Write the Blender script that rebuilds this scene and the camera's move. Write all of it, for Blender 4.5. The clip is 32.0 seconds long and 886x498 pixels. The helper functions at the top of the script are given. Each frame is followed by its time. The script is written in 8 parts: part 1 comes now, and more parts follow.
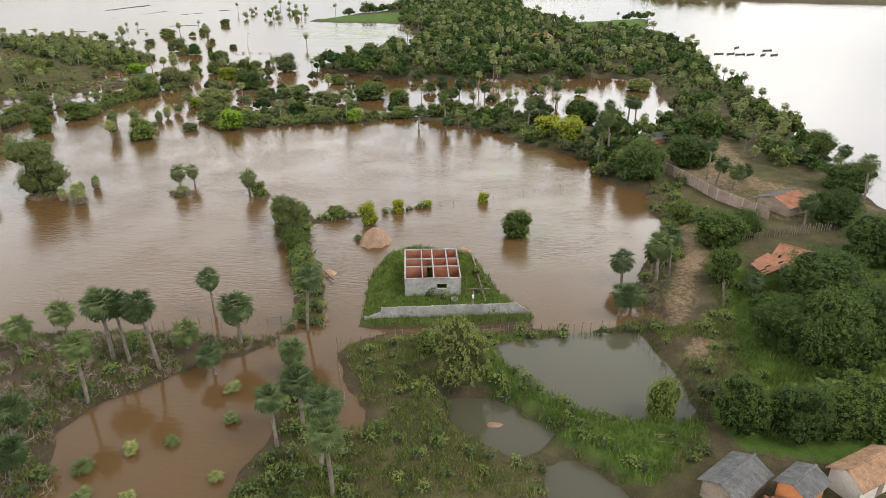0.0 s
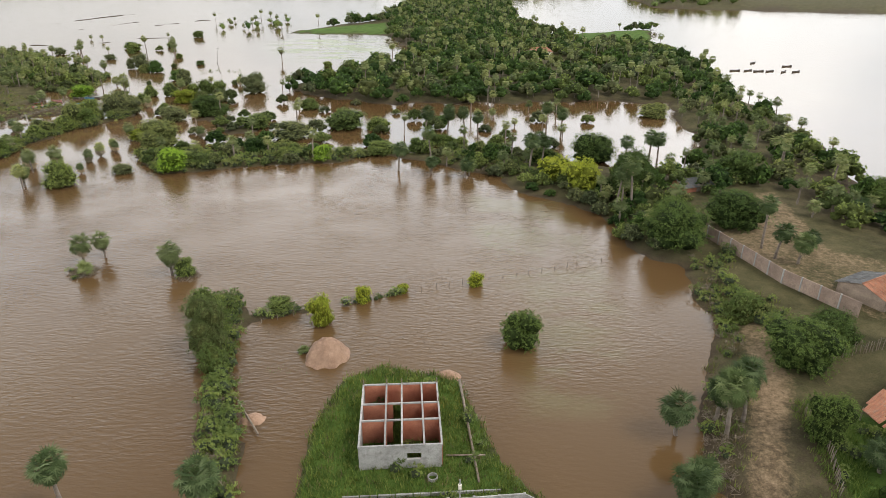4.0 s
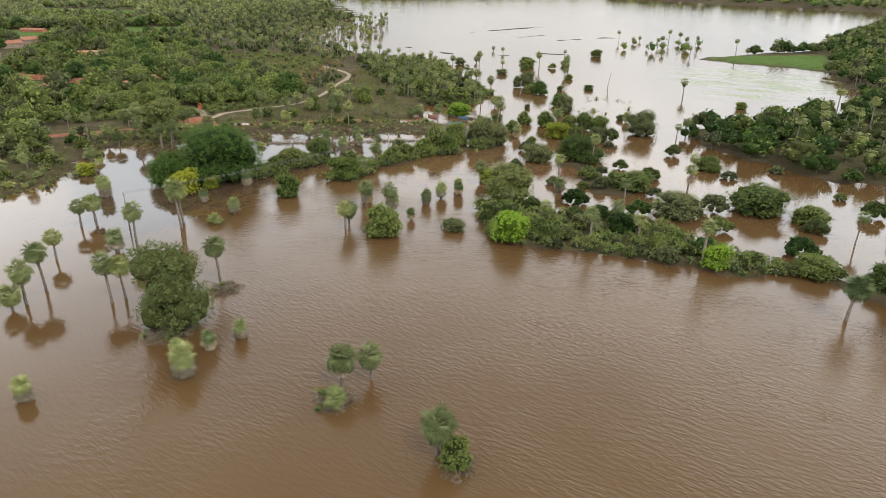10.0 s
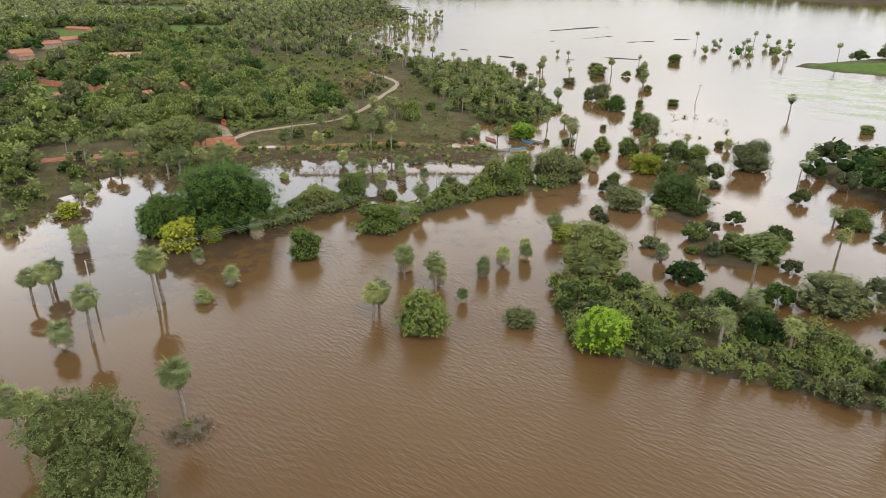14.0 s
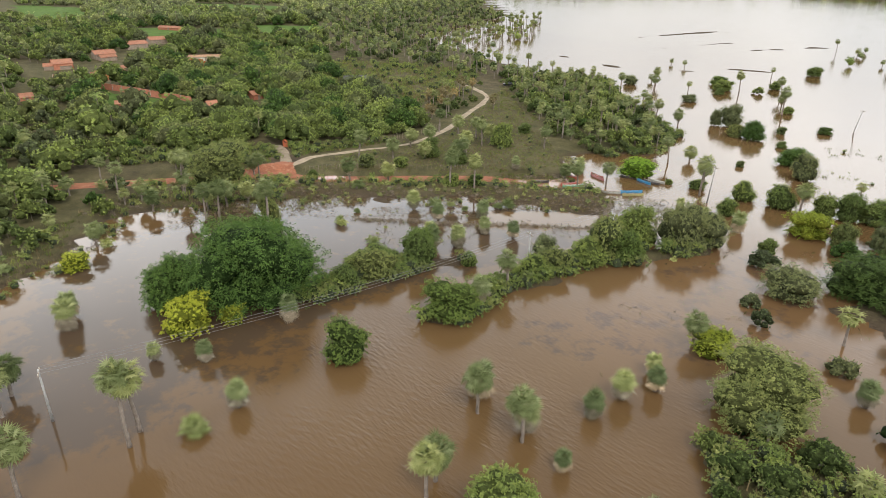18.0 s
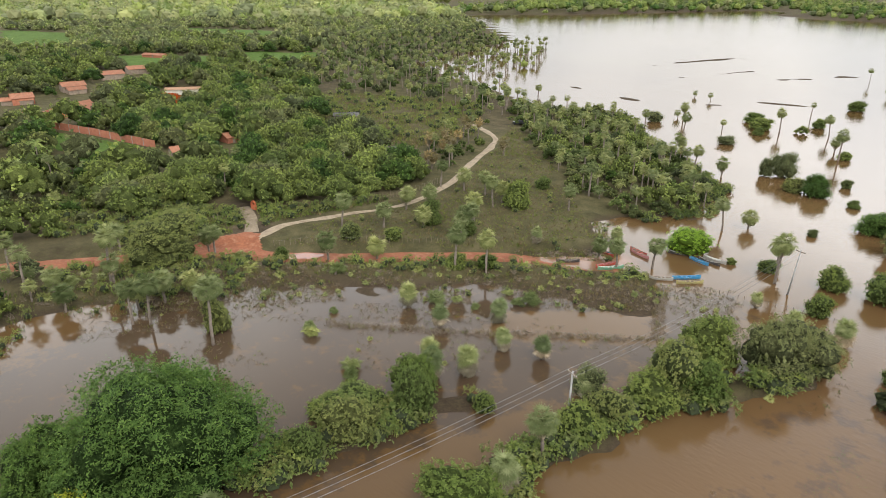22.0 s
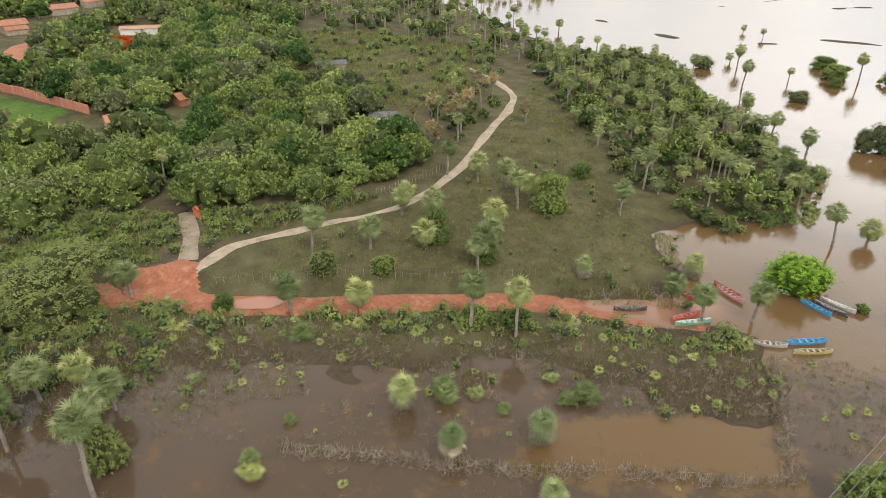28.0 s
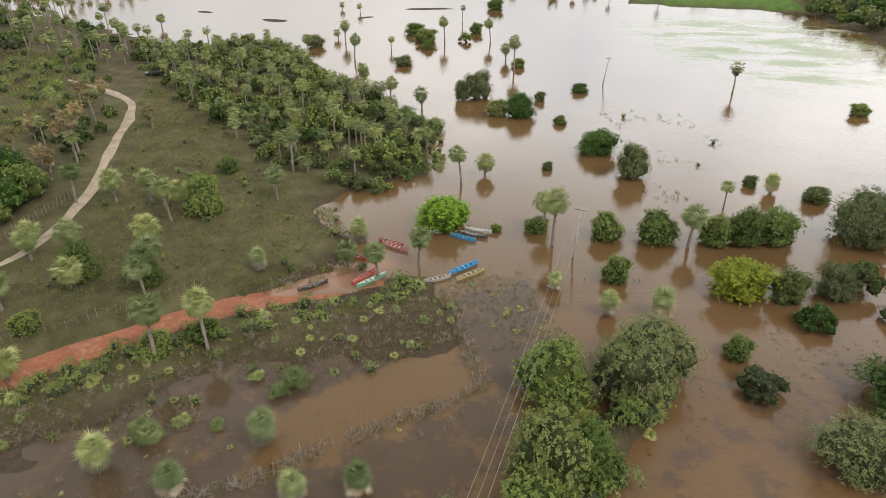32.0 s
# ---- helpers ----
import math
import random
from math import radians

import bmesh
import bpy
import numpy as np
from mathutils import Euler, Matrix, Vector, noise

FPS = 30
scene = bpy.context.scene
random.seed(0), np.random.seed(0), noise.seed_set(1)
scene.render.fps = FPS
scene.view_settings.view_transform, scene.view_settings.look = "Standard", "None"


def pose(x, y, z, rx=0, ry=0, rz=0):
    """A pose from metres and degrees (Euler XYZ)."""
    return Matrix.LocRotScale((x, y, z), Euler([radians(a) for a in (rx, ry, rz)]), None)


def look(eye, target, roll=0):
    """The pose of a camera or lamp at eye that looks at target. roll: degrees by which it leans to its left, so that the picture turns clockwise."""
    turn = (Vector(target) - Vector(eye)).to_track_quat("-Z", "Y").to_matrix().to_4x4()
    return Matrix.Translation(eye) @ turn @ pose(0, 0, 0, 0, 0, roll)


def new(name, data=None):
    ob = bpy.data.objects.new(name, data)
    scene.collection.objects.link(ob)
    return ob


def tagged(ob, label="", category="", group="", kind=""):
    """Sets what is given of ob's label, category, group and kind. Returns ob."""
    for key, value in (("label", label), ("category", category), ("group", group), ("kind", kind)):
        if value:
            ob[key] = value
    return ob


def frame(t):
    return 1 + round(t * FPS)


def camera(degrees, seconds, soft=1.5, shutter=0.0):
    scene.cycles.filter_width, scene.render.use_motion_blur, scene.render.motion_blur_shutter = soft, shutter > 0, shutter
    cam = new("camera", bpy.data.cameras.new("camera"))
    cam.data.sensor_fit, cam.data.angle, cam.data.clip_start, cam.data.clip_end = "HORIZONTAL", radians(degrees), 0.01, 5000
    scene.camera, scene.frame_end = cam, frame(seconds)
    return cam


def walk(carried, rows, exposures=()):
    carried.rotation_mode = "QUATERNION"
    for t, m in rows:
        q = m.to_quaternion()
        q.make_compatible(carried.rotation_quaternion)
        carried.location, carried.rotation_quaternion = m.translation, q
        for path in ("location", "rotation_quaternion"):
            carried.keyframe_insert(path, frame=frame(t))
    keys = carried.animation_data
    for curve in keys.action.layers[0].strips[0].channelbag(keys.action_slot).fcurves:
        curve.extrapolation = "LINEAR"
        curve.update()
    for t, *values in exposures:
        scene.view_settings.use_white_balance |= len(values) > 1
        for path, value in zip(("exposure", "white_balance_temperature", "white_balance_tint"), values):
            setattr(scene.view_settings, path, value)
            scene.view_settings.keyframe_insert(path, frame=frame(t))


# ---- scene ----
cam = camera(68.8, 32.0, soft=0.7)
METRES, EYE, TILT, LEAN, TURN = 220.7, 45.0, 0.0, 0.0, 0.0
ROWS = [
    (0.0, 0.0, 0.0, 0.0, 0.03, -24.83, -0.06),
    (0.5, 0.0006, 0.0193, 0.0003, -1.58, -24.8, -0.02),
    (1.0, 0.0017, 0.0372, 0.0003, -3.06, -24.77, 0.01),
    (1.5, 0.0033, 0.0566, 0.0003, -4.57, -24.74, 0.05),
    (2.0, 0.0049, 0.0744, -0.0001, -4.65, -24.78, 0.03),
    (2.5, 0.0067, 0.0934, -0.0002, -4.65, -25.53, 0.04),
    (4.5, 0.0096, 0.1659, -0.0001, 1.08, -23.39, -0.16),
    (5.0, 0.0087, 0.1834, -0.0002, 2.8, -22.57, -0.23),
    (5.5, 0.0071, 0.2024, -0.0012, 6.61, -22.47, -0.32),
    (6.0, 0.0046, 0.2199, -0.001, 8.99, -22.56, -0.38),
    (6.5, 0.0014, 0.2396, -0.0013, 11.33, -22.6, -0.4),
    (7.0, -0.0031, 0.2586, -0.0023, 14.31, -22.64, -0.48),
    (7.5, -0.0089, 0.2778, -0.0023, 17.63, -22.72, -0.55),
    (8.0, -0.0154, 0.2955, -0.0032, 20.81, -22.79, -0.58),
    (8.5, -0.0241, 0.3144, -0.0041, 24.22, -22.89, -0.63),
    (9.0, -0.0327, 0.3312, -0.0047, 27.24, -23.02, -0.64),
    (9.5, -0.043, 0.3491, -0.0056, 30.26, -23.16, -0.65),
    (10.0, -0.0536, 0.365, -0.0067, 32.64, -23.27, -0.67),
    (10.5, -0.0655, 0.3816, -0.0071, 34.8, -23.41, -0.67),
    (11.0, -0.0768, 0.3966, -0.0074, 36.31, -23.49, -0.62),
    (11.5, -0.0887, 0.4125, -0.0071, 36.45, -23.57, -0.61),
    (12.0, -0.0997, 0.4273, -0.0068, 36.45, -23.62, -0.57),
    (12.5, -0.1119, 0.4434, -0.0065, 36.55, -23.66, -0.52),
    (13.0, -0.123, 0.4586, -0.0062, 36.86, -23.67, -0.49),
    (13.5, -0.1347, 0.4754, -0.006, 37.15, -23.68, -0.48),
    (15.5, -0.1814, 0.5375, -0.0068, 38.13, -23.62, -0.41),
    (16.0, -0.1925, 0.5513, -0.0068, 39.3, -23.62, -0.4),
    (16.5, -0.2048, 0.5661, -0.0069, 41.19, -23.65, -0.42),
    (17.0, -0.2166, 0.5792, -0.0073, 42.96, -23.69, -0.42),
    (17.5, -0.2298, 0.5927, -0.0079, 44.74, -23.79, -0.4),
    (18.0, -0.2421, 0.6049, -0.0079, 45.26, -23.83, -0.38),
    (18.5, -0.2561, 0.6178, -0.0083, 45.27, -23.57, -0.38),
    (19.0, -0.2687, 0.6301, -0.0081, 45.27, -23.21, -0.38),
    (19.5, -0.2822, 0.6435, -0.0078, 45.28, -22.81, -0.37),
    (20.0, -0.2945, 0.656, -0.0074, 45.29, -22.71, -0.35),
    (20.5, -0.3075, 0.6689, -0.0069, 45.29, -22.73, -0.34),
    (21.0, -0.32, 0.6808, -0.0066, 45.3, -22.68, -0.35),
    (21.5, -0.3334, 0.6934, -0.0063, 45.3, -22.33, -0.35),
    (22.0, -0.3456, 0.705, -0.0061, 45.32, -22.07, -0.34),
    (22.5, -0.3587, 0.7172, -0.006, 45.33, -21.78, -0.34),
    (23.0, -0.3707, 0.7283, -0.006, 45.35, -21.5, -0.33),
    (23.5, -0.384, 0.7402, -0.0061, 45.36, -21.19, -0.33),
    (24.0, -0.3962, 0.7514, -0.0065, 45.37, -21.04, -0.34),
    (24.5, -0.4093, 0.7634, -0.0065, 45.37, -21.06, -0.33),
    (26.5, -0.4483, 0.8011, -0.0048, 45.39, -23.6, -0.11),
    (27.0, -0.4559, 0.8086, -0.0047, 45.4, -25.06, -0.09),
    (27.5, -0.4632, 0.8158, -0.0046, 45.4, -26.68, -0.04),
    (28.0, -0.4664, 0.8192, -0.0046, 45.41, -28.53, 0.05),
    (28.5, -0.4666, 0.8203, -0.0046, 44.22, -30.07, 0.13),
    (29.0, -0.466, 0.82, -0.0047, 41.32, -30.01, 0.15),
    (29.5, -0.465, 0.82, -0.0051, 37.85, -29.95, 0.24),
    (30.0, -0.4646, 0.8194, -0.0056, 33.14, -29.83, 0.24),
    (30.5, -0.4642, 0.8192, -0.0056, 27.85, -29.77, 0.3),
    (31.0, -0.4638, 0.819, -0.0055, 22.86, -29.75, 0.36),
    (31.5, -0.4637, 0.8185, -0.0055, 17.34, -29.68, 0.38),
    (32.0, -0.464, 0.8181, -0.0056, 12.96, -29.61, 0.41),
]
EXPOSURES = [(0.0, -0.13), (6.0, -0.23), (9.0, -0.18), (13.0, -0.12), (16.0, -0.05), (19.0, 0.02), (24.0, 0.02), (27.0, 0.05), (28.0, 0.16), (29.0, 0.40), (30.0, 0.34), (31.0, 0.10), (32.0, -0.13)]
walk(cam, [(t, pose(0, 0, EYE, TILT, LEAN, TURN) @ pose(METRES * x, METRES * y, METRES * z, 90 + pitch, roll, yaw)) for t, x, y, z, yaw, pitch, roll in ROWS], exposures=EXPOSURES)

# ---- light ----
SUN_ELEVATION, SUN_AZIMUTH = 52.0, 115.0
world = bpy.data.worlds.new("sky")
scene.world = world
world.use_nodes = True
wn, wl = world.node_tree.nodes, world.node_tree.links
wn.clear()
sky = wn.new("ShaderNodeTexSky")
sky.sky_type, sky.sun_disc = "NISHITA", False
sky.sun_elevation, sky.sun_rotation = radians(SUN_ELEVATION), radians(SUN_AZIMUTH)
sky.air_density, sky.dust_density = 1.0, 3.0
sky_gain = wn.new("ShaderNodeVectorMath")
sky_gain.operation = "SCALE"
sky_gain.inputs["Scale"].default_value = 0.08
cloud_noise = wn.new("ShaderNodeTexNoise")
cloud_noise.inputs["Scale"].default_value = 2.6
cloud_noise.inputs["Detail"].default_value = 6.0
cloud_ramp = wn.new("ShaderNodeValToRGB")
cloud_ramp.color_ramp.elements[0].position, cloud_ramp.color_ramp.elements[0].color = 0.32, (0.62, 0.66, 0.70, 1)
cloud_ramp.color_ramp.elements[1].position, cloud_ramp.color_ramp.elements[1].color = 0.62, (0.98, 0.97, 0.95, 1)
cover_mix = wn.new("ShaderNodeMix")
cover_mix.data_type = "RGBA"
cover_mix.inputs["Factor"].default_value = 0.86
back = wn.new("ShaderNodeBackground")
out = wn.new("ShaderNodeOutputWorld")
wl.new(sky.outputs[0], sky_gain.inputs[0])
wl.new(cloud_noise.outputs["Fac"], cloud_ramp.inputs[0])
wl.new(sky_gain.outputs[0], cover_mix.inputs["A"])
wl.new(cloud_ramp.outputs[0], cover_mix.inputs["B"])
sky_way = wn.new("ShaderNodeTexCoord")
sky_split = wn.new("ShaderNodeSeparateXYZ")
sky_fall = wn.new("ShaderNodeValToRGB")
for _ in range(3):
    sky_fall.color_ramp.elements.new(0.5)
for stop, (at, lum) in zip(sky_fall.color_ramp.elements, ((0.0, 0.48), (0.13, 0.77), (0.32, 2.0), (0.54, 1.02), (0.85, 0.40))):
    stop.position, stop.color = at, (lum, lum, lum, 1)
sky_grade = wn.new("ShaderNodeMix")
sky_grade.data_type, sky_grade.blend_type = "RGBA", "MULTIPLY"
sky_grade.inputs["Factor"].default_value = 1.0
wl.new(sky_way.outputs["Generated"], sky_split.inputs[0])
wl.new(sky_split.outputs["Z"], sky_fall.inputs[0])
wl.new(cover_mix.outputs["Result"], sky_grade.inputs["A"])
wl.new(sky_fall.outputs[0], sky_grade.inputs["B"])
north_side = wn.new("ShaderNodeMath")
north_side.operation = "MULTIPLY_ADD"
north_side.inputs[1].default_value, north_side.inputs[2].default_value = 1.3, 0.10
north_least = wn.new("ShaderNodeMath")
north_least.operation = "MAXIMUM"
north_least.inputs[1].default_value = 0.92
wl.new(north_side.outputs[0], north_least.inputs[0])
north_way = wn.new("ShaderNodeVectorMath")
north_way.operation = "DOT_PRODUCT"
north_way.inputs[1].default_value = (0.5, 0.9, 0.0)
wl.new(sky_way.outputs["Generated"], north_way.inputs[0])
wl.new(north_way.outputs["Value"], north_side.inputs[0])
west_side = wn.new("ShaderNodeMath")
west_side.operation = "MULTIPLY_ADD"
west_side.inputs[1].default_value, west_side.inputs[2].default_value = -1.0, -0.62
wl.new(sky_split.outputs["X"], west_side.inputs[0])
west_least = wn.new("ShaderNodeMath")
west_least.operation = "MAXIMUM"
west_least.inputs[1].default_value = 0.0
wl.new(west_side.outputs[0], west_least.inputs[0])
both_sides = wn.new("ShaderNodeMath")
wl.new(north_least.outputs[0], both_sides.inputs[0])
wl.new(west_least.outputs[0], both_sides.inputs[1])
sky_side = wn.new("ShaderNodeVectorMath")
sky_side.operation = "SCALE"
wl.new(sky_grade.outputs["Result"], sky_side.inputs[0])
wl.new(both_sides.outputs[0], sky_side.inputs["Scale"])
wl.new(sky_side.outputs[0], back.inputs[0])
back.inputs[1].default_value = 2.30
wl.new(back.outputs[0], out.inputs[0])

sun = new("sun", bpy.data.lights.new("sun", "SUN"))
sun.data.energy, sun.data.angle, sun.data.color = 2.0, radians(20), (1.0, 0.94, 0.85)
sun_from = Vector((math.sin(radians(SUN_AZIMUTH)) * math.cos(radians(SUN_ELEVATION)), math.cos(radians(SUN_AZIMUTH)) * math.cos(radians(SUN_ELEVATION)), math.sin(radians(SUN_ELEVATION))))
sun.matrix_world = look(sun_from * 100, (0, 0, 0))

# ---- small tools ----
rng = np.random.default_rng(7)


def lattice(x, y, seed):
    h = np.sin(x * 127.1 + y * 311.7 + seed * 74.7) * 43758.5453
    return h - np.floor(h)


def vnoise(x, y, size, seed=0):
    """Smooth value noise, -1 to 1."""
    x, y = np.asarray(x, float) / size, np.asarray(y, float) / size
    ix, iy = np.floor(x), np.floor(y)
    fx, fy = x - ix, y - iy
    fx, fy = fx * fx * (3 - 2 * fx), fy * fy * (3 - 2 * fy)
    a, b = lattice(ix, iy, seed), lattice(ix + 1, iy, seed)
    c, d = lattice(ix, iy + 1, seed), lattice(ix + 1, iy + 1, seed)
    return 2 * ((a * (1 - fx) + b * fx) * (1 - fy) + (c * (1 - fx) + d * fx) * fy) - 1


def inside_distance(x, y, poly):
    """Distance to the outline of poly, positive inside."""
    x, y = np.asarray(x, float), np.asarray(y, float)
    best = np.full(x.shape, 1e9)
    odd = np.zeros(x.shape, bool)
    for (ax, ay), (bx, by) in zip(poly, poly[1:] + poly[:1]):
        dx, dy = bx - ax, by - ay
        t = np.clip(((x - ax) * dx + (y - ay) * dy) / max(dx * dx + dy * dy, 1e-9), 0, 1)
        best = np.minimum(best, np.hypot(x - ax - t * dx, y - ay - t * dy))
        if ay != by:
            odd ^= ((ay > y) != (by > y)) & (x < (bx - ax) * (y - ay) / (by - ay) + ax)
    return np.where(odd, best, -best)


def line_distance(x, y, line):
    x, y = np.asarray(x, float), np.asarray(y, float)
    best = np.full(x.shape, 1e9)
    for (ax, ay), (bx, by) in zip(line, line[1:]):
        dx, dy = bx - ax, by - ay
        t = np.clip(((x - ax) * dx + (y - ay) * dy) / max(dx * dx + dy * dy, 1e-9), 0, 1)
        best = np.minimum(best, np.hypot(x - ax - t * dx, y - ay - t * dy))
    return best


class Soup:
    """Triangles gathered from many small shapes, made into one mesh."""

    def __init__(self):
        self.v, self.f, self.m, self.t, self.n = [], [], [], [], 0

    def add(self, shape, place=None, tint=0.0):
        v, f, m = shape[:3]
        if place is not None:
            v = v @ np.array(place.to_3x3()).T + np.array(place.translation)
        self.v.append(v)
        self.f.append(f + self.n)
        self.m.append(m)
        self.t.append(np.full(len(v), tint) + (shape[3] if len(shape) > 3 else 0.0))
        self.n += len(v)

    def shape(self):
        return np.concatenate(self.v), np.concatenate(self.f), np.concatenate(self.m), np.concatenate(self.t)

    def mesh(self, name, mats, smooth=False):
        v, f, m, t = self.shape()
        me = bpy.data.meshes.new(name)
        me.vertices.add(len(v))
        me.vertices.foreach_set("co", v.astype(np.float32).ravel())
        me.loops.add(len(f) * 3)
        me.loops.foreach_set("vertex_index", f.astype(np.int32).ravel())
        me.polygons.add(len(f))
        me.polygons.foreach_set("loop_start", np.arange(0, len(f) * 3, 3, dtype=np.int32))
        me.polygons.foreach_set("material_index", m.astype(np.int32))
        me.polygons.foreach_set("use_smooth", np.full(len(f), smooth))
        me.attributes.new("tint", "FLOAT", "POINT").data.foreach_set("value", t.astype(np.float32))
        for mat in mats:
            me.materials.append(mat)
        me.update(calc_edges=True)
        return me


def tri(v, f, m=0):
    f = np.array(f, int)
    return np.array(v, float), f, np.full(len(f), m)


def tube(path, radii, sides=6, m=0, cap=True):
    """A tapered tube along path."""
    v, f = [], []
    path = [Vector(p) for p in path]
    for i, (p, r) in enumerate(zip(path, radii)):
        way = (path[min(i + 1, len(path) - 1)] - path[max(i - 1, 0)]).normalized()
        u = way.cross(Vector((0.31, 0.95, 0.05))).normalized()
        w = way.cross(u)
        for k in range(sides):
            a = 2 * math.pi * k / sides
            v.append(p + (u * math.cos(a) + w * math.sin(a)) * r)
    for i in range(len(path) - 1):
        for k in range(sides):
            a, b = i * sides + k, i * sides + (k + 1) % sides
            f += [(a, b, b + sides), (a, b + sides, a + sides)]
    if cap:
        n = (len(path) - 1) * sides
        f += [(0, k + 1, k) for k in range(1, sides - 1)] + [(n, n + k, n + k + 1) for k in range(1, sides - 1)]
    return tri(v, f, m)


def box(x0, y0, z0, x1, y1, z1, m=0):
    v = [(x, y, z) for x in (x0, x1) for y in (y0, y1) for z in (z0, z1)]
    f = [(0, 1, 3), (0, 3, 2), (4, 6, 7), (4, 7, 5), (0, 4, 5), (0, 5, 1), (2, 3, 7), (2, 7, 6), (0, 2, 6), (0, 6, 4), (1, 5, 7), (1, 7, 3)]
    return tri(v, f, m)


def part(name, shape, mats, parent, label="", m=None, smooth=False):
    """One mesh object under a thing or a part."""
    if isinstance(shape, bpy.types.Mesh):
        me = shape
    else:
        s = Soup()
        for one in shape if isinstance(shape, list) else [shape]:
            s.add(one)
        me = s.mesh(name, mats if isinstance(mats, list) else [mats], smooth)
    ob = new(name, me)
    ob.parent = parent
    if m is not None:
        ob.matrix_basis = m
    return tagged(ob, label)


def thing(name, m, label, category, group="", kind=""):
    ob = new(name)
    ob.empty_display_size = 0.2
    ob.matrix_basis = m
    return tagged(ob, label, category, group, kind)


# ---- materials ----
def node_mat(name):
    mat = bpy.data.materials.new(name)
    mat.use_nodes = True
    n, l = mat.node_tree.nodes, mat.node_tree.links
    return mat, n, l, n["Principled BSDF"]


def link_noise(n, l, scale, detail=4.0, rough=0.6, coord=None, stretch=None):
    t = n.new("ShaderNodeTexNoise")
    t.inputs["Scale"].default_value, t.inputs["Detail"].default_value, t.inputs["Roughness"].default_value = scale, detail, rough
    if coord is None:
        coord = n.new("ShaderNodeTexCoord").outputs["Object"]
    if stretch:
        mp = n.new("ShaderNodeMapping")
        mp.inputs["Rotation"].default_value = (0, 0, radians(stretch[3]))
        mp.inputs["Scale"].default_value = stretch[:3]
        l.new(coord, mp.inputs[0])
        coord = mp.outputs[0]
    l.new(coord, t.inputs["Vector"])
    return t.outputs["Fac"]


def ramp(n, l, value, stops):
    r = n.new("ShaderNodeValToRGB")
    e = r.color_ramp.elements
    while len(e) < len(stops):
        e.new(0.5)
    for one, (p, c) in zip(e, stops):
        one.position, one.color = p, (*c, 1) if len(c) == 3 else c
    l.new(value, r.inputs[0])
    return r.outputs[0]


def mix(n, l, factor, a, b, how="MIX"):
    x = n.new("ShaderNodeMix")
    x.data_type, x.blend_type = "RGBA", how
    for slot, val in (("Factor", factor), ("A", a), ("B", b)):
        if isinstance(val, (int, float)):
            x.inputs[slot].default_value = val
        elif isinstance(val, tuple):
            x.inputs[slot].default_value = (*val, 1)
        else:
            l.new(val, x.inputs[slot])
    return x.outputs["Result"]


def maths(n, l, how, a, b=0.0, clamp=False):
    x = n.new("ShaderNodeMath")
    x.operation, x.use_clamp = how, clamp
    for i, val in enumerate((a, b)):
        if isinstance(val, (int, float)):
            x.inputs[i].default_value = val
        else:
            l.new(val, x.inputs[i])
    return x.outputs[0]


def bump(n, l, bsdf, height, strength, distance):
    b = n.new("ShaderNodeBump")
    b.inputs["Strength"].default_value, b.inputs["Distance"].default_value = strength, distance
    l.new(height, b.inputs["Height"])
    l.new(b.outputs[0], bsdf.inputs["Normal"])


def attribute(n, name):
    a = n.new("ShaderNodeAttribute")
    a.attribute_name = name
    return a.outputs["Fac"]


LEAF_TONES = {}


def leaf_mat(name, dark, mid, light, gloss=0.5, thin=0.20):
    """Leaves: each leaf and each plant differs a little."""
    mat, n, l, bsdf = node_mat(name)
    LEAF_TONES[name] = dark, mid, light
    geo = n.new("ShaderNodeNewGeometry").outputs["Random Per Island"]
    info = n.new("ShaderNodeObjectInfo").outputs["Random"]
    plant = maths(n, l, "PINGPONG", maths(n, l, "ADD", info, attribute(n, "tint")), 1.0)
    near_mid = lambda c: tuple(0.66 * a + 0.34 * b for a, b in zip(c, mid))
    each = ramp(n, l, geo, [(0.0, near_mid(dark)), (0.55, mid), (1.0, near_mid(light))])
    whole = ramp(n, l, plant, [(0.0, (0.52, 0.58, 0.50)), (0.5, (0.92, 0.95, 0.90)), (1.0, (1.45, 1.36, 1.12))])
    col = mix(n, l, 1.0, each, whole, "MULTIPLY")
    l.new(col, bsdf.inputs["Base Color"])
    bsdf.inputs["Roughness"].default_value = gloss
    bsdf.inputs["Specular IOR Level"].default_value = 0.05
    tr = n.new("ShaderNodeBsdfTranslucent")
    l.new(mix(n, l, 1.0, col, (1.38, 1.40, 0.92), "MULTIPLY"), tr.inputs[0])
    ms = n.new("ShaderNodeMixShader")
    ms.inputs[0].default_value = thin
    l.new(bsdf.outputs[0], ms.inputs[1])
    l.new(tr.outputs[0], ms.inputs[2])
    l.new(ms.outputs[0], n["Material Output"].inputs[0])
    return mat


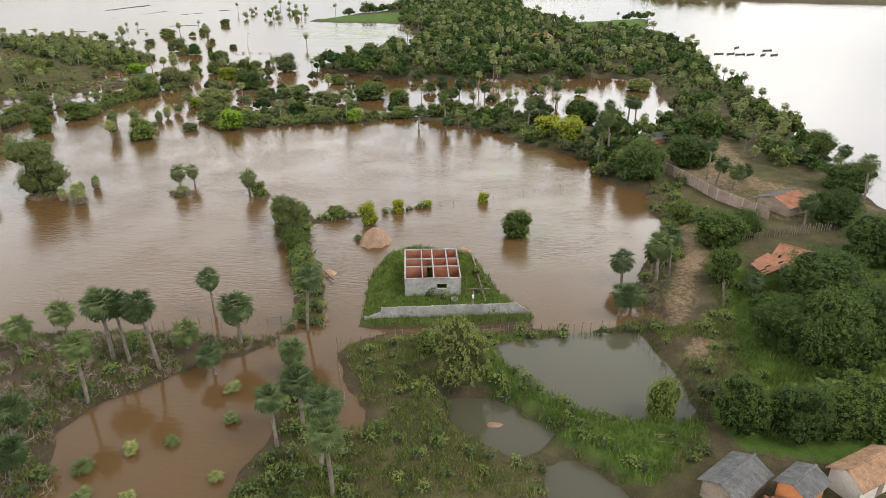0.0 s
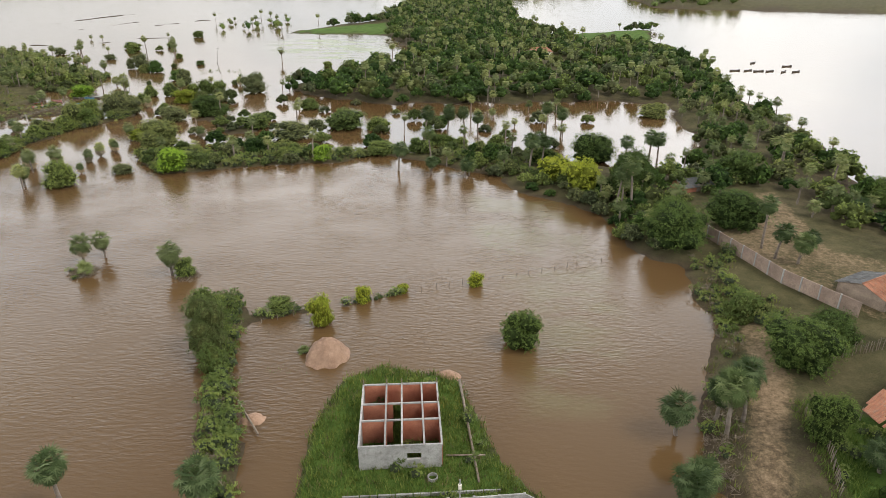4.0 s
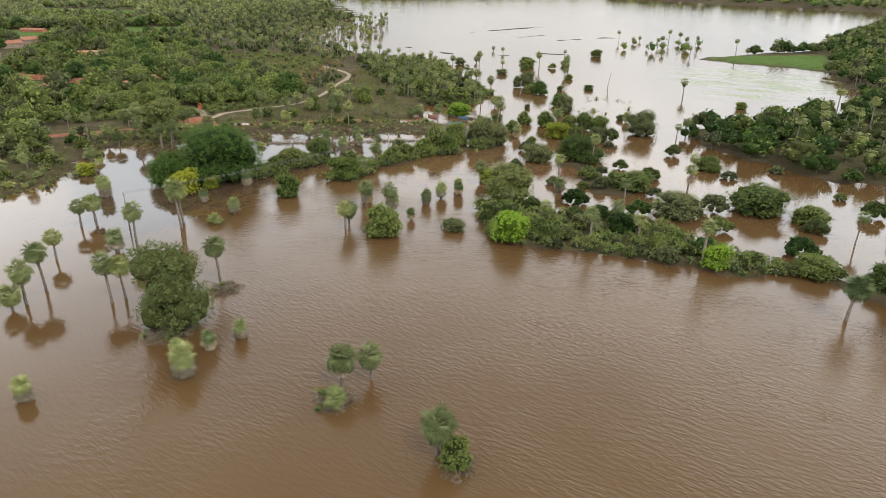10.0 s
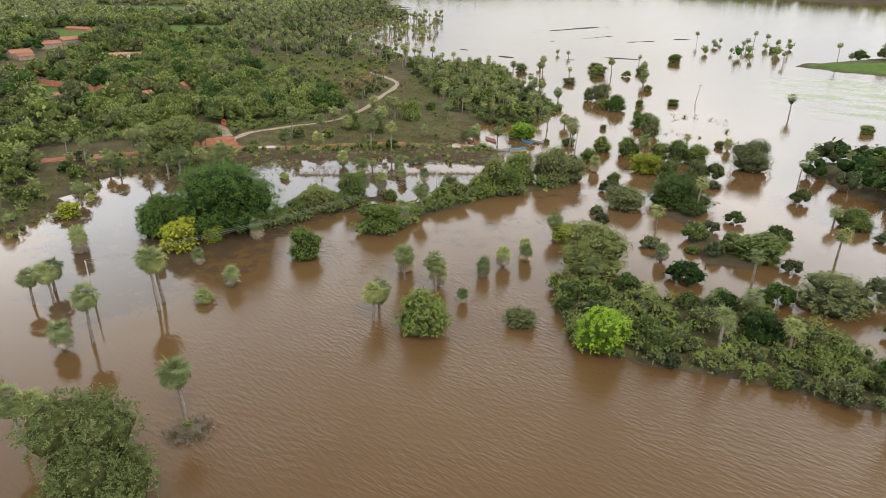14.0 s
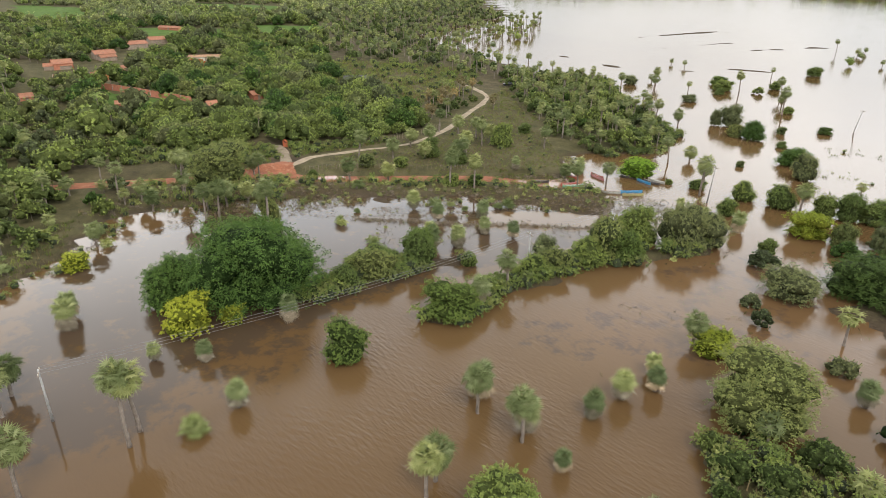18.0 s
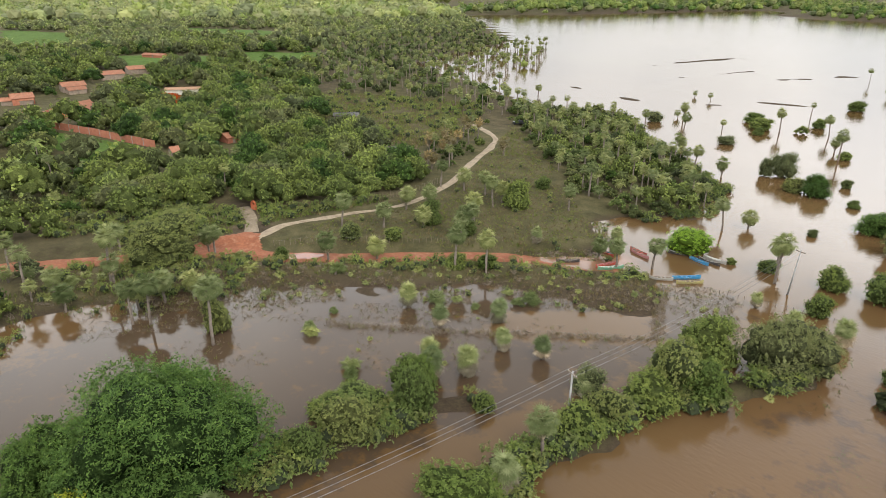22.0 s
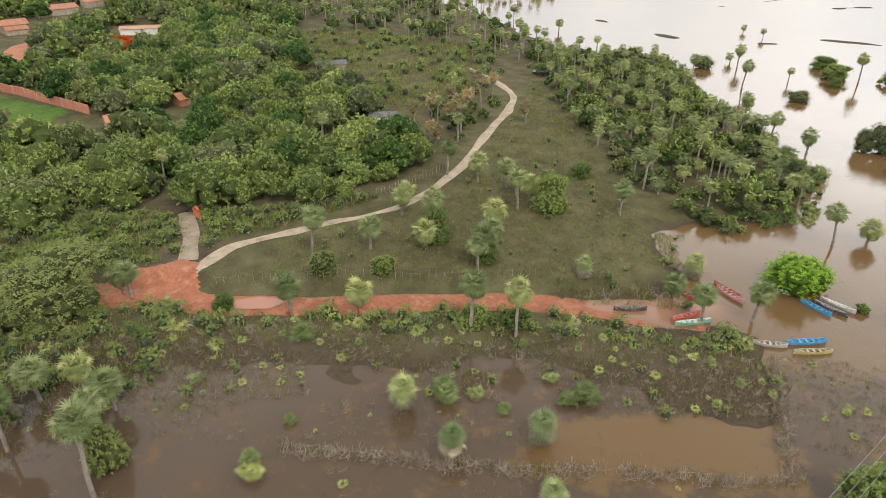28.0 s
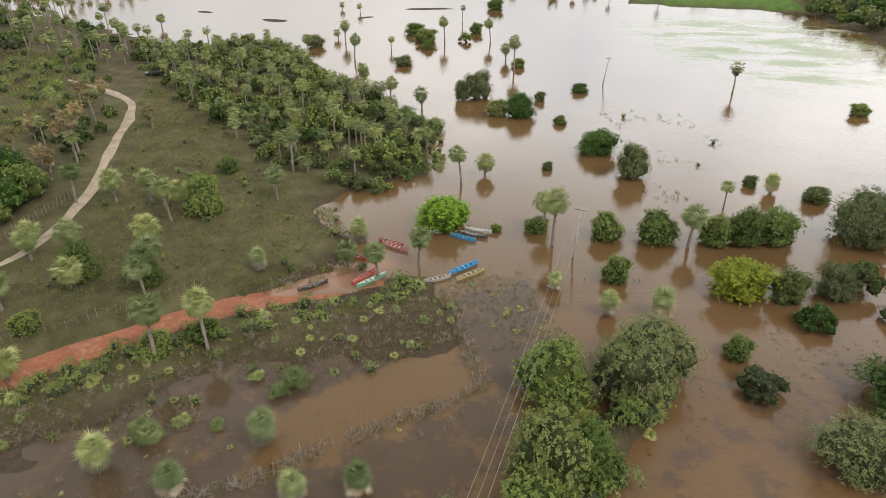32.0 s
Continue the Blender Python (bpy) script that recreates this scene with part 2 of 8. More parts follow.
def inner_shade_mat(name, dark, mid, light):
    """Inside of a crown: leaf tones darkened to paint in its shade, finely mottled, with relief."""
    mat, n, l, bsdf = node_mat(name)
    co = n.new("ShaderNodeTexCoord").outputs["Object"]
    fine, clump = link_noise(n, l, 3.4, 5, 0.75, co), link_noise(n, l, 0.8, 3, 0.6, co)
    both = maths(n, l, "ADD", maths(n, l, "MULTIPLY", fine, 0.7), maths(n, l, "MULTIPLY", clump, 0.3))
    # Leaf tones scaled down: the shade inside a crown put into colour.
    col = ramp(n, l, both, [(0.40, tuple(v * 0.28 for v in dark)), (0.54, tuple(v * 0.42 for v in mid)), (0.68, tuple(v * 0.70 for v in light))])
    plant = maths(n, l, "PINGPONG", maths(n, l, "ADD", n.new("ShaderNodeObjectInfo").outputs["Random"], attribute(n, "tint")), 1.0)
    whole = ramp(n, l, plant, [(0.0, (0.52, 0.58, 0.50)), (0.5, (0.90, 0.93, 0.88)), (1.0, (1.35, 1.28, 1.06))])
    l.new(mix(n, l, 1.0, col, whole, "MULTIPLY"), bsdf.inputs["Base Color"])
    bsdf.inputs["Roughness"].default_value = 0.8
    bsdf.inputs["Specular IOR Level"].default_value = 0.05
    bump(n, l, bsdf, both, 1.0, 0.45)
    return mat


def rough_mat(name, c1, c2, scale, roughness=0.9, grain=25.0, relief=0.02, c3=None, coord="Object"):
    """Earth, wood, plaster and the like: two scales of colour, and relief."""
    mat, n, l, bsdf = node_mat(name)
    co = n.new("ShaderNodeTexCoord").outputs[coord]
    big = link_noise(n, l, scale, 5, 0.6, co)
    fine = link_noise(n, l, grain, 4, 0.7, co)
    col = ramp(n, l, big, [(0.32, c1), (0.68, c2)])
    col = mix(n, l, 1.0, col, ramp(n, l, fine, [(0.25, (0.68, 0.68, 0.68)), (0.75, (1.25, 1.25, 1.25))]), "MULTIPLY")
    if c3:
        col = mix(n, l, ramp(n, l, link_noise(n, l, scale * 2.7, 6, 0.7, co), [(0.52, (0, 0, 0)), (0.66, (1, 1, 1))]), col, c3)
    rnd = ramp(n, l, n.new("ShaderNodeObjectInfo").outputs["Random"], [(0, (0.85, 0.85, 0.85)), (1, (1.12, 1.12, 1.12))])
    col = mix(n, l, 1.0, col, rnd, "MULTIPLY")
    l.new(col, bsdf.inputs["Base Color"])
    bsdf.inputs["Roughness"].default_value = roughness
    bump(n, l, bsdf, fine, 0.6, relief)
    return mat


PALM_LEAF = leaf_mat("palm_leaf", (0.085, 0.105, 0.042), (0.172, 0.196, 0.086), (0.330, 0.350, 0.190), 0.5)
PALM_YOUNG = leaf_mat("young_palm_leaf", (0.112, 0.138, 0.064), (0.195, 0.226, 0.108), (0.340, 0.362, 0.212), 0.5)
PALM_DEEP = leaf_mat("deep_palm_leaf", (0.030, 0.050, 0.020), (0.078, 0.108, 0.046), (0.200, 0.240, 0.125), 0.5)
LEAF_EAST = leaf_mat("shade_tree_leaf", (0.036, 0.062, 0.020), (0.074, 0.112, 0.034), (0.150, 0.196, 0.062), 0.6)
# Three leaf colours paled and greyed: distance haze painted into far trees.
LEAF_HAZE_PALE = leaf_mat("pale_leaf", (0.190, 0.228, 0.104), (0.255, 0.292, 0.138), (0.330, 0.356, 0.184), 0.7)
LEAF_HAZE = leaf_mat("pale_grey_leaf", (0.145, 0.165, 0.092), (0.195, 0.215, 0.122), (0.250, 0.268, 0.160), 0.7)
PALM_HAZE = leaf_mat("pale_palm_leaf", (0.160, 0.182, 0.100), (0.235, 0.258, 0.142), (0.330, 0.345, 0.205), 0.6)
PALM_FAR = leaf_mat("far_palm_leaf", (0.084, 0.104, 0.046), (0.142, 0.165, 0.075), (0.250, 0.270, 0.138), 0.6)
SKIRT_DARK = leaf_mat("old_palm_skirt", (0.040, 0.034, 0.026), (0.075, 0.062, 0.048), (0.13, 0.11, 0.085), 0.85, 0.1)
PALM_SPROUT = leaf_mat("palm_sprout_leaf", (0.120, 0.145, 0.055), (0.195, 0.222, 0.092), (0.325, 0.345, 0.175), 0.5)
PALM_DRY = leaf_mat("palm_dry_leaf", (0.15, 0.118, 0.088), (0.290, 0.238, 0.190), (0.48, 0.41, 0.345), 0.8, 0.15)
PALM_RUST = leaf_mat("palm_rust_leaf", (0.118, 0.092, 0.046), (0.235, 0.178, 0.096), (0.34, 0.28, 0.165), 0.7, 0.2)
LEAF_DARK = leaf_mat("dark_leaf", (0.032, 0.062, 0.018), (0.062, 0.112, 0.031), (0.125, 0.188, 0.055), 0.6)
LEAF_DEEP = leaf_mat("deep_green_leaf", (0.052, 0.080, 0.024), (0.086, 0.126, 0.037), (0.142, 0.188, 0.058), 0.6)
LEAF_MID = leaf_mat("green_leaf", (0.090, 0.122, 0.042), (0.138, 0.180, 0.058), (0.210, 0.252, 0.085), 0.6)
LEAF_LIGHT = leaf_mat("light_leaf", (0.140, 0.186, 0.062), (0.188, 0.240, 0.080), (0.258, 0.305, 0.115), 0.6)
LEAF_BRIGHT = leaf_mat("bright_leaf", (0.140, 0.240, 0.030), (0.185, 0.300, 0.038), (0.250, 0.365, 0.060), 0.6)
LEAF_YELLOW = leaf_mat("yellow_green_leaf", (0.190, 0.225, 0.030), (0.255, 0.290, 0.040), (0.335, 0.360, 0.065), 0.6)
LEAF_GREY = leaf_mat("grey_leaf", (0.086, 0.102, 0.052), (0.134, 0.154, 0.078), (0.195, 0.212, 0.114), 0.7)
LEAF_OLIVE = leaf_mat("olive_leaf", (0.098, 0.120, 0.046), (0.146, 0.172, 0.068), (0.206, 0.228, 0.100), 0.7)
GRASS = leaf_mat("grass_blade", (0.065, 0.085, 0.022), (0.120, 0.150, 0.042), (0.205, 0.215, 0.080), 0.6)
GRASS_LUSH = leaf_mat("lush_grass_blade", (0.050, 0.080, 0.021), (0.092, 0.135, 0.035), (0.155, 0.200, 0.062), 0.6)
GRASS_DRY = leaf_mat("dry_grass_blade", (0.070, 0.056, 0.036), (0.135, 0.110, 0.072), (0.215, 0.182, 0.128), 0.85, 0.12)
WEED = leaf_mat("water_weed_leaf", (0.066, 0.148, 0.035), (0.129, 0.252, 0.062), (0.226, 0.349, 0.113), 0.4)
BARK = rough_mat("palm_bark", (0.12, 0.095, 0.075), (0.24, 0.20, 0.165), 1.5, 0.95, 12, 0.03)
WOOD = rough_mat("weathered_wood", (0.15, 0.115, 0.085), (0.30, 0.245, 0.19), 1.8, 0.9, 14, 0.02)
# Near-black green for core lumps: shade inside a bush put into colour.
CORE = rough_mat("bush_shade", (0.020, 0.029, 0.010), (0.040, 0.054, 0.019), 2.0, 0.95, 9, 0.05)
CONCRETE = rough_mat("concrete", (0.24, 0.235, 0.225), (0.40, 0.39, 0.37), 0.5, 0.92, 9, 0.008, (0.20, 0.19, 0.175))
BRICK = rough_mat("red_brick", (0.30, 0.105, 0.062), (0.42, 0.17, 0.10), 1.2, 0.92, 20, 0.01)
TILE = rough_mat("clay_tile", (0.25, 0.100, 0.056), (0.38, 0.165, 0.092), 0.9, 0.85, 12, 0.01, (0.25, 0.15, 0.10))
TILE_OLD = rough_mat("weathered_clay_tile", (0.27, 0.15, 0.085), (0.42, 0.25, 0.15), 1.1, 0.9, 10, 0.01, (0.16, 0.11, 0.075))
SHEET = rough_mat("fibre_cement_sheet", (0.085, 0.084, 0.084), (0.16, 0.158, 0.155), 0.8, 0.85, 8, 0.005, (0.07, 0.067, 0.063))
PLASTER = rough_mat("limewashed_plaster", (0.55, 0.51, 0.45), (0.72, 0.68, 0.60), 0.7, 0.9, 10, 0.006)
ORANGE = rough_mat("orange_plaster", (0.46, 0.17, 0.06), (0.58, 0.24, 0.09), 0.7, 0.9, 10, 0.006)
SAND = rough_mat("red_sand", (0.24, 0.145, 0.095), (0.36, 0.235, 0.16), 1.3, 0.95, 14, 0.04)
ROAD = rough_mat("red_laterite_road", (0.23, 0.076, 0.034), (0.33, 0.120, 0.058), 0.30, 0.95, 2.0, 0.03, (0.34, 0.16, 0.09))
TRACK = rough_mat("pale_dirt_track", (0.20, 0.155, 0.105), (0.35, 0.28, 0.20), 0.45, 0.95, 3.0, 0.03, (0.30, 0.24, 0.16))
METAL = rough_mat("galvanised_wire", (0.16, 0.155, 0.15), (0.24, 0.235, 0.23), 2.0, 0.5, 20, 0.001)


def inner_shade_of(leaf):
    """The shade-darkened inner material that goes with a leaf material, made once."""
    name = leaf.name.replace("_leaf", "_inner_shade")
    return bpy.data.materials.get(name) or inner_shade_mat(name, *LEAF_TONES[leaf.name])


def ground_mat():
    mat, n, l, bsdf = node_mat("ground_soil")
    co = n.new("ShaderNodeTexCoord").outputs["Object"]
    fine, mid_n, big = link_noise(n, l, 1.6, 6, 0.7, co), link_noise(n, l, 0.28, 5, 0.65, co), link_noise(n, l, 0.035, 4, 0.55, co)
    soil = ramp(n, l, mid_n, [(0.3, (0.052, 0.040, 0.027)), (0.55, (0.085, 0.066, 0.044)), (0.75, (0.150, 0.118, 0.080))])
    green = ramp(n, l, mid_n, [(0.28, (0.050, 0.047, 0.023)), (0.5, (0.082, 0.075, 0.036)), (0.75, (0.130, 0.112, 0.060))])
    lush = ramp(n, l, mid_n, [(0.28, (0.045, 0.080, 0.016)), (0.7, (0.100, 0.165, 0.034))])
    patch = maths(n, l, "ADD", maths(n, l, "MULTIPLY", fine, 0.6), maths(n, l, "MULTIPLY", big, 0.6))
    grassy = maths(n, l, "ADD", attribute(n, "grass"), maths(n, l, "SUBTRACT", patch, 0.6))
    col = mix(n, l, ramp(n, l, grassy, [(0.35, (0, 0, 0)), (0.62, (1, 1, 1))]), soil, green)
    col = mix(n, l, ramp(n, l, maths(n, l, "ADD", attribute(n, "lush"), maths(n, l, "SUBTRACT", patch, 0.6)), [(0.4, (0, 0, 0)), (0.6, (1, 1, 1))]), col, lush)
    sandy = ramp(n, l, fine, [(0.3, (0.20, 0.135, 0.082)), (0.7, (0.31, 0.225, 0.145))])
    col = mix(n, l, ramp(n, l, maths(n, l, "ADD", attribute(n, "sand"), maths(n, l, "SUBTRACT", patch, 0.6)), [(0.4, (0, 0, 0)), (0.65, (1, 1, 1))]), col, sandy)
    mud = ramp(n, l, fine, [(0.3, (0.045, 0.034, 0.024)), (0.7, (0.085, 0.062, 0.042))])
    col = mix(n, l, attribute(n, "mud"), col, mud)
    grain = link_noise(n, l, 5.5, 5, 0.75, co)
    col = mix(n, l, 1.0, col, ramp(n, l, grain, [(0.3, (0.66, 0.66, 0.66)), (0.5, (0.98, 0.98, 0.98)), (0.72, (1.28, 1.25, 1.22))]), "MULTIPLY")
    l.new(col, bsdf.inputs["Base Color"])
    bsdf.inputs["Roughness"].default_value = 0.95
    bsdf.inputs["Specular IOR Level"].default_value = 0.08
    bump(n, l, bsdf, maths(n, l, "ADD", maths(n, l, "ADD", fine, mid_n), maths(n, l, "MULTIPLY", grain, 0.5)), 1.0, 0.18)
    return mat


def water_mat(name, c1, c2, murk, waves, gloss):
    mat, n, l, bsdf = node_mat(name)
    co = n.new("ShaderNodeTexCoord").outputs["Object"]
    big = link_noise(n, l, 0.012, 5, 0.55, co)
    col = ramp(n, l, big, [(0.35, c1), (0.65, c2)])
    stain = maths(n, l, "ADD", attribute(n, "murk"), maths(n, l, "MULTIPLY", maths(n, l, "SUBTRACT", link_noise(n, l, 0.30, 6, 0.72, co), 0.5), 2.4))
    col = mix(n, l, ramp(n, l, stain, [(0.38, (0, 0, 0)), (0.66, (1, 1, 1))]), col, murk)
    swirl = link_noise(n, l, 0.075, 7, 0.72, co, (0.6, 1.3, 1.0, -20.0))
    film = maths(n, l, "MULTIPLY", attribute(n, "film"), ramp(n, l, swirl, [(0.44, (0, 0, 0)), (0.56, (1, 1, 1))]))
    col = mix(n, l, film, col, (0.20, 0.25, 0.12))
    l.new(maths(n, l, "SUBTRACT", 0.5, maths(n, l, "MULTIPLY", film, 0.42)), bsdf.inputs["Specular IOR Level"])
    # Red clay at the flooded road; elsewhere a faint painted sky reflection.
    col = mix(n, l, attribute(n, "clay"), col, (0.25, 0.135, 0.085))
    l.new(col, bsdf.inputs["Base Color"])
    l.new(maths(n, l, "ADD", maths(n, l, "MULTIPLY", film, 0.4), gloss), bsdf.inputs["Roughness"])
    bsdf.inputs["IOR"].default_value = 1.33
    ripple = link_noise(n, l, 1.0, 3, 0.55, co, (0.8, 2.3, 1.0, 32.0))
    swell = link_noise(n, l, 0.09, 2, 0.5, co)
    calm = maths(n, l, "MULTIPLY", maths(n, l, "MULTIPLY", ripple, attribute(n, "wind")), ramp(n, l, swell, [(0.3, (0.35, 0.35, 0.35)), (0.7, (1, 1, 1))]))
    bump(n, l, bsdf, calm, 1.0, waves)
    return mat


GROUND = ground_mat()
WATER = water_mat("muddy_water", (0.094, 0.053, 0.022), (0.118, 0.072, 0.032), (0.068, 0.046, 0.029), 0.13, 0.05)
POND = water_mat("dark_pond_water", (0.066, 0.063, 0.042), (0.084, 0.079, 0.052), (0.040, 0.036, 0.026), 0.03, 0.04)
PUDDLE = water_mat("red_puddle_water", (0.26, 0.105, 0.062), (0.30, 0.13, 0.08), (0.26, 0.105, 0.062), 0.01, 0.05)
# ---- plan: outlines of land and pools, in metres ----
WEST_LAND = [(-115.3, 239.6), (-115.7, 235.2), (-127.0, 230.2), (-136.9, 224.0), (-145.4, 215.5), (-148.3, 207.4), (-156.0, 202.8), (-163.0, 195.0), (-167.0, 186.5), (-174.0, 179.0), (-176.0, 171.5),
    (-169.5, 163.0), (-160.5, 155.0), (-156.0, 146.0), (-155.5, 138.0), (-155.0, 130.0), (-215.0, 112.0), (-420.0, 70.0), (-900.0, 20.0), (-4400.0, -900.0), (-4400.0, 4400.0), (-2400.0, 4400.0), (-1175.7, 1706.1), (-873.5, 984.2), (-462.9, 622.2),
    (-414.3, 516.0), (-381.6, 426.7), (-257.4, 375.1), (-257.0, 375.1), (-226.4, 357.4), (-200.6, 371.7), (-169.1, 336.5), (-149.8, 319.5), (-134.2, 303.9), (-129.1, 284.1),
    (-136.6, 271.0), (-140.3, 263.3), (-135.2, 257.7), (-131.8, 251.4), (-127.9, 242.6), (-120.8, 247.5)]
FAR_NORTH = [(-873.5, 984.2), (-772.0, 1206.6), (-709.3, 1547.0), (-626.4, 1791.3), (-482.3, 1390.9), (-216.1, 1267.4), (-14.1, 1188.1), (84.7, 860.8), (289.6, 1243.6), (530.9, 1827.3), (900.0, 2400.0), (900.0, 4400.0), (-2400.0, 4400.0)]
FAR_EAST = [(248.1, 953.0), (212.9, 701.1), (283.0, 675.6), (900.0, 400.0), (4400.0, 300.0), (4400.0, 4400.0), (1100.0, 4400.0), (576.4, 1891.5)]
NORTH_DIKE = [(-71.1, 187.2), (-60.5, 173.3), (-42.0, 179.5), (-26.9, 181.4), (-17.7, 183.6), (-14.7, 189.6), (-8.1, 188.0), (-9.5, 194.6), (-19.9, 191.1), (-37.3, 196.6), (-49.4, 200.1), (-56.1, 194.2), (-66.2, 193.0)]
SPUR = [(-71.5, 226.4), (-67.4, 225.2), (-56.1, 208.3), (-47.6, 211.8), (-48.2, 217.7), (-56.3, 221.9), (-68.5, 238.3)]
BUSH_DIKE = [(-108.1, 184.1), (-103.2, 187.3), (-104.9, 199.0), (-101.6, 212.7), (-95.7, 221.3), (-91.4, 232.5), (-92.7, 240.0), (-102.6, 223.7), (-107.8, 207.6), (-108.5, 197.4)]
TREE_BANK = [(-138.1, 162.6), (-127.0, 170.1), (-121.2, 178.0), (-118.4, 195.3), (-115.7, 200.6), (-118.2, 202.0), (-125.1, 194.8), (-126.1, 181.4), (-140.0, 167.1)]
EAST_LAND = [(-8.4, 188.8), (1.8, 181.4), (15.2, 171.9), (20.4, 161.0), (30.3, 152.8), (33.3, 146.8), (34.7, 134.3), (37.5, 129.3), (42.3, 125.2), (39.0, 106.0), (28.7, 85.5), (27.9, 77.9),
    (30.7, 75.7), (22.6, 72.3), (8.5, 71.6), (-10.3, 69.5), (-12.5, 67.2), (-9.0, 58.5), (-10.0, 49.5), (-8.0, 47.0), (-7.0, 36.0), (-20.0, 20.0), (-150.0, -100.0), (300.0, -300.0), (210.0, 60.0),
    (84.0, 114.3), (87.9, 136.4), (93.2, 164.2), (102.6, 200.1), (107.5, 247.4), (109.1, 291.5), (118.8, 307.7), (81.4, 250.6), (73.9, 225.5), (72.4, 201.2), (63.9, 174.9), (51.3, 170.4), (42.2, 178.0), (30.3, 185.0), (18.4, 195.7), (6.8, 195.9)]
PENINSULA = [(-96.5, 471.1), (-42.8, 565.8), (4.2, 1039.7), (79.0, 905.1), (71.2, 685.7), (62.2, 499.7), (76.1, 456.1), (149.8, 492.9), (121.0, 405.6), (118.8, 307.7), (104.8, 271.8), (84.1, 254.0),
    (46.8, 253.0), (7.6, 249.5), (-13.3, 249.5), (-45.8, 266.6), (-54.8, 279.5), (-22.3, 331.7), (-7.9, 369.0), (-28.3, 459.9)]
PALM_BANK = [(-56.4, 69.9), (-50.8, 71.5), (-40.0, 71.9), (-25.5, 69.9), (-19.6, 72.7), (-20.1, 68.7), (-27.5, 65.0), (-31.7, 61.8), (-37.4, 57.4), (-40.5, 52.8), (-34.9, 43.6), (-70.0, 30.0), (-90.0, 70.0)]
HOUSE_ISLAND = [(-10.6, 73.8), (-11.0, 87.2), (-8.7, 95.3), (-4.1, 97.9), (4.7, 96.2), (8.2, 82.0), (12.3, 75.6), (11.7, 73.9), (-9.9, 72.7)]
WEST_CAUSEWAY = [(-30.6, 112.5), (-25.2, 97.4), (-22.2, 85.4), (-19.0, 73.4), (-15.6, 73.4), (-18.4, 85.4), (-22.4, 97.4), (-25.8, 115.4)]
LANE_BANK = [(-20.5, 64.8), (-17.5, 66.3), (-15.0, 62.3), (-12.2, 56.1), (-9.0, 50.0), (-8.0, 40.0), (-19.5, 40.0), (-18.6, 46.9), (-16.9, 50.8), (-18.8, 58.1)]
INNER_WATER = [(38.0, 187.0), (44.0, 181.5), (50.0, 176.0), (60.0, 178.0), (66.0, 179.0), (71.0, 201.0), (73.0, 225.0), (80.0, 250.0), (58.0, 248.0), (46.0, 215.0)]
REEF = [(-24.5, 108.6), (-19.5, 110.0), (-8.5, 113.1), (-2.7, 116.3), (-3.1, 117.4), (-9.4, 114.4), (-20.5, 111.1), (-25.0, 110.0)]
LANDS = [(WEST_LAND, 1.3, 12.0, 3.0), (FAR_NORTH, 6.0, 60.0, 15.0), (FAR_EAST, 4.0, 40.0, 10.0), (NORTH_DIKE, 0.45, 3.0, 1.5), (SPUR, 0.3, 3.0, 1.5), (BUSH_DIKE, 0.35, 2.0, 1.2), (TREE_BANK, 0.2, 3.0, 1.2),
    (EAST_LAND, 1.5, 10.0, 1.2), (PENINSULA, 1.6, 15.0, 3.0), (PALM_BANK, 0.7, 5.0, 1.2), (HOUSE_ISLAND, 0.55, 1.8, 0.4), (WEST_CAUSEWAY, 0.4, 2.0, 0.8), (REEF, 0.15, 1.5, 0.8), (LANE_BANK, 0.45, 2.5, 1.2)]
MARSH_BARS = [[(-278.8, 622.9), (-268.5, 623.9), (-246.5, 610.6)], [(-275.4, 533.1), (-270.7, 564.6), (-267.7, 588.4), (-248.8, 608.1)], [(-226.8, 598.6), (-209.1, 587.9), (-192.5, 566.4)], [(-206.2, 498.6), (-193.6, 526.5), (-179.5, 551.6)], [(-187.6, 556.2), (-165.3, 570.7), (-126.5, 582.0)], [(-238.0, 490.9), (-229.6, 499.6)], [(-228.5, 523.2), (-221.4, 548.6)], [(-285.4, 508.4), (-272.1, 502.3)], [(-175.4, 439.9), (-153.4, 443.5)], [(-198.1, 411.9), (-182.5, 422.1)], [(-259.0, 421.1), (-231.2, 410.6), (-215.0, 406.9)]]
ISLETS = [(-52.9, 123.7, 2.2), (-36.0, 122.3, 2.0), (-84.6, 135.4, 2.4), (-80.3, 123.1, 3.0)]
FILM = [(-98.0, 424.0), (-64.4, 446.0), (-20.0, 432.0), (-20.0, 395.8), (-36.0, 352.0), (-60.0, 342.7), (-80.0, 371.0)]
POND_A = [(7.1, 68.1), (15.5, 69.8), (24.7, 70.6), (26.6, 62.8), (26.9, 54.3), (20.7, 54.5), (15.0, 56.1), (11.2, 59.5), (7.9, 64.4)]
POND_B = [(0.1, 58.3), (4.7, 57.7), (8.8, 55.1), (11.2, 51.9), (8.6, 48.9), (5.4, 49.6), (1.0, 53.9)]
POND_C = [(9.5, 47.3), (12.9, 48.2), (16.7, 43.6), (15.2, 41.8), (9.8, 42.1)]
ROAD_END = [(-140.3, 238.9), (-135.8, 244.4), (-130.9, 248.2), (-124.1, 250.5), (-127.7, 243.6), (-135.5, 239.0)]
INLET = [(-131.4, 254.2), (-125.5, 258.6), (-127.2, 276.6), (-139.3, 265.6), (-135.5, 260.8)]
ROAD_LINE = [(-205.0, 158.0), (-196.1, 172.4), (-191.5, 179.5), (-186.8, 187.0), (-182.5, 196.0), (-177.0, 202.0), (-172.3, 205.3), (-165.5, 210.3), (-157.5, 219.4), (-149.5, 228.2), (-143.5, 234.4), (-137.6, 238.8), (-131.5, 243.2), (-126.5, 247.0)]
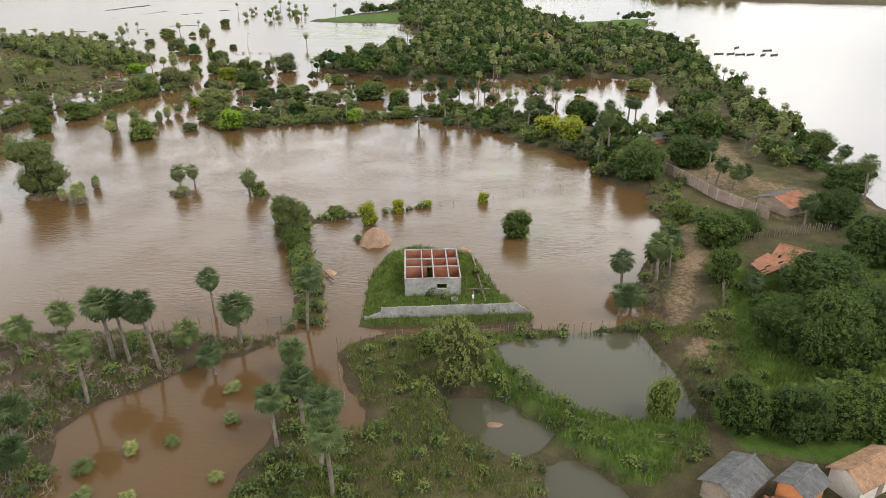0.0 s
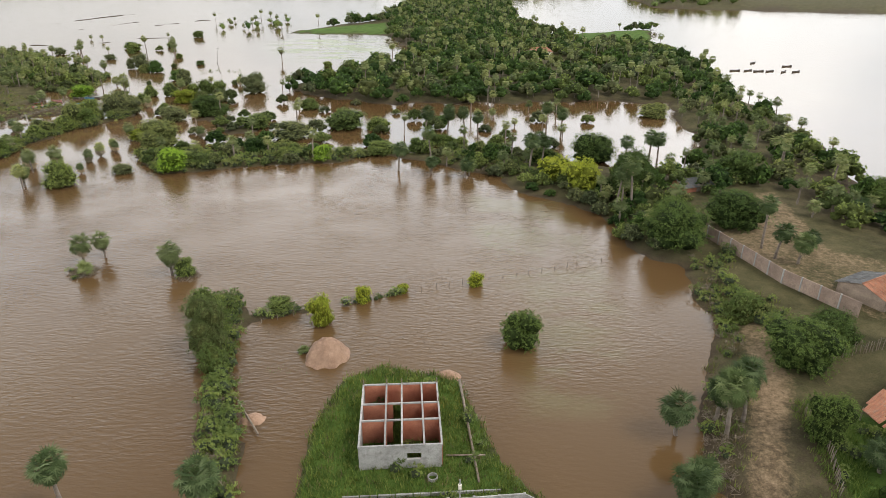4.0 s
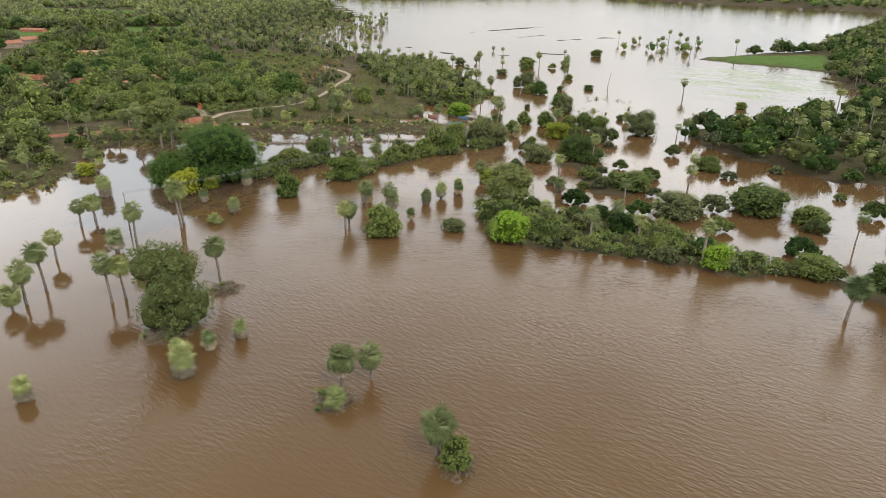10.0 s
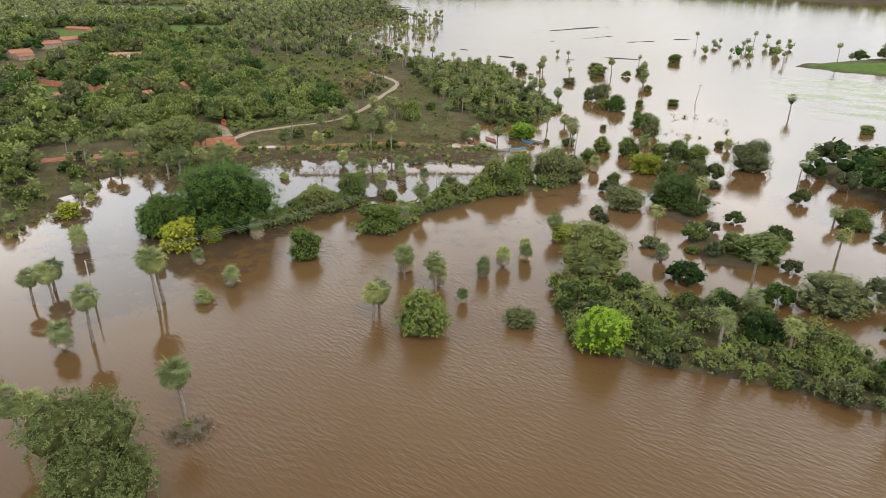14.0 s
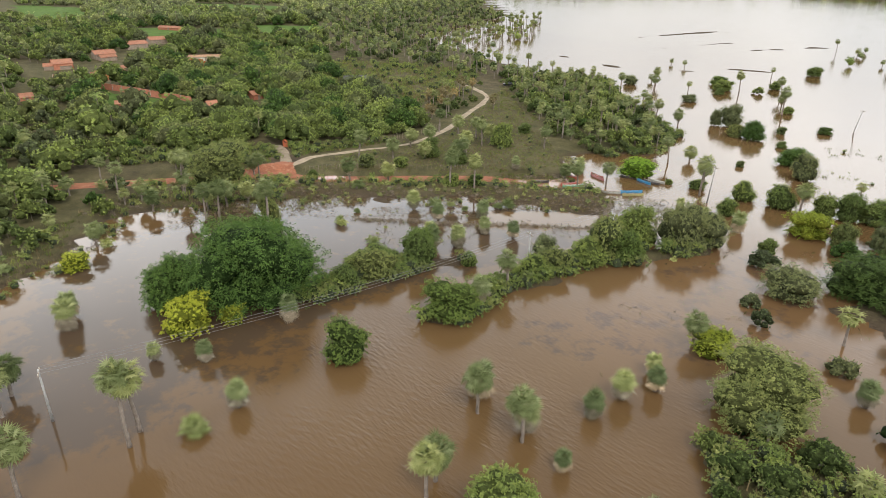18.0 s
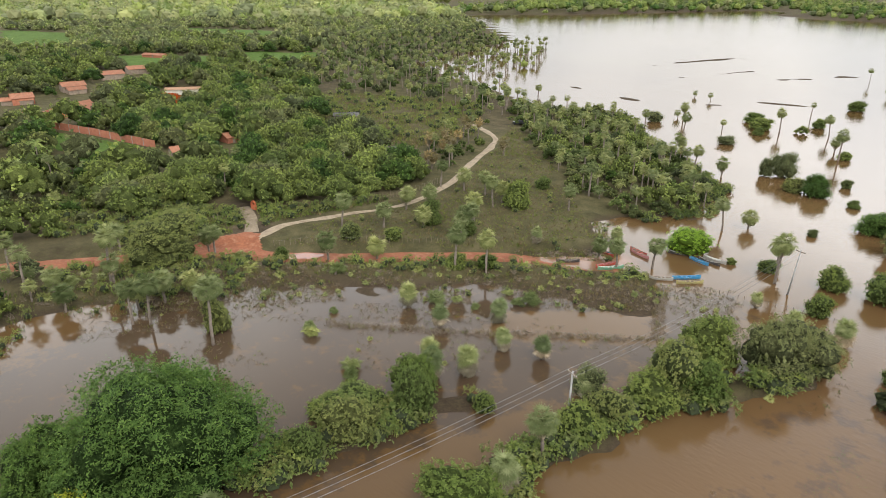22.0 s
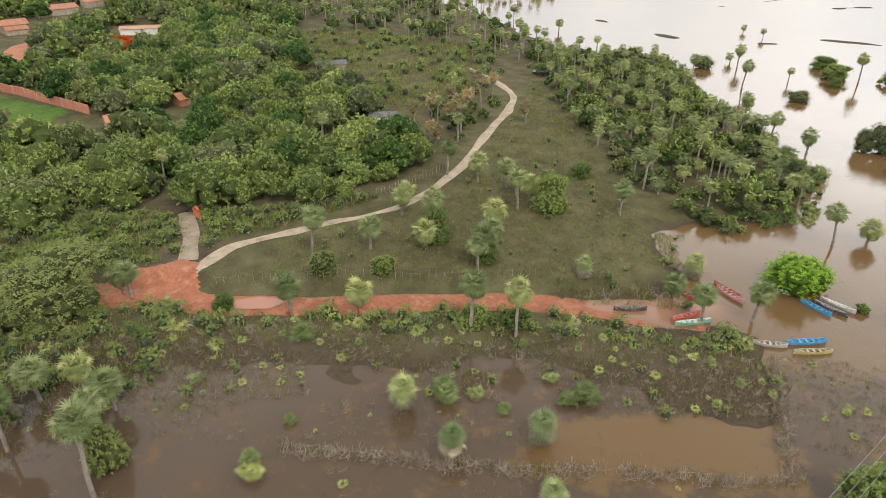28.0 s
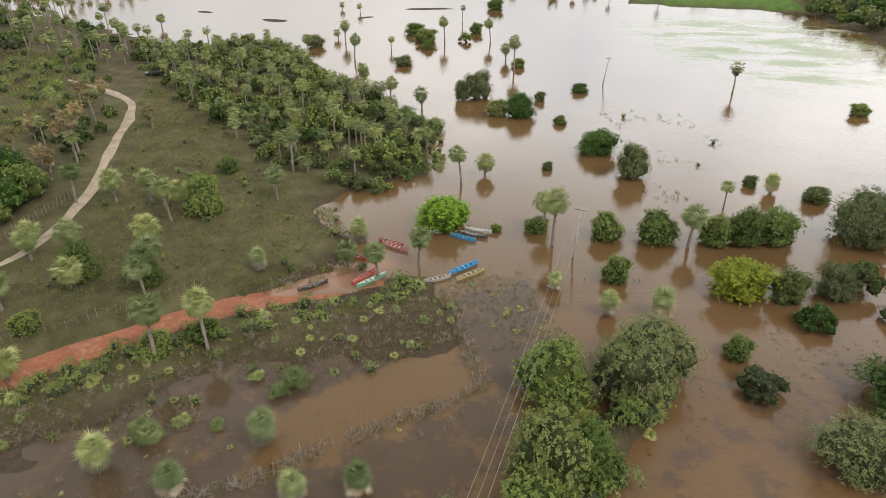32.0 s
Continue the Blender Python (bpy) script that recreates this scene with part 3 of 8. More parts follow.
ROAD_FORK = [(-176.5, 202.8), (-179.0, 206.0), (-180.7, 209.6)]
TRACK_LINE = [(-176.6, 207.6), (-178.4, 211.0), (-179.9, 214.0), (-179.4, 218.5), (-177.9, 224.5), (-175.4, 232.0), (-173.8, 240.0), (-174.4, 248.5), (-177.2, 257.0), (-181.5, 265.5), (-187.2, 275.8), (-195.2, 292.7), (-202.0, 302.8), (-210.0, 308.4), (-230.1, 316.9)]
TRACK_SPUR = [(-180.5, 209.3), (-185.3, 212.2), (-189.9, 214.2), (-195.1, 215.7)]
EAST_TRACK = [(30.4, 73.5), (34.3, 82.0), (40.3, 93.3), (42.9, 104.7)]


def height(x, y):
    x, y = np.asarray(x, float), np.asarray(y, float)
    wob = vnoise(x, y, 9, 1) + 0.6 * vnoise(x, y, 3.5, 2) + 0.4 * vnoise(x, y, 1.7, 3)
    z = np.full(x.shape, -1.2)
    for poly, top, slope, edge in LANDS:
        d = inside_distance(x, y, poly) + edge * wob
        rise = np.clip(d / slope, -1, 1)
        z = np.maximum(z, np.where(rise > 0, top * rise * (2 - rise), 1.2 * rise))
    z += np.where(z > 0.05, 1, 0.3) * (0.06 * vnoise(x, y, 2.2, 4) + 0.10 * vnoise(x, y, 14, 5))
    for poly in (POND_A, POND_B, POND_C, INLET):
        d = inside_distance(x, y, poly) + 0.5 * wob
        z = np.minimum(z, np.where(d > -1.5, -0.5 * np.clip(d + 0.4, -1.1, 1.5), 99))
    for (px, py, r) in ISLETS:
        z = np.maximum(z, 0.45 - 0.5 * (np.hypot(x - px, y - py) + 0.7 * wob) ** 2 / r ** 2)
    for poly in MARSH_BARS:
        z = np.maximum(z, np.clip((0.8 - line_distance(x, y, poly) + 4 * vnoise(x, y, 11, 6) + 3 * vnoise(x, y, 28, 7)) / 20, -1, 0.10))
    flat = np.clip((line_distance(x, y, ROAD_LINE) - 2.5) / 3, 0, 1)
    z = z * flat + (1 - flat) * np.minimum(z, 0.42)
    d = inside_distance(x, y, ROAD_END) + 0.7 * wob
    z = np.minimum(z, np.where(d > -3, 0.12 - 0.14 * (d + 1), 99))
    return z


def at_ground(x, y):
    return float(max(height(np.array([x]), np.array([y]))[0], -0.25))


def spread(lo, a, b, hi, step, grow):
    mid_part = list(np.arange(a, b + step / 2, step))
    left, s, p = [], step, a
    while p > lo:
        s *= grow
        p -= s
        left.append(max(p, lo))
    right, s, p = [], step, b
    while p < hi:
        s *= grow
        p += s
        right.append(min(p, hi))
    return np.array(left[::-1] + mid_part + right)


def sheet(name, xs, ys, zfun, mat, fields):
    gx, gy = np.meshgrid(xs, ys)
    gx, gy = gx.ravel(), gy.ravel()
    gz = zfun(gx, gy)
    nx, ny = len(xs), len(ys)
    i = (np.arange(ny - 1)[:, None] * nx + np.arange(nx - 1)[None, :]).ravel()
    quads = np.stack([i, i + 1, i + nx + 1, i + nx], 1)
    me = bpy.data.meshes.new(name)
    me.vertices.add(len(gx))
    me.vertices.foreach_set("co", np.stack([gx, gy, gz], 1).astype(np.float32).ravel())
    me.loops.add(len(quads) * 4)
    me.loops.foreach_set("vertex_index", quads.astype(np.int32).ravel())
    me.polygons.add(len(quads))
    me.polygons.foreach_set("loop_start", np.arange(0, len(quads) * 4, 4, dtype=np.int32))
    me.polygons.foreach_set("use_smooth", np.full(len(quads), True))
    for key, fun in fields.items():
        me.attributes.new(key, "FLOAT", "POINT").data.foreach_set("value", np.clip(fun(gx, gy, gz), 0, 1).astype(np.float32))
    me.materials.append(mat)
    me.update(calc_edges=True)
    return tagged(new(name, me), kind="structure")


YARD = [(45.4, 140.2), (57.5, 153.8), (72.0, 158.8), (67.1, 128.8), (84.9, 115.8), (76.5, 102.4), (59.3, 104.8), (52.6, 118.7), (46.9, 128.7)]
LUSH_AREAS = [HOUSE_ISLAND, [(42.4, 89.3), (46.9, 85.5), (69.7, 91.3), (66.1, 70.1), (46.9, 43.7), (28.2, 48.1), (27.9, 54.7), (34.4, 58.5), (37.2, 70.1)], [(6.2, 70.0), (26.0, 71.4), (26.9, 60.6), (27.3, 52.9), (18.7, 43.6), (12.1, 49.6), (-1.7, 67.4)], [(-98.5, 463.8), (-35.1, 522.9), (-26.6, 460.3), (-90.8, 446.1)], [(80.9, 465.8), (145.7, 479.9), (121.0, 401.6), (82.0, 408.1)], [(5.2, 65.0), (14.9, 55.6), (18.7, 43.6), (12.1, 49.6), (4.9, 59.5)],
    [(-859.0, 319.4), (-776.8, 356.1), (-621.8, 310.7), (-628.5, 269.6)], [(-781.1, 471.9), (-672.0, 520.4), (-606.4, 452.3), (-673.8, 423.2)], [(-503.9, 381.6), (-468.9, 421.7), (-393.8, 363.1), (-428.1, 344.5)]]
MEADOW = [(-175.5, 209.6), (-176.3, 226.9), (-175.7, 254.7), (-212.3, 324.8), (-165.4, 280.4), (-141.8, 261.8), (-135.9, 255.9), (-138.8, 242.8), (-172.1, 210.1)]
SANDY = [YARD, [(6.7, 191.5), (17.6, 187.3), (20.5, 180.3), (9.0, 181.9)], [(28.3, 74.2), (36.7, 93.3), (42.8, 97.6), (34.9, 75.7)], [(26.2, 60.6), (36.5, 65.1), (37.2, 70.1), (29.5, 68.8)]]
SHALLOWS = [[(-155.8, 150.8), (-163.1, 163.8), (-168.0, 180.0), (-180.0, 192.0), (-166.0, 208.0), (-150.0, 222.0), (-136.0, 231.0), (-117.9, 244.1), (-106.4, 252.6), (-102.7, 243.0), (-104.6, 228.0), (-109.4, 208.4), (-115.4, 192.5), (-117.2, 182.2), (-116.9, 175.0), (-115.6, 163.9), (-116.8, 157.1), (-110.4, 150.2), (-112.0, 138.0), (-128.0, 136.0)]]
STAINED = [[(-155.8, 150.8), (-133.8, 157.6), (-113.0, 175.6), (-106.9, 168.9), (-108.8, 153.0), (-112.1, 136.3)], [(-100.7, 191.7), (-89.0, 219.8), (-72.8, 224.1), (-65.7, 209.6), (-85.5, 191.9), (-93.8, 186.2)], [(-97.0, 224.2), (-84.9, 238.8), (-66.8, 251.1), (-70.7, 223.3), (-92.6, 214.6)]]
BROWN_POOLS = [[(-127.8, 216.1), (-128.5, 219.7), (-122.0, 228.6), (-114.5, 234.0), (-110.8, 231.0), (-109.9, 229.3), (-125.7, 214.3)]]
CALM = [(-136.4, 124.6), (-146.0, 138.3), (-169.5, 159.6), (-166.9, 180.5), (-133.7, 182.0), (-109.6, 162.8), (-108.0, 146.6), (-107.2, 135.6), (-104.9, 125.3), (-106.0, 112.5)]
FILM_SOUTH = [(10.8, 159.6), (27.2, 154.6), (27.3, 128.6), (25.0, 102.2), (20.6, 89.2), (13.0, 91.2), (17.0, 112.7), (10.2, 128.6)]
LAGOON = [(-84.0, 176.0), (-13.8, 185.0), (21.3, 163.9), (37.4, 128.7), (32.8, 95.4), (-14.0, 75.6), (-59.8, 75.5), (-92.0, 112.0)]
LAGOON = [(-129.8, 187.9), (-13.8, 185.0), (21.3, 163.9), (37.4, 128.7), (32.8, 95.4), (-14.0, 75.6), (-59.8, 75.5)]


def grass_field(x, y, z):
    g = 0.62 + 0.25 * vnoise(x, y, 30, 8)
    g = g + 0.20 * np.clip(inside_distance(x, y, MEADOW) / 6 + 0.5, 0, 1)
    g = g - 0.55 * np.clip(1.2 - line_distance(x, y, TRACK_SPUR) / 4, 0, 1)
    return np.where(np.hypot(x + 50, y - 150) > 450, 1.0, g)


def lush_field(x, y, z):
    return np.max([np.clip(inside_distance(x, y, p) / 4 + 0.5, 0, 0.85) for p in LUSH_AREAS], axis=0)


def sand_field(x, y, z):
    s = np.max([np.clip(inside_distance(x, y, p) / 6 + 0.25, 0, 0.5) for p in SANDY], axis=0)
    return np.maximum(s, 0.5 * np.clip(1.6 - line_distance(x, y, EAST_TRACK) / 2.2, 0, 1))


WET_BANK = [(-180.0, 186.0), (-170.0, 197.0), (-160.0, 207.0), (-148.0, 218.0), (-136.0, 229.0), (-122.0, 240.0), (-116.0, 243.0), (-110.0, 236.0), (-125.0, 222.0), (-140.0, 208.0), (-155.0, 194.0), (-168.0, 180.0)]


def mud_field(x, y, z):
    wet = 0.85 * np.clip(inside_distance(x, y, WET_BANK) / 3 + 0.3 + 0.4 * vnoise(x, y, 5, 34), 0, 1)
    return np.maximum(wet, np.maximum(np.clip(1 - (z - 0.05) / 0.3, 0, 1), 0.7 * np.clip(inside_distance(x, y, PALM_BANK) / 3 + 0.5 + 0.5 * vnoise(x, y, 5, 33), 0, 1)))


ground = sheet("ground", spread(-4600, -300, 150, 4600, 1.8, 1.13), spread(-1200, 36, 420, 4600, 1.8, 1.10), height, GROUND, {"grass": grass_field, "lush": lush_field, "sand": sand_field, "mud": mud_field})
tagged(ground, "flat earth ground of soil, thin grass and mud", "ground")


def murk_field(x, y, z):
    m = np.max([np.clip(inside_distance(x, y, p) / 7 + 0.3, 0, 0.76) for p in SHALLOWS] + [np.clip(inside_distance(x, y, p) / 10 + 0.1, 0, 0.42) for p in STAINED], axis=0)
    return m - np.max([np.clip(inside_distance(x, y, p) / 3 + 0.5, 0, 0.62) for p in BROWN_POOLS], axis=0)


def wind_field(x, y, z):
    near = np.clip(inside_distance(x, y, LAGOON) / 15 + 0.3, 0.22, 1)
    still = np.max([np.clip(inside_distance(x, y, p) / 8 + 0.4, 0, 1) for p in SHALLOWS + [CALM]], axis=0)
    return near * (1 - 0.9 * still)


# Outline where a faint pale tint stands in for sky reflected in water.
SKY_SHEEN = [(-100.0, 195.0), (-98.0, 224.0), (-100.0, 246.0), (-60.0, 262.0), (-40.0, 235.0), (-60.0, 205.0), (-80.0, 190.0)]
CLAY_WATER = [(-142.9, 237.7), (-136.7, 245.9), (-130.6, 252.0), (-125.9, 251.3), (-128.0, 244.1), (-135.9, 237.3), (-141.4, 235.7)]
water = sheet("water", spread(-4600, -300, 150, 4600, 3.2, 1.16), spread(-1200, 36, 420, 4600, 3.2, 1.14), lambda x, y: np.zeros(x.shape), WATER, {"murk": murk_field, "wind": wind_field, "clay": lambda x, y, z: np.maximum(0.10 * np.clip(inside_distance(x, y, SKY_SHEEN) / 12 + 0.3, 0, 1), np.clip(inside_distance(x, y, CLAY_WATER) / 5 + 0.4 + 0.3 * vnoise(x, y, 4, 21), 0, 0.9)), "film": lambda x, y, z: np.maximum(np.clip(inside_distance(x, y, FILM) / 25 + 0.3, 0, 0.75), np.clip(inside_distance(x, y, FILM_SOUTH) / 8 + 0.2, 0, 0.14))})
tagged(water, "brown muddy flood water with fine wind ripples", "water")


def pool(name, poly, z, mat, label):
    xs, ys = [p[0] for p in poly], [p[1] for p in poly]
    ob = sheet(name, np.arange(min(xs) - 2, max(xs) + 3, 1.0), np.arange(min(ys) - 2, max(ys) + 3, 1.0), lambda x, y: np.full(x.shape, z), mat, {"murk": lambda x, y, q: 0 * x, "wind": lambda x, y, q: 0 * x + 0.3})
    bm = bmesh.new()
    bm.from_mesh(ob.data)
    cx = np.array([v.co.x for v in bm.verts])
    cy = np.array([v.co.y for v in bm.verts])
    far = inside_distance(cx, cy, poly) < -1.8
    bmesh.ops.delete(bm, geom=[v for v, f in zip(bm.verts, far) if f], context="VERTS")
    bm.to_mesh(ob.data)
    bm.free()
    return tagged(ob, label, "pond")


pool("pond_water_1", POND_A, 0.06, POND, "dark still fish pond among grass banks")
pool("pond_water_2", POND_B, 0.06, POND, "small dark pond with a mud bar")
pool("pond_water_3", POND_C, 0.06, POND, "dark pond beside a grass bank")


def ribbon(name, line, width, mat, label, lift=0.04, wob=0.5, seed=3):
    """A road of uneven width laid on the ground."""
    pts = []
    for (ax, ay), (bx, by) in zip(line, line[1:]):
        k = max(1, int(math.hypot(bx - ax, by - ay) / 1.2))
        pts += [(ax + (bx - ax) * i / k, ay + (by - ay) * i / k) for i in range(k)]
    pts.append(line[-1])
    p = np.array(pts)
    for _ in range(6):
        p[1:-1] = (p[:-2] + 2 * p[1:-1] + p[2:]) / 4
    d = np.gradient(p, axis=0)
    d /= np.linalg.norm(d, axis=1)[:, None] + 1e-9
    side = np.stack([-d[:, 1], d[:, 0]], 1)
    wl_ = width / 2 + wob * vnoise(p[:, 0], p[:, 1], 5, seed)
    wr_ = width / 2 + wob * vnoise(p[:, 0], p[:, 1], 4, seed + 1)
    cols = 7
    rows_v = []
    for c in range(cols):
        u = c / (cols - 1)
        q = p + side * (wl_ * (1 - u) - wr_ * u)[:, None]
        z = np.maximum(height(q[:, 0], q[:, 1]), -0.3) + lift * (1 - 2.2 * abs(u - 0.5)) + 0.03
        rows_v.append(np.column_stack([q, z]))
    v = np.stack(rows_v, 1).reshape(-1, 3)
    i = (np.arange(len(p) - 1)[:, None] * cols + np.arange(cols - 1)[None, :]).ravel()
    f = np.concatenate([np.stack([i, i + cols, i + 1], 1), np.stack([i + 1, i + cols, i + cols + 1], 1)])
    s = Soup()
    s.add((v, f, np.zeros(len(f), int)))
    return tagged(new(name, s.mesh(name, [mat], True)), label, "road", kind="structure")


ribbon("road", ROAD_LINE, 4.2, ROAD, "red laterite dirt road running into the flood water", 0.10, 0.5)
ribbon("track", TRACK_LINE, 1.7, TRACK, "pale sandy track winding through the meadow", 0.08, 0.55, 5)
ribbon("track_spur", TRACK_SPUR, 2.2, TRACK, "pale dirt drive up to a gate", 0.07, 0.4, 6)


ribbon("village_street", [(-332.4, 205.6), (-327.0, 214.1), (-328.3, 223.8), (-355.0, 235.4), (-361.8, 249.0)], 7.0, ROAD, "red earth village street", 0.10, 0.8, 15)
ribbon("village_lane", [(-429.8, 315.5), (-441.9, 341.4), (-460.5, 366.0)], 6.0, ROAD, "red earth lane behind the village", 0.10, 0.8, 16)
FORK_PATCH = [(-184.5, 198.0), (-183.0, 203.5), (-181.4, 208.8), (-178.6, 210.4), (-176.0, 208.0), (-172.0, 207.2), (-170.5, 204.8), (-174.5, 201.5), (-178.5, 197.6)]
fork_x, fork_y = np.arange(-187.0, -167.0, 0.4), np.arange(195.0, 213.0, 0.4)
fork = sheet("road_fork", fork_x, fork_y, lambda x, y: height(x, y) + np.where(inside_distance(x, y, FORK_PATCH) + 0.7 * vnoise(x, y, 1.6, 9) > 0, 0.13, -0.5), ROAD, {})
tagged(fork, "bare red laterite patch where tracks join the road", "road")


def puddle(x, y, rx, ry, turn, z):
    """A shallow puddle with a wavering outline, lying on the road."""
    rim = [(x, y, z)]
    for k in range(40):
        a = 2 * math.pi * k / 40
        r = 1 + 0.14 * math.sin(2 * a + 1.0) + 0.08 * math.sin(5 * a)
        px, py = rx * r * math.cos(a), ry * r * math.sin(a)
        rim.append((x + px * math.cos(turn) - py * math.sin(turn), y + px * math.sin(turn) + py * math.cos(turn), z))
    q = Soup()
    q.add(tri(rim, [(0, k + 1, (k + 1) % 40 + 1) for k in range(40)]))
    return tagged(new("puddle_1", q.mesh("puddle_1", [PUDDLE])), "pink muddy puddle on the red road", "puddle", kind="structure")


puddle(-165.9, 211.0, 2.9, 1.5, radians(45), 0.60)


FIELDS = [[(-840.8, 315.4), (-821.2, 339.3), (-768.3, 354.5), (-602.6, 305.8), (-606.1, 264.7)], [(-781.1, 471.9), (-672.0, 520.4), (-600.9, 449.2), (-661.0, 417.4)], [(-529.4, 308.1), (-488.9, 354.1), (-433.2, 326.8), (-471.4, 288.0)], [(-494.5, 380.7), (-461.2, 418.7), (-394.0, 370.6), (-418.8, 342.9)], [(-303.7, 209.4), (-264.1, 222.9), (-257.0, 213.1), (-277.4, 202.6)], [(-656.1, 566.8), (-622.5, 580.6), (-566.2, 530.3), (-579.0, 515.0)]]


def field(name, poly, step):
    """A patch of open grass laid on the ground."""
    xs, ys = [p[0] for p in poly], [p[1] for p in poly]
    ob = sheet(name, np.arange(min(xs), max(xs) + step, step), np.arange(min(ys), max(ys) + step, step), lambda x, y: height(x, y) + np.where(inside_distance(x, y, poly) + step * 0.8 * vnoise(x, y, step * 2.5, 3) > 0, 0.25, -0.6), GROUND, {"grass": lambda x, y, z: 0 * x + 1.0, "lush": lambda x, y, z: 0 * x + 0.9, "sand": lambda x, y, z: 0 * x, "mud": lambda x, y, z: 0 * x})
    return tagged(ob, "open field of bright green grass", "field")


for i, poly in enumerate(FIELDS):
    field(f"field_{i + 1}", poly, 3.0 if i < 4 else 1.5)


# ---- plants ----
def fan_leaf(size, petiole, tilt, fingers, m, gen, fold=0.2):
    """A fan leaf on its stalk along +x: a pleated disc of narrow pointed fingers, bent down from the stalk by tilt degrees."""
    v = [(0, 0.02, 0), (0, -0.02, 0), (petiole, 0, 0)]
    f = [(0, 1, 2)]
    c = len(v)
    v.append((petiole, 0, 0))
    span = radians(gen.uniform(120, 150))
    ct, st = math.cos(radians(tilt)), math.sin(radians(tilt))
    n_ = 2 * fingers
    for k in range(n_ + 1):
        a = -span + 2 * span * k / n_ + gen.uniform(-0.04, 0.04)
        r = size * (1.0 - 0.12 * (a / span) ** 2 if k % 2 else 0.30) * gen.uniform(0.82, 1.12)
        up = fold * size * (0.2 if k % 2 else -0.4) - 0.26 * r * r / size
        along = r * math.cos(a) * 0.95
        v.append((petiole + along * ct + up * st, r * math.sin(a), -along * st + up * ct))
    f += [(c, c + 1 + k, c + 2 + k) for k in range(n_)]
    return tri(v, f, m)


def low_fan(size, petiole, m, gen):
    s = size * gen.uniform(0.85, 1.1)
    tilt = radians(gen.uniform(25, 60))
    ct, st = math.cos(tilt), math.sin(tilt)
    flat_ = [(-0.15, 0.0, 0.0), (-0.1, 0.85, 0.0), (0.75, 0.62, -0.1), (0.7, 0.0, 0.1), (0.75, -0.62, -0.1), (-0.1, -0.85, 0.0)]
    v = [(petiole + s * (x * ct + z * st), s * y, s * (-x * st + z * ct)) for x, y, z in flat_]
    return tri(v, [(0, 1, 3), (1, 2, 3), (0, 3, 5), (3, 4, 5)], m)


def crown(gen, leaves, size, petiole, low, high, m, make=None, lean=0.2, droop=0.4, fingers=11):
    """Fan leaves set round a point, from low to high angles above the horizon; the lower ones bend down more."""
    s = Soup()
    for i in range(leaves):
        u = (i + gen.uniform(0, 0.9)) / leaves
        up = math.asin(math.sin(radians(low)) + u * (math.sin(radians(high)) - math.sin(radians(low))))
        turn = i * 2.39996 + gen.uniform(-0.25, 0.25)
        pet = petiole * gen.uniform(0.60, 1.20)
        tilt = 8 + 110 * droop * (1 - u) ** 0.8 + gen.uniform(-10, 10)
        leaf = make(size, pet, m, gen) if make else fan_leaf(size * gen.uniform(0.85, 1.12), pet, tilt, fingers, m, gen)
        s.add(leaf, Matrix.Rotation(turn, 4, "Z") @ Matrix.Rotation(-up, 4, "Y") @ Matrix.Rotation(gen.uniform(-lean, lean), 4, "X"))
    return s


def moved(shape, x=0.0, y=0.0, z=0.0, k=1.0):
    return (shape[0] * k + np.array((x, y, z)), *shape[1:])


def palm_kit(seed, tall, skirt, leaf_mat_, lean=0.0, leaves=84):
    """Meshes of one kind of fan palm: trunk, crown and hanging dead leaves; about tall metres high."""
    gen = random.Random(seed)
    top = tall - 2.25
    bend = [gen.uniform(-1, 1) * lean, gen.uniform(-1, 1) * lean]
    n = 7
    path = [(bend[0] * (i / n) ** 1.6 + 0.04 * gen.uniform(-1, 1), bend[1] * (i / n) ** 1.6 + 0.04 * gen.uniform(-1, 1), -0.5 + (top + 0.5) * i / n) for i in range(n + 1)]
    radii = [0.22 * (1.25 if i == 0 else 1.0) - 0.07 * i / n for i in range(n + 1)]
    t = Soup()
    t.add(tube(path, radii, 7))
    x, y, z = path[-1]
    c = Soup()
    c.add(moved(crown(gen, leaves, 0.84, 1.28, -58, 88, 0, None, 0.3, 0.5, 9).shape(), x, y, z))
    d = Soup()
    if skirt > 0:
        d.add(moved(crown(gen, int(10 + 16 * skirt), 0.85, 0.75, -80, -30, 0, None, 0.35, 0.4).shape(), x, y, z - 0.1))
        if skirt > 0.5:
            d.add(moved(crown(gen, 16, 0.80, 0.60, -80, -40, 0, None, 0.35, 0.4).shape(), x * 0.8, y * 0.8, z - 0.85))
    kit = {"trunk": t.mesh("trunk", [BARK], True), "crown": c.mesh("crown", [leaf_mat_])}
    if skirt > 0:
        kit["dead_skirt"] = d.mesh("dead_skirt", [PALM_DRY])
    return kit, tall


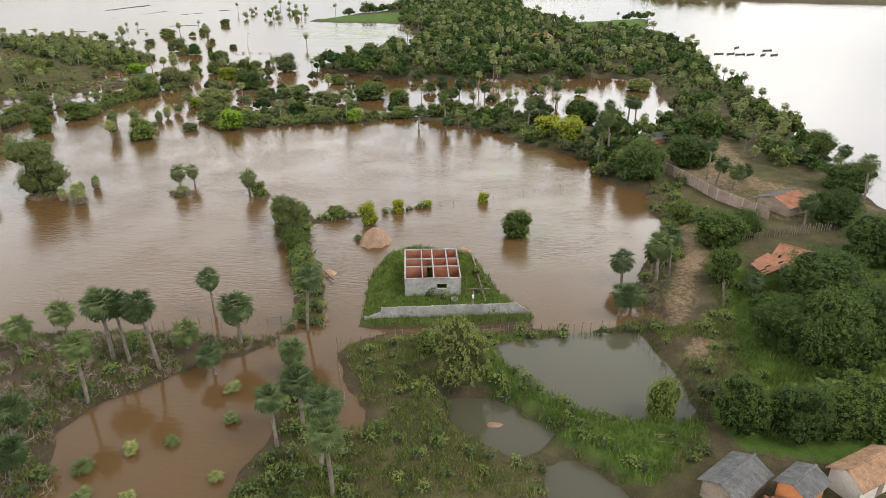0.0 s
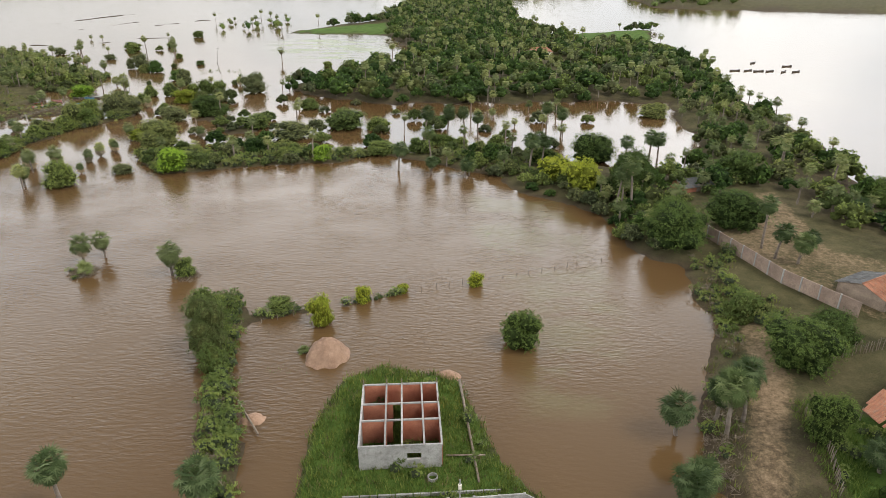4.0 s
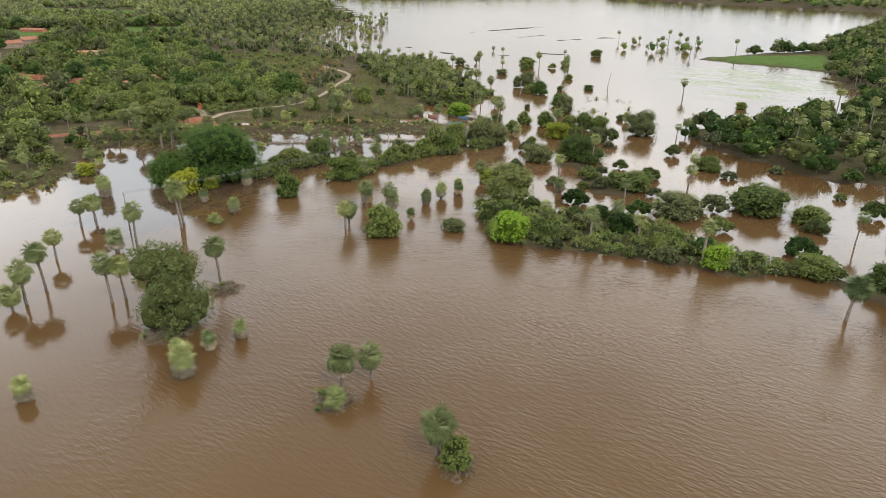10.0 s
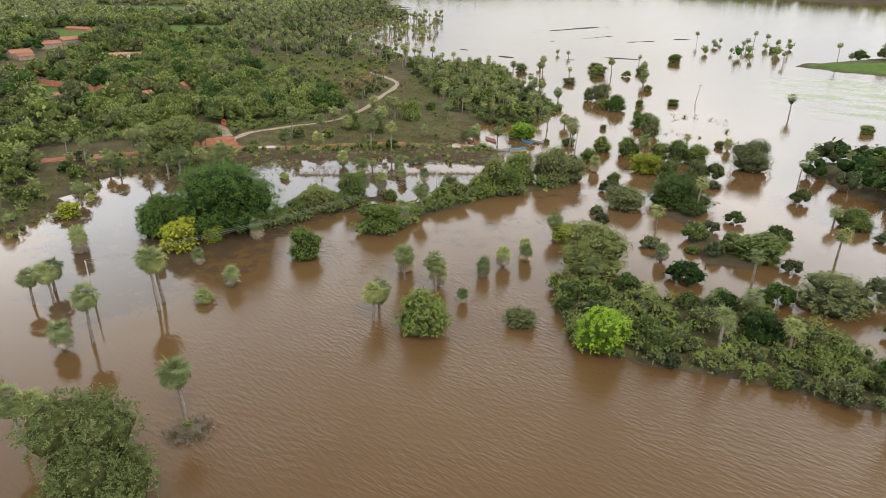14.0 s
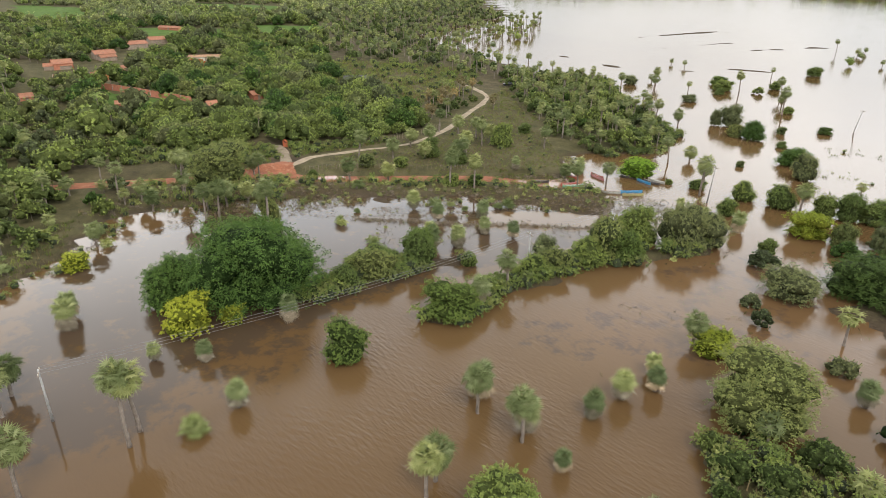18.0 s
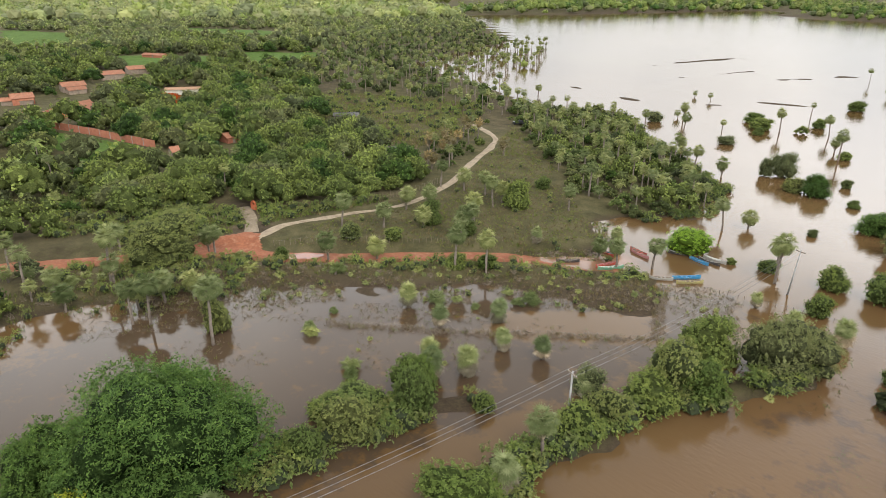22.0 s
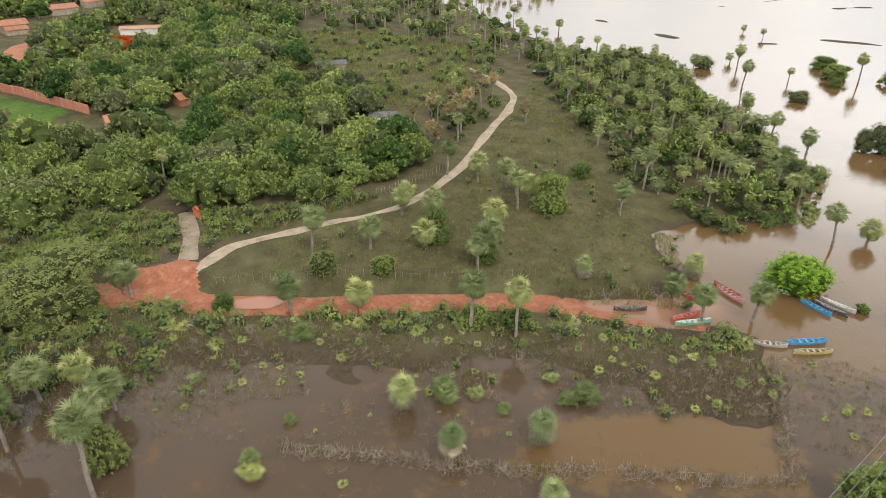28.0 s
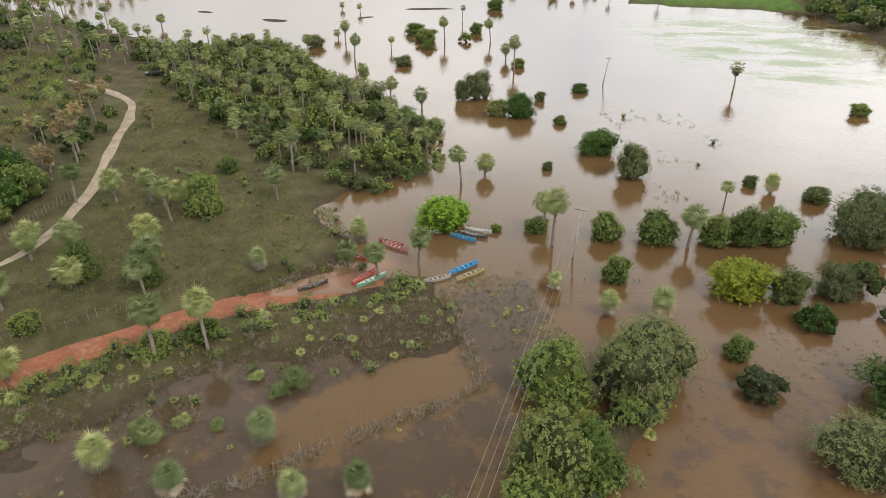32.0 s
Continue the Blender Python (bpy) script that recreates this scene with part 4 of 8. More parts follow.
def young_kit(seed, skirt_z, leaf_mat_):
    """A squat young fan palm with a thick skirt of dead leaves down to its foot; about 4 m high."""
    gen = random.Random(seed)
    t = Soup()
    t.add(tube([(0, 0, -0.5), (0.03, 0, 1.0), (0, 0.03, 2.3)], [0.26, 0.24, 0.18], 7))
    c = Soup()
    for z, k, lo, hi in ((2.35, 34, -4, 88), (1.95, 26, -22, 35)):
        c.add(moved(crown(gen, k, 0.78, 0.74, lo, hi, 0, None, 0.2, 0.3).shape(), 0, 0, z))
    d = Soup()
    for z, k in ((1.75, 30), (1.4, 28), (1.0, 24)):
        if z > skirt_z:
            d.add(moved(crown(gen, k, 0.72, 0.80, -66, -6, 0, None, 0.35, 0.45).shape(), 0, 0, z))
    return {"trunk": t.mesh("trunk", [BARK], True), "crown": c.mesh("crown", [leaf_mat_]), "dead_skirt": d.mesh("dead_skirt", [PALM_DRY])}, 4.0


def rosette_kit(seed, leaf_mat_):
    gen = random.Random(seed)
    c = Soup()
    for k in range(4):
        c.add(moved(crown(gen, 12, 0.56, 0.60, 8, 85, 0, None, 0.2, 0.3).shape(), gen.uniform(-0.6, 0.6), gen.uniform(-0.6, 0.6), 0.05 + gen.uniform(0, 0.5)))
    t = Soup()
    t.add(tube([(0, 0, -0.5), (0, 0, 0.5)], [0.25, 0.16], 6))
    return {"trunk": t.mesh("trunk", [BARK], True), "crown": c.mesh("crown", [leaf_mat_])}, 2.5


def blob(gen, rx, ry, rz, m, rough=0.18, fine=1):
    """A rough closed lump."""
    bm = bmesh.new()
    bmesh.ops.create_icosphere(bm, subdivisions=fine, radius=1)
    v = np.array([tuple(q.co * (1 + gen.uniform(-rough, rough))) for q in bm.verts]) * np.array((rx, ry, rz))
    f = [tuple(q.index for q in g.verts) for g in bm.faces]
    bm.free()
    return tri(v, f, m)


def leaf_cloud(gen_np, lobes, count, size, m, per=16, reach=0.30):
    """Leaves on short twigs that grow out of a set of lobes (x, y, z, rx, ry, rz); each twig has its own tint."""
    lob = np.array(lobes)
    area = (lob[:, 3] * lob[:, 4] + lob[:, 3] * lob[:, 5] + lob[:, 4] * lob[:, 5])
    twigs = max(4, count // per)
    own = gen_np.choice(len(lob), twigs * 3, p=area / area.sum())
    L = lob[own]
    d = gen_np.normal(size=(len(own), 3))
    d /= np.linalg.norm(d, axis=1)[:, None]
    d[:, 2] = np.where(d[:, 2] < -0.45, -d[:, 2], d[:, 2])
    start = L[:, :3] + d * L[:, 3:] * gen_np.uniform(0.66, 1.02, len(own))[:, None]
    deep = np.array([(((start - q[:3]) / q[3:]) ** 2).sum(1) < 0.45 for q in lob]).any(0)
    keep = np.argsort(deep, kind="stable")[:twigs]
    L, d, start = L[keep], d[keep], start[keep]
    grow = d + 0.55 * gen_np.normal(size=(twigs, 3)) + np.array((0, 0, 0.15))
    grow /= np.linalg.norm(grow, axis=1)[:, None]
    long_ = reach * L[:, 3:].mean(1) * gen_np.uniform(0.6, 1.5, twigs)
    k = np.repeat(np.arange(twigs), per)
    u = gen_np.random(len(k))
    c = start[k] + grow[k] * (u * long_[k])[:, None] + gen_np.normal(size=(len(k), 3)) * (0.22 * long_[k] * (1.1 - 0.6 * u))[:, None]
    c[:, 2] -= 0.35 * long_[k] * u * u
    nrm = 0.5 * d[k] + 0.45 * gen_np.normal(size=(len(k), 3)) + np.array((0, 0, 0.45))
    nrm /= np.linalg.norm(nrm, axis=1)[:, None]
    a = np.cross(nrm, grow[k] + 0.8 * gen_np.normal(size=(len(k), 3)))
    a /= np.linalg.norm(a, axis=1)[:, None] + 1e-9
    b = np.cross(nrm, a)
    s = size * gen_np.uniform(0.6, 1.35, len(k))[:, None]
    droop = nrm * s * 0.15
    v = np.stack([c - b * s * 0.7 - a * s * 0.40, c - b * s * 0.7 + a * s * 0.40 - droop, c + b * s - droop], 1).reshape(-1, 3)
    f = np.arange(len(k) * 3).reshape(-1, 3)
    return v, f, np.full(len(f), m), np.repeat(0.38 * gen_np.random(twigs)[k], 3)


def broad_kit(seed, wide, tall, leaves, size, leaf_mat_, lobes=9, open_=0.0, low=0.12):
    """A broad-leaved tree or bush: forked trunk with limbs, crown of many leaves over lumps painted as inner shade."""
    gen = random.Random(seed)
    g = np.random.default_rng(seed)
    rad = wide / 2
    lob = []
    for k in range(lobes):
        a = k * 2.4 + gen.uniform(-0.4, 0.4)
        rr = rad * (0.62 * math.sqrt((k + 0.3) / lobes)) * gen.uniform(0.85, 1.15)
        z = tall * (gen.uniform(low + 0.10, 0.70) if k > lobes * 0.35 else gen.uniform(0.5, 0.76))
        s = rad * gen.uniform(0.34, 0.50)
        lob.append((rr * math.cos(a), rr * math.sin(a), z, s * 1.1, s * 1.1, min(s * 0.85, tall * 0.27)))
    lob.append((0, 0, tall * 0.40, rad * 0.62, rad * 0.62, tall * 0.34))
    if low < 0.1:
        lob += [(rad * 0.5 * math.cos(a), rad * 0.5 * math.sin(a), tall * 0.18, rad * 0.42, rad * 0.42, tall * 0.2) for a in (0.4, 1.7, 2.9, 4.2, 5.5)]
    c = Soup()
    c.add(leaf_cloud(g, lob, leaves, size, 0))
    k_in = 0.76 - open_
    # Lumps in darkened leaf colour stand in for shade inside the crown.
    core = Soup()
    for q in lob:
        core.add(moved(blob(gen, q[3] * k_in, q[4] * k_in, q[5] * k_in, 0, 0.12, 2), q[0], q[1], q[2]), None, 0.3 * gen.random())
    t = Soup()
    fork = tall * (0.22 + low * 0.6)
    base_r = 0.028 * tall + 0.03
    t.add(tube([(0, 0, -0.5), (gen.uniform(-0.1, 0.1), gen.uniform(-0.1, 0.1), fork * 0.5), (0, 0, fork)], [base_r * 1.3, base_r, base_r * 0.85], 7))
    for q in lob[:6]:
        mid_p = (q[0] * 0.45, q[1] * 0.45, fork + (q[2] - fork) * 0.6)
        t.add(tube([(0, 0, fork * 0.9), mid_p, q[:3]], [base_r * 0.6, base_r * 0.4, base_r * 0.15], 5))
    return {"trunk": t.mesh("trunk", [BARK], True), "crown": c.mesh("crown", [leaf_mat_]), "inner_crown": core.mesh("inner_crown", [inner_shade_of(leaf_mat_)], True)}, (wide, tall)


def stand(name, kit, m, label, category, group):
    """One plant of a kit, with its parts as meshes of their own."""
    ob = thing(name, m, label, category, group)
    for key, me in kit.items():
        part(key, me, None, ob)
    return ob


PALM_SORTS = ((4.5, 0.4, 0.2), (5.5, 0.9, 0.3), (6.5, 0.2, 0.5), (8.0, 0.3, 0.7), (9.5, 0.15, 0.9), (5.5, 0.0, 0.4), (7.0, 0.7, 0.3), (8.2, 0.0, 0.5))
PALMS = [palm_kit(11 + i, h, sk, PALM_LEAF, ln) for i, (h, sk, ln) in enumerate(PALM_SORTS)]
DEEP_PALMS = [palm_kit(811 + i, h, sk, PALM_DEEP, ln, 92) for i, (h, sk, ln) in enumerate(PALM_SORTS)]
YOUNG = [young_kit(31 + i, z, PALM_YOUNG) for i, z in enumerate((0.5, 0.5, 1.1))]
ROSETTES = [rosette_kit(41 + i, PALM_SPROUT) for i in range(3)]
RUST = [palm_kit(55 + i, h, 0.9, PALM_RUST, 0.4, 34) for i, h in enumerate((5.5, 7.0, 8.5))]
DEAD_PALM = palm_kit(51, 7.8, 1.0, PALM_FAR, 0.3, 40)
DEAD_PALM[0]["dead_skirt"].materials[0] = SKIRT_DARK
BROAD = {
    "M": [broad_kit(61 + i, 6.0, 4.6, 8200, 0.105, (LEAF_MID, LEAF_OLIVE, LEAF_DEEP, LEAF_MID)[i], 11 + i, 0.04, 0.0) for i in range(4)],
    "T": [broad_kit(71 + i, 10.0, 7.5, 13500, 0.140, (LEAF_DARK, LEAF_DEEP, LEAF_DEEP)[i], 15, 0.06, 0.05) for i in range(3)],
    "E": [broad_kit(171 + i, 10.0, 7.5, 15000, 0.125, LEAF_EAST, 16, 0.06, 0.05) for i in range(3)],
    "L": [broad_kit(81 + i, 5.5, 4.2, 7200, 0.105, LEAF_YELLOW, 11, 0.06, 0.0) for i in range(2)],
    "B": [broad_kit(86, 6.5, 5.0, 8800, 0.105, LEAF_BRIGHT, 12, 0.05, 0.0)],
    "G": [broad_kit(91 + i, 8.0, 5.4, 10000, 0.105, LEAF_GREY, 14, 0.1, 0.0) for i in range(2)],
    "K": [broad_kit(96, 9.0, 9.5, 15500, 0.118, LEAF_OLIVE, 16, 0.06, 0.0)],
    "H": [broad_kit(98, 16.0, 11.5, 31000, 0.150, LEAF_DARK, 22, 0.08, 0.04)],
}
BROAD_NAMES = {"M": ("bush", "dense green leafy bush standing in flood water", "bush"), "T": ("tree", "broad dark green tree with a dense crown", "tree"), "L": ("bush", "yellow-green leafy bush at the water", "bush"),
    "B": ("bush", "bright green rounded bush at the water's edge", "bush"), "G": ("bush", "grey-green twiggy thicket in flood water", "bush"), "K": ("tree", "olive-green tree with a hanging crown over water", "tree")}
chance = random.Random(5)


def foot(x, y):
    return max(at_ground(x, y), -0.02)


def set_palms(rows):
    for x, y, h in rows:
        deep = x > -60 and y < 260
        kits = DEEP_PALMS if deep else PALMS
        kit, tall = min((kits[i] for i in chance.sample(range(len(kits)), 5)), key=lambda q: abs(q[1] - h))
        k = max(0.8, min(1.25, h / tall)) * (1.08 if deep else 1.0)
        stand("fan_palm", kit, pose(x, y, foot(x, y), 0, 0, chance.uniform(0, 360)) @ Matrix.Diagonal((max(k, 0.95), max(k, 0.95), k, 1)), "deep green fan palm with a dense round crown" if deep else "fan palm with a round crown on a grey trunk", "palm", "fan palms")


def set_rust(rows):
    for x, y, h in rows:
        kit, tall = min(RUST, key=lambda q: abs(q[1] - h))
        stand("rusty_fan_palm", kit, pose(x, y, foot(x, y), 0, 0, chance.uniform(0, 360)) @ Matrix.Scale(max(0.8, min(1.25, h / tall)), 4), "fan palm with browned, drying leaves beside the track", "palm", "rusty fan palms")


def set_young(rows):
    for x, y, h in rows:
        kit, tall = chance.choice(YOUNG)
        k = max(0.75, min(1.3, h / tall))
        stand("young_fan_palm", kit, pose(x, y, foot(x, y) - 0.1, 0, 0, chance.uniform(0, 360)) @ Matrix.Scale(k, 4), "squat young fan palm with a grey skirt of dead leaves", "palm", "young fan palms")


def set_rosettes(rows):
    for x, y, h in rows:
        kit, tall = chance.choice(ROSETTES)
        k = max(0.7, min(1.5, h / tall))
        stand("palm_shrub", kit, pose(x, y, foot(x, y), 0, 0, chance.uniform(0, 360)) @ Matrix.Scale(k, 4), "low clump of green fan palm leaves", "palm shrub", "palm shrubs")


def set_broad(key, rows):
    name, label, category = BROAD_NAMES[key]
    for x, y, h, w in rows:
        kit, (wide, tall) = chance.choice(BROAD["E" if key == "T" and x > 20 else "H" if key == "T" and w > 12.5 else key])
        stand(name, kit, pose(x, y, foot(x, y) - 0.05, 0, 0, chance.uniform(0, 360)) @ Matrix.Diagonal((w / wide, w / wide, h / tall, 1)), label, category, BROAD_NAMES[key][0] + "s " + key.lower())


set_palms([(-9.9, 43.6, 9.1), (-39.6, 45.0, 5.4), (-11.4, 46.5, 9.8), (-42.0, 49.5, 6.5), (-16.4, 49.9, 7.2), (-14.1, 52.0, 8.0), (-38.6, 56.9, 9.1), (-17.2, 62.1, 5.1), (-26.6, 62.4, 4.5), (-33.1, 62.7, 10.2), (-37.0, 63.8, 9.3), (-39.1, 64.3, 9.6), (-50.9, 65.5, 5.2), (-31.2, 66.8, 4.4), (-25.2, 68.4, 7.8), (-47.0, 69.2, 5.4), (-17.6, 72.0, 9.4), (-30.6, 75.2, 7.4), (23.7, 75.4, 5.3), (25.6, 76.9, 4.5), (42.9, 78.4, 3.5), (31.4, 84.6, 7.8), (26.6, 85.5, 5.6), (33.8, 86.4, 7.7), (31.4, 87.3, 5.7), (60.3, 99.9, 7.4), (79.4, 114.6, 9.9), (58.1, 122.9, 5.6), (-94.2, 123.7, 8.2)])
set_palms([(55.4, 124.9, 6.4), (-93.4, 125.3, 7.7), (-115.0, 127.3, 5.8), (62.4, 128.4, 3.5), (55.0, 128.7, 8.8), (-85.9, 135.8, 8.7), (-125.4, 137.5, 6.0), (-108.8, 137.5, 8.7), (-123.8, 139.5, 6.7), (-127.2, 141.1, 5.9), (77.5, 141.2, 4.2), (79.5, 142.1, 4.0), (91.8, 143.8, 5.2), (38.6, 146.7, 10.7), (-110.0, 147.1, 9.9), (-111.7, 148.8, 9.4), (36.4, 148.9, 8.8), (-85.2, 163.3, 6.1), (-86.0, 165.2, 5.7), (8.4, 170.7, 4.7), (22.8, 172.3, 8.1), (9.3, 172.4, 4.6), (0.8, 174.0, 4.0), (25.8, 174.4, 7.6), (-83.8, 175.0, 6.9), (-89.9, 175.2, 6.2), (-178.4, 175.7, 5.2), (-6.8, 176.2, 7.1)])
set_palms([(51.0, 177.3, 9.3), (53.2, 177.7, 8.7), (45.9, 178.0, 7.9), (25.7, 180.6, 7.0), (23.3, 180.6, 6.7), (-162.6, 180.9, 7.2), (0.7, 181.3, 9.1), (-160.9, 182.7, 8.2), (-176.6, 183.1, 10.2), (-149.7, 186.3, 10.0), (-191.1, 188.3, 5.7), (-155.7, 188.9, 7.0), (-159.6, 191.7, 5.6), (-1.1, 196.7, 10.8), (-105.9, 199.0, 6.7), (-179.3, 200.3, 5.1), (-177.7, 200.6, 6.1), (4.7, 200.9, 9.1), (9.6, 201.0, 9.6), (12.9, 201.6, 8.3), (4.9, 202.6, 9.7), (-80.2, 203.9, 5.4), (35.8, 205.7, 8.3), (32.9, 212.7, 8.6), (-161.9, 213.2, 6.0), (-156.5, 219.4, 4.8), (-169.4, 221.6, 8.2), (-143.6, 225.2, 8.6), (-139.5, 228.3, 8.0), (-165.7, 228.6, 5.9)])
set_palms([(-152.6, 236.9, 6.7), (-162.2, 238.1, 8.0), (-174.4, 243.1, 4.1), (-156.3, 243.4, 7.1), (-126.3, 246.3, 6.0), (-131.4, 249.0, 4.0), (-122.1, 250.6, 6.3), (-159.8, 253.1, 7.6), (-177.7, 255.5, 6.8), (-160.3, 256.5, 5.8), (-163.4, 257.0, 5.8), (-171.9, 257.1, 6.1), (-166.6, 258.3, 6.3), (-105.5, 259.3, 9.2), (-87.4, 262.8, 7.2), (-147.9, 263.1, 6.6), (-107.0, 264.0, 6.6), (-121.9, 277.5, 7.1), (-118.7, 282.0, 4.7), (-154.9, 313.6, 6.0), (-138.4, 315.0, 5.9), (-145.9, 315.5, 7.5), (-157.6, 332.0, 5.5), (-168.3, 354.8, 8.1), (-123.3, 354.8, 9.3), (-184.9, 360.6, 6.4), (-126.8, 363.7, 5.4), (-179.4, 377.3, 7.3), (-148.8, 383.3, 8.4), (-134.8, 386.0, 7.6)])
set_palms([(-250.6, 386.6, 5.6), (-171.0, 239.0, 5.5), (-161.0, 234.5, 5.0), (-153.0, 239.5, 6.5), (-151.5, 235.0, 5.5), (-103.5, 116.8, 7.4), (-103.3, 114.9, 4.6), (-105.5, 120.6, 8.6), (-176.5, 143.1, 5.0), (-171.4, 144.8, 4.8), (-189.0, 189.0, 6.2), (-176.4, 183.5, 5.6), (-166.4, 183.2, 5.4), (-166.0, 186.9, 6.0), (-173.0, 175.5, 5.2), (-163.0, 162.0, 5.0), (-195.8, 161.0, 6.0), (-164.5, 190.6, 5.4)])
for x, y, h in ((-38.9, 122.7, 6.2), (-54.1, 126.3, 6.0), (-52.2, 129.3, 5.2)):
    stand("fan_palm", PALMS[1][0], pose(x, y, foot(x, y), 0, 0, 40 * x) @ Matrix.Scale(h / PALMS[1][1], 4), "stout fan palm with thick dead-leaf skirt on an islet", "palm", "fan palms")
set_young([(-81.3, 105.3, 3.6), (-70.7, 117.9, 5.2)])
set_rosettes([(-168.1, 164.0, 3.2), (-162.1, 163.5, 2.8), (-157.0, 157.6, 2.6), (-170.5, 156.4, 3.4), (-180.1, 178.1, 3.2), (-160.5, 148.0, 3.0), (-158.0, 141.0, 2.8), (-163.0, 136.0, 3.2)])
set_young([(-75.0, 120.1, 2.8), (-73.0, 123.3, 3.3), (-71.9, 127.3, 3.3), (-110.0, 134.6, 6.0), (-138.1, 150.1, 5.8), (-141.2, 151.4, 4.6), (-123.3, 155.1, 3.0), (-108.3, 157.8, 4.2), (-119.1, 159.4, 3.5), (-120.5, 171.8, 4.5), (-78.7, 174.6, 3.0), (-84.6, 176.6, 5.2), (-91.8, 177.7, 5.5), (-81.2, 183.5, 3.9), (-80.6, 188.2, 4.4), (-78.8, 192.1, 3.9), (-105.7, 193.1, 4.9), (-80.6, 194.9, 3.5), (-124.2, 201.4, 5.6), (-127.0, 203.7, 4.2), (-121.8, 205.2, 4.8), (-61.6, 205.6, 4.2), (-132.5, 211.0, 4.2), (-108.9, 211.1, 4.3), (-140.1, 211.9, 4.7), (-122.5, 212.6, 3.9), (-117.6, 214.4, 4.1), (-127.8, 217.9, 4.5), (-141.0, 243.5, 3.6), (-97.9, 244.6, 4.0)])
set_young([(-92.0, 245.5, 4.7), (-104.3, 248.5, 3.2), (-131.9, 255.3, 4.4), (-72.9, 284.3, 4.1)])
set_rust([(-190.4, 264.8, 5.3), (-193.2, 266.2, 5.0), (-189.9, 271.5, 9.8), (-204.3, 272.0, 5.4), (-202.4, 275.3, 6.6), (-199.7, 277.2, 5.3), (-205.3, 277.4, 4.7), (-197.6, 277.8, 6.6), (-202.4, 286.3, 6.1), (-186.9, 288.5, 5.9), (-209.5, 288.8, 5.4), (-201.6, 290.2, 9.4), (-202.9, 295.5, 8.0), (-209.3, 296.2, 8.0)])
set_rosettes([(-32.8, 43.6, 2.1), (-28.5, 43.6, 1.8), (-21.4, 46.1, 1.8), (-34.3, 46.5, 2.7), (-30.8, 49.5, 2.1), (-27.1, 51.0, 1.8), (-22.3, 54.4, 2.2), (-23.6, 59.3, 2.3), (-14.6, 100.8, 1.9), (-52.2, 123.6, 3.6), (-108.0, 153.1, 4.0), (-131.1, 194.2, 2.8), (-132.4, 195.7, 2.8), (-143.0, 197.0, 2.5), (-144.6, 198.1, 2.4), (-173.0, 202.4, 3.0), (-146.4, 203.2, 1.6), (-155.8, 210.3, 3.6), (-138.4, 216.2, 4.3), (-136.6, 218.4, 2.0), (-132.6, 218.6, 1.8), (-129.4, 223.9, 2.3), (-132.5, 225.6, 1.8), (-128.4, 226.3, 3.6), (-165.0, 267.4, 3.0)])
set_broad("M", [(22.9, 54.6, 5.5, 3.7), (2.1, 59.9, 7.9, 6.4), (-1.6, 66.2, 3.0, 4.1), (-24.5, 97.0, 3.9, 3.7), (12.6, 102.7, 4.8, 5.6), (42.4, 107.6, 4.5, 4.9), (-29.0, 109.0, 4.9, 4.9), (-19.6, 111.4, 2.2, 4.1), (-36.9, 122.9, 3.0, 3.8), (66.8, 164.7, 6.4, 9.8), (-78.5, 165.7, 6.2, 8.0), (-108.0, 171.6, 4.8, 6.0), (-122.6, 182.6, 4.0, 4.6), (-106.3, 187.7, 4.5, 8.2), (-126.9, 188.0, 2.6, 4.7), (-122.4, 188.1, 4.5, 6.6), (-11.8, 189.6, 3.5, 7.0), (-124.6, 190.5, 3.7, 7.5), (-120.8, 195.4, 6.3, 5.7), (-123.5, 198.1, 4.9, 6.1), (-115.6, 201.3, 2.6, 3.0), (-105.6, 204.9, 3.7, 5.5), (-104.8, 209.0, 3.8, 4.9), (-103.1, 215.2, 4.3, 6.7)])
set_broad("M", [(-14.8, 216.0, 3.9, 7.5), (-24.3, 216.9, 5.7, 12.1), (-49.7, 217.3, 4.2, 9.4), (-102.8, 219.4, 7.3, 7.5), (-99.5, 220.3, 4.7, 6.9), (-102.9, 229.8, 6.4, 8.4), (69.1, 231.3, 4.1, 10.3), (-161.9, 237.2, 5.2, 5.4), (-84.7, 239.6, 2.8, 3.3), (-39.0, 242.9, 3.8, 7.0), (-77.1, 252.4, 4.3, 4.5), (-97.1, 252.4, 3.5, 4.0), (-156.7, 257.1, 6.2, 6.9), (-113.7, 262.3, 1.2, 1.8), (-98.4, 263.5, 4.3, 5.0), (-108.1, 263.7, 2.1, 4.1), (-91.5, 264.1, 5.1, 6.1), (-83.9, 265.0, 4.5, 5.0), (-80.0, 265.8, 5.8, 5.1), (-76.0, 267.6, 4.8, 6.9), (-160.8, 271.3, 2.9, 4.0), (-66.7, 282.7, 2.5, 4.8), (-75.6, 286.7, 1.9, 2.6), (-108.5, 286.7, 1.5, 2.2)])
set_broad("M", [(-108.1, 311.8, 1.9, 3.2), (-121.7, 315.1, 3.4, 5.2), (-113.8, 327.3, 2.2, 2.7), (-46.5, 330.4, 2.6, 4.6), (-122.5, 357.4, 2.6, 4.1), (-151.9, 373.5, 2.8, 3.9), (-154.9, 383.1, 4.1, 8.1), (-141.8, 399.3, 3.4, 4.9), (-142.8, 446.3, 4.1, 7.4)])
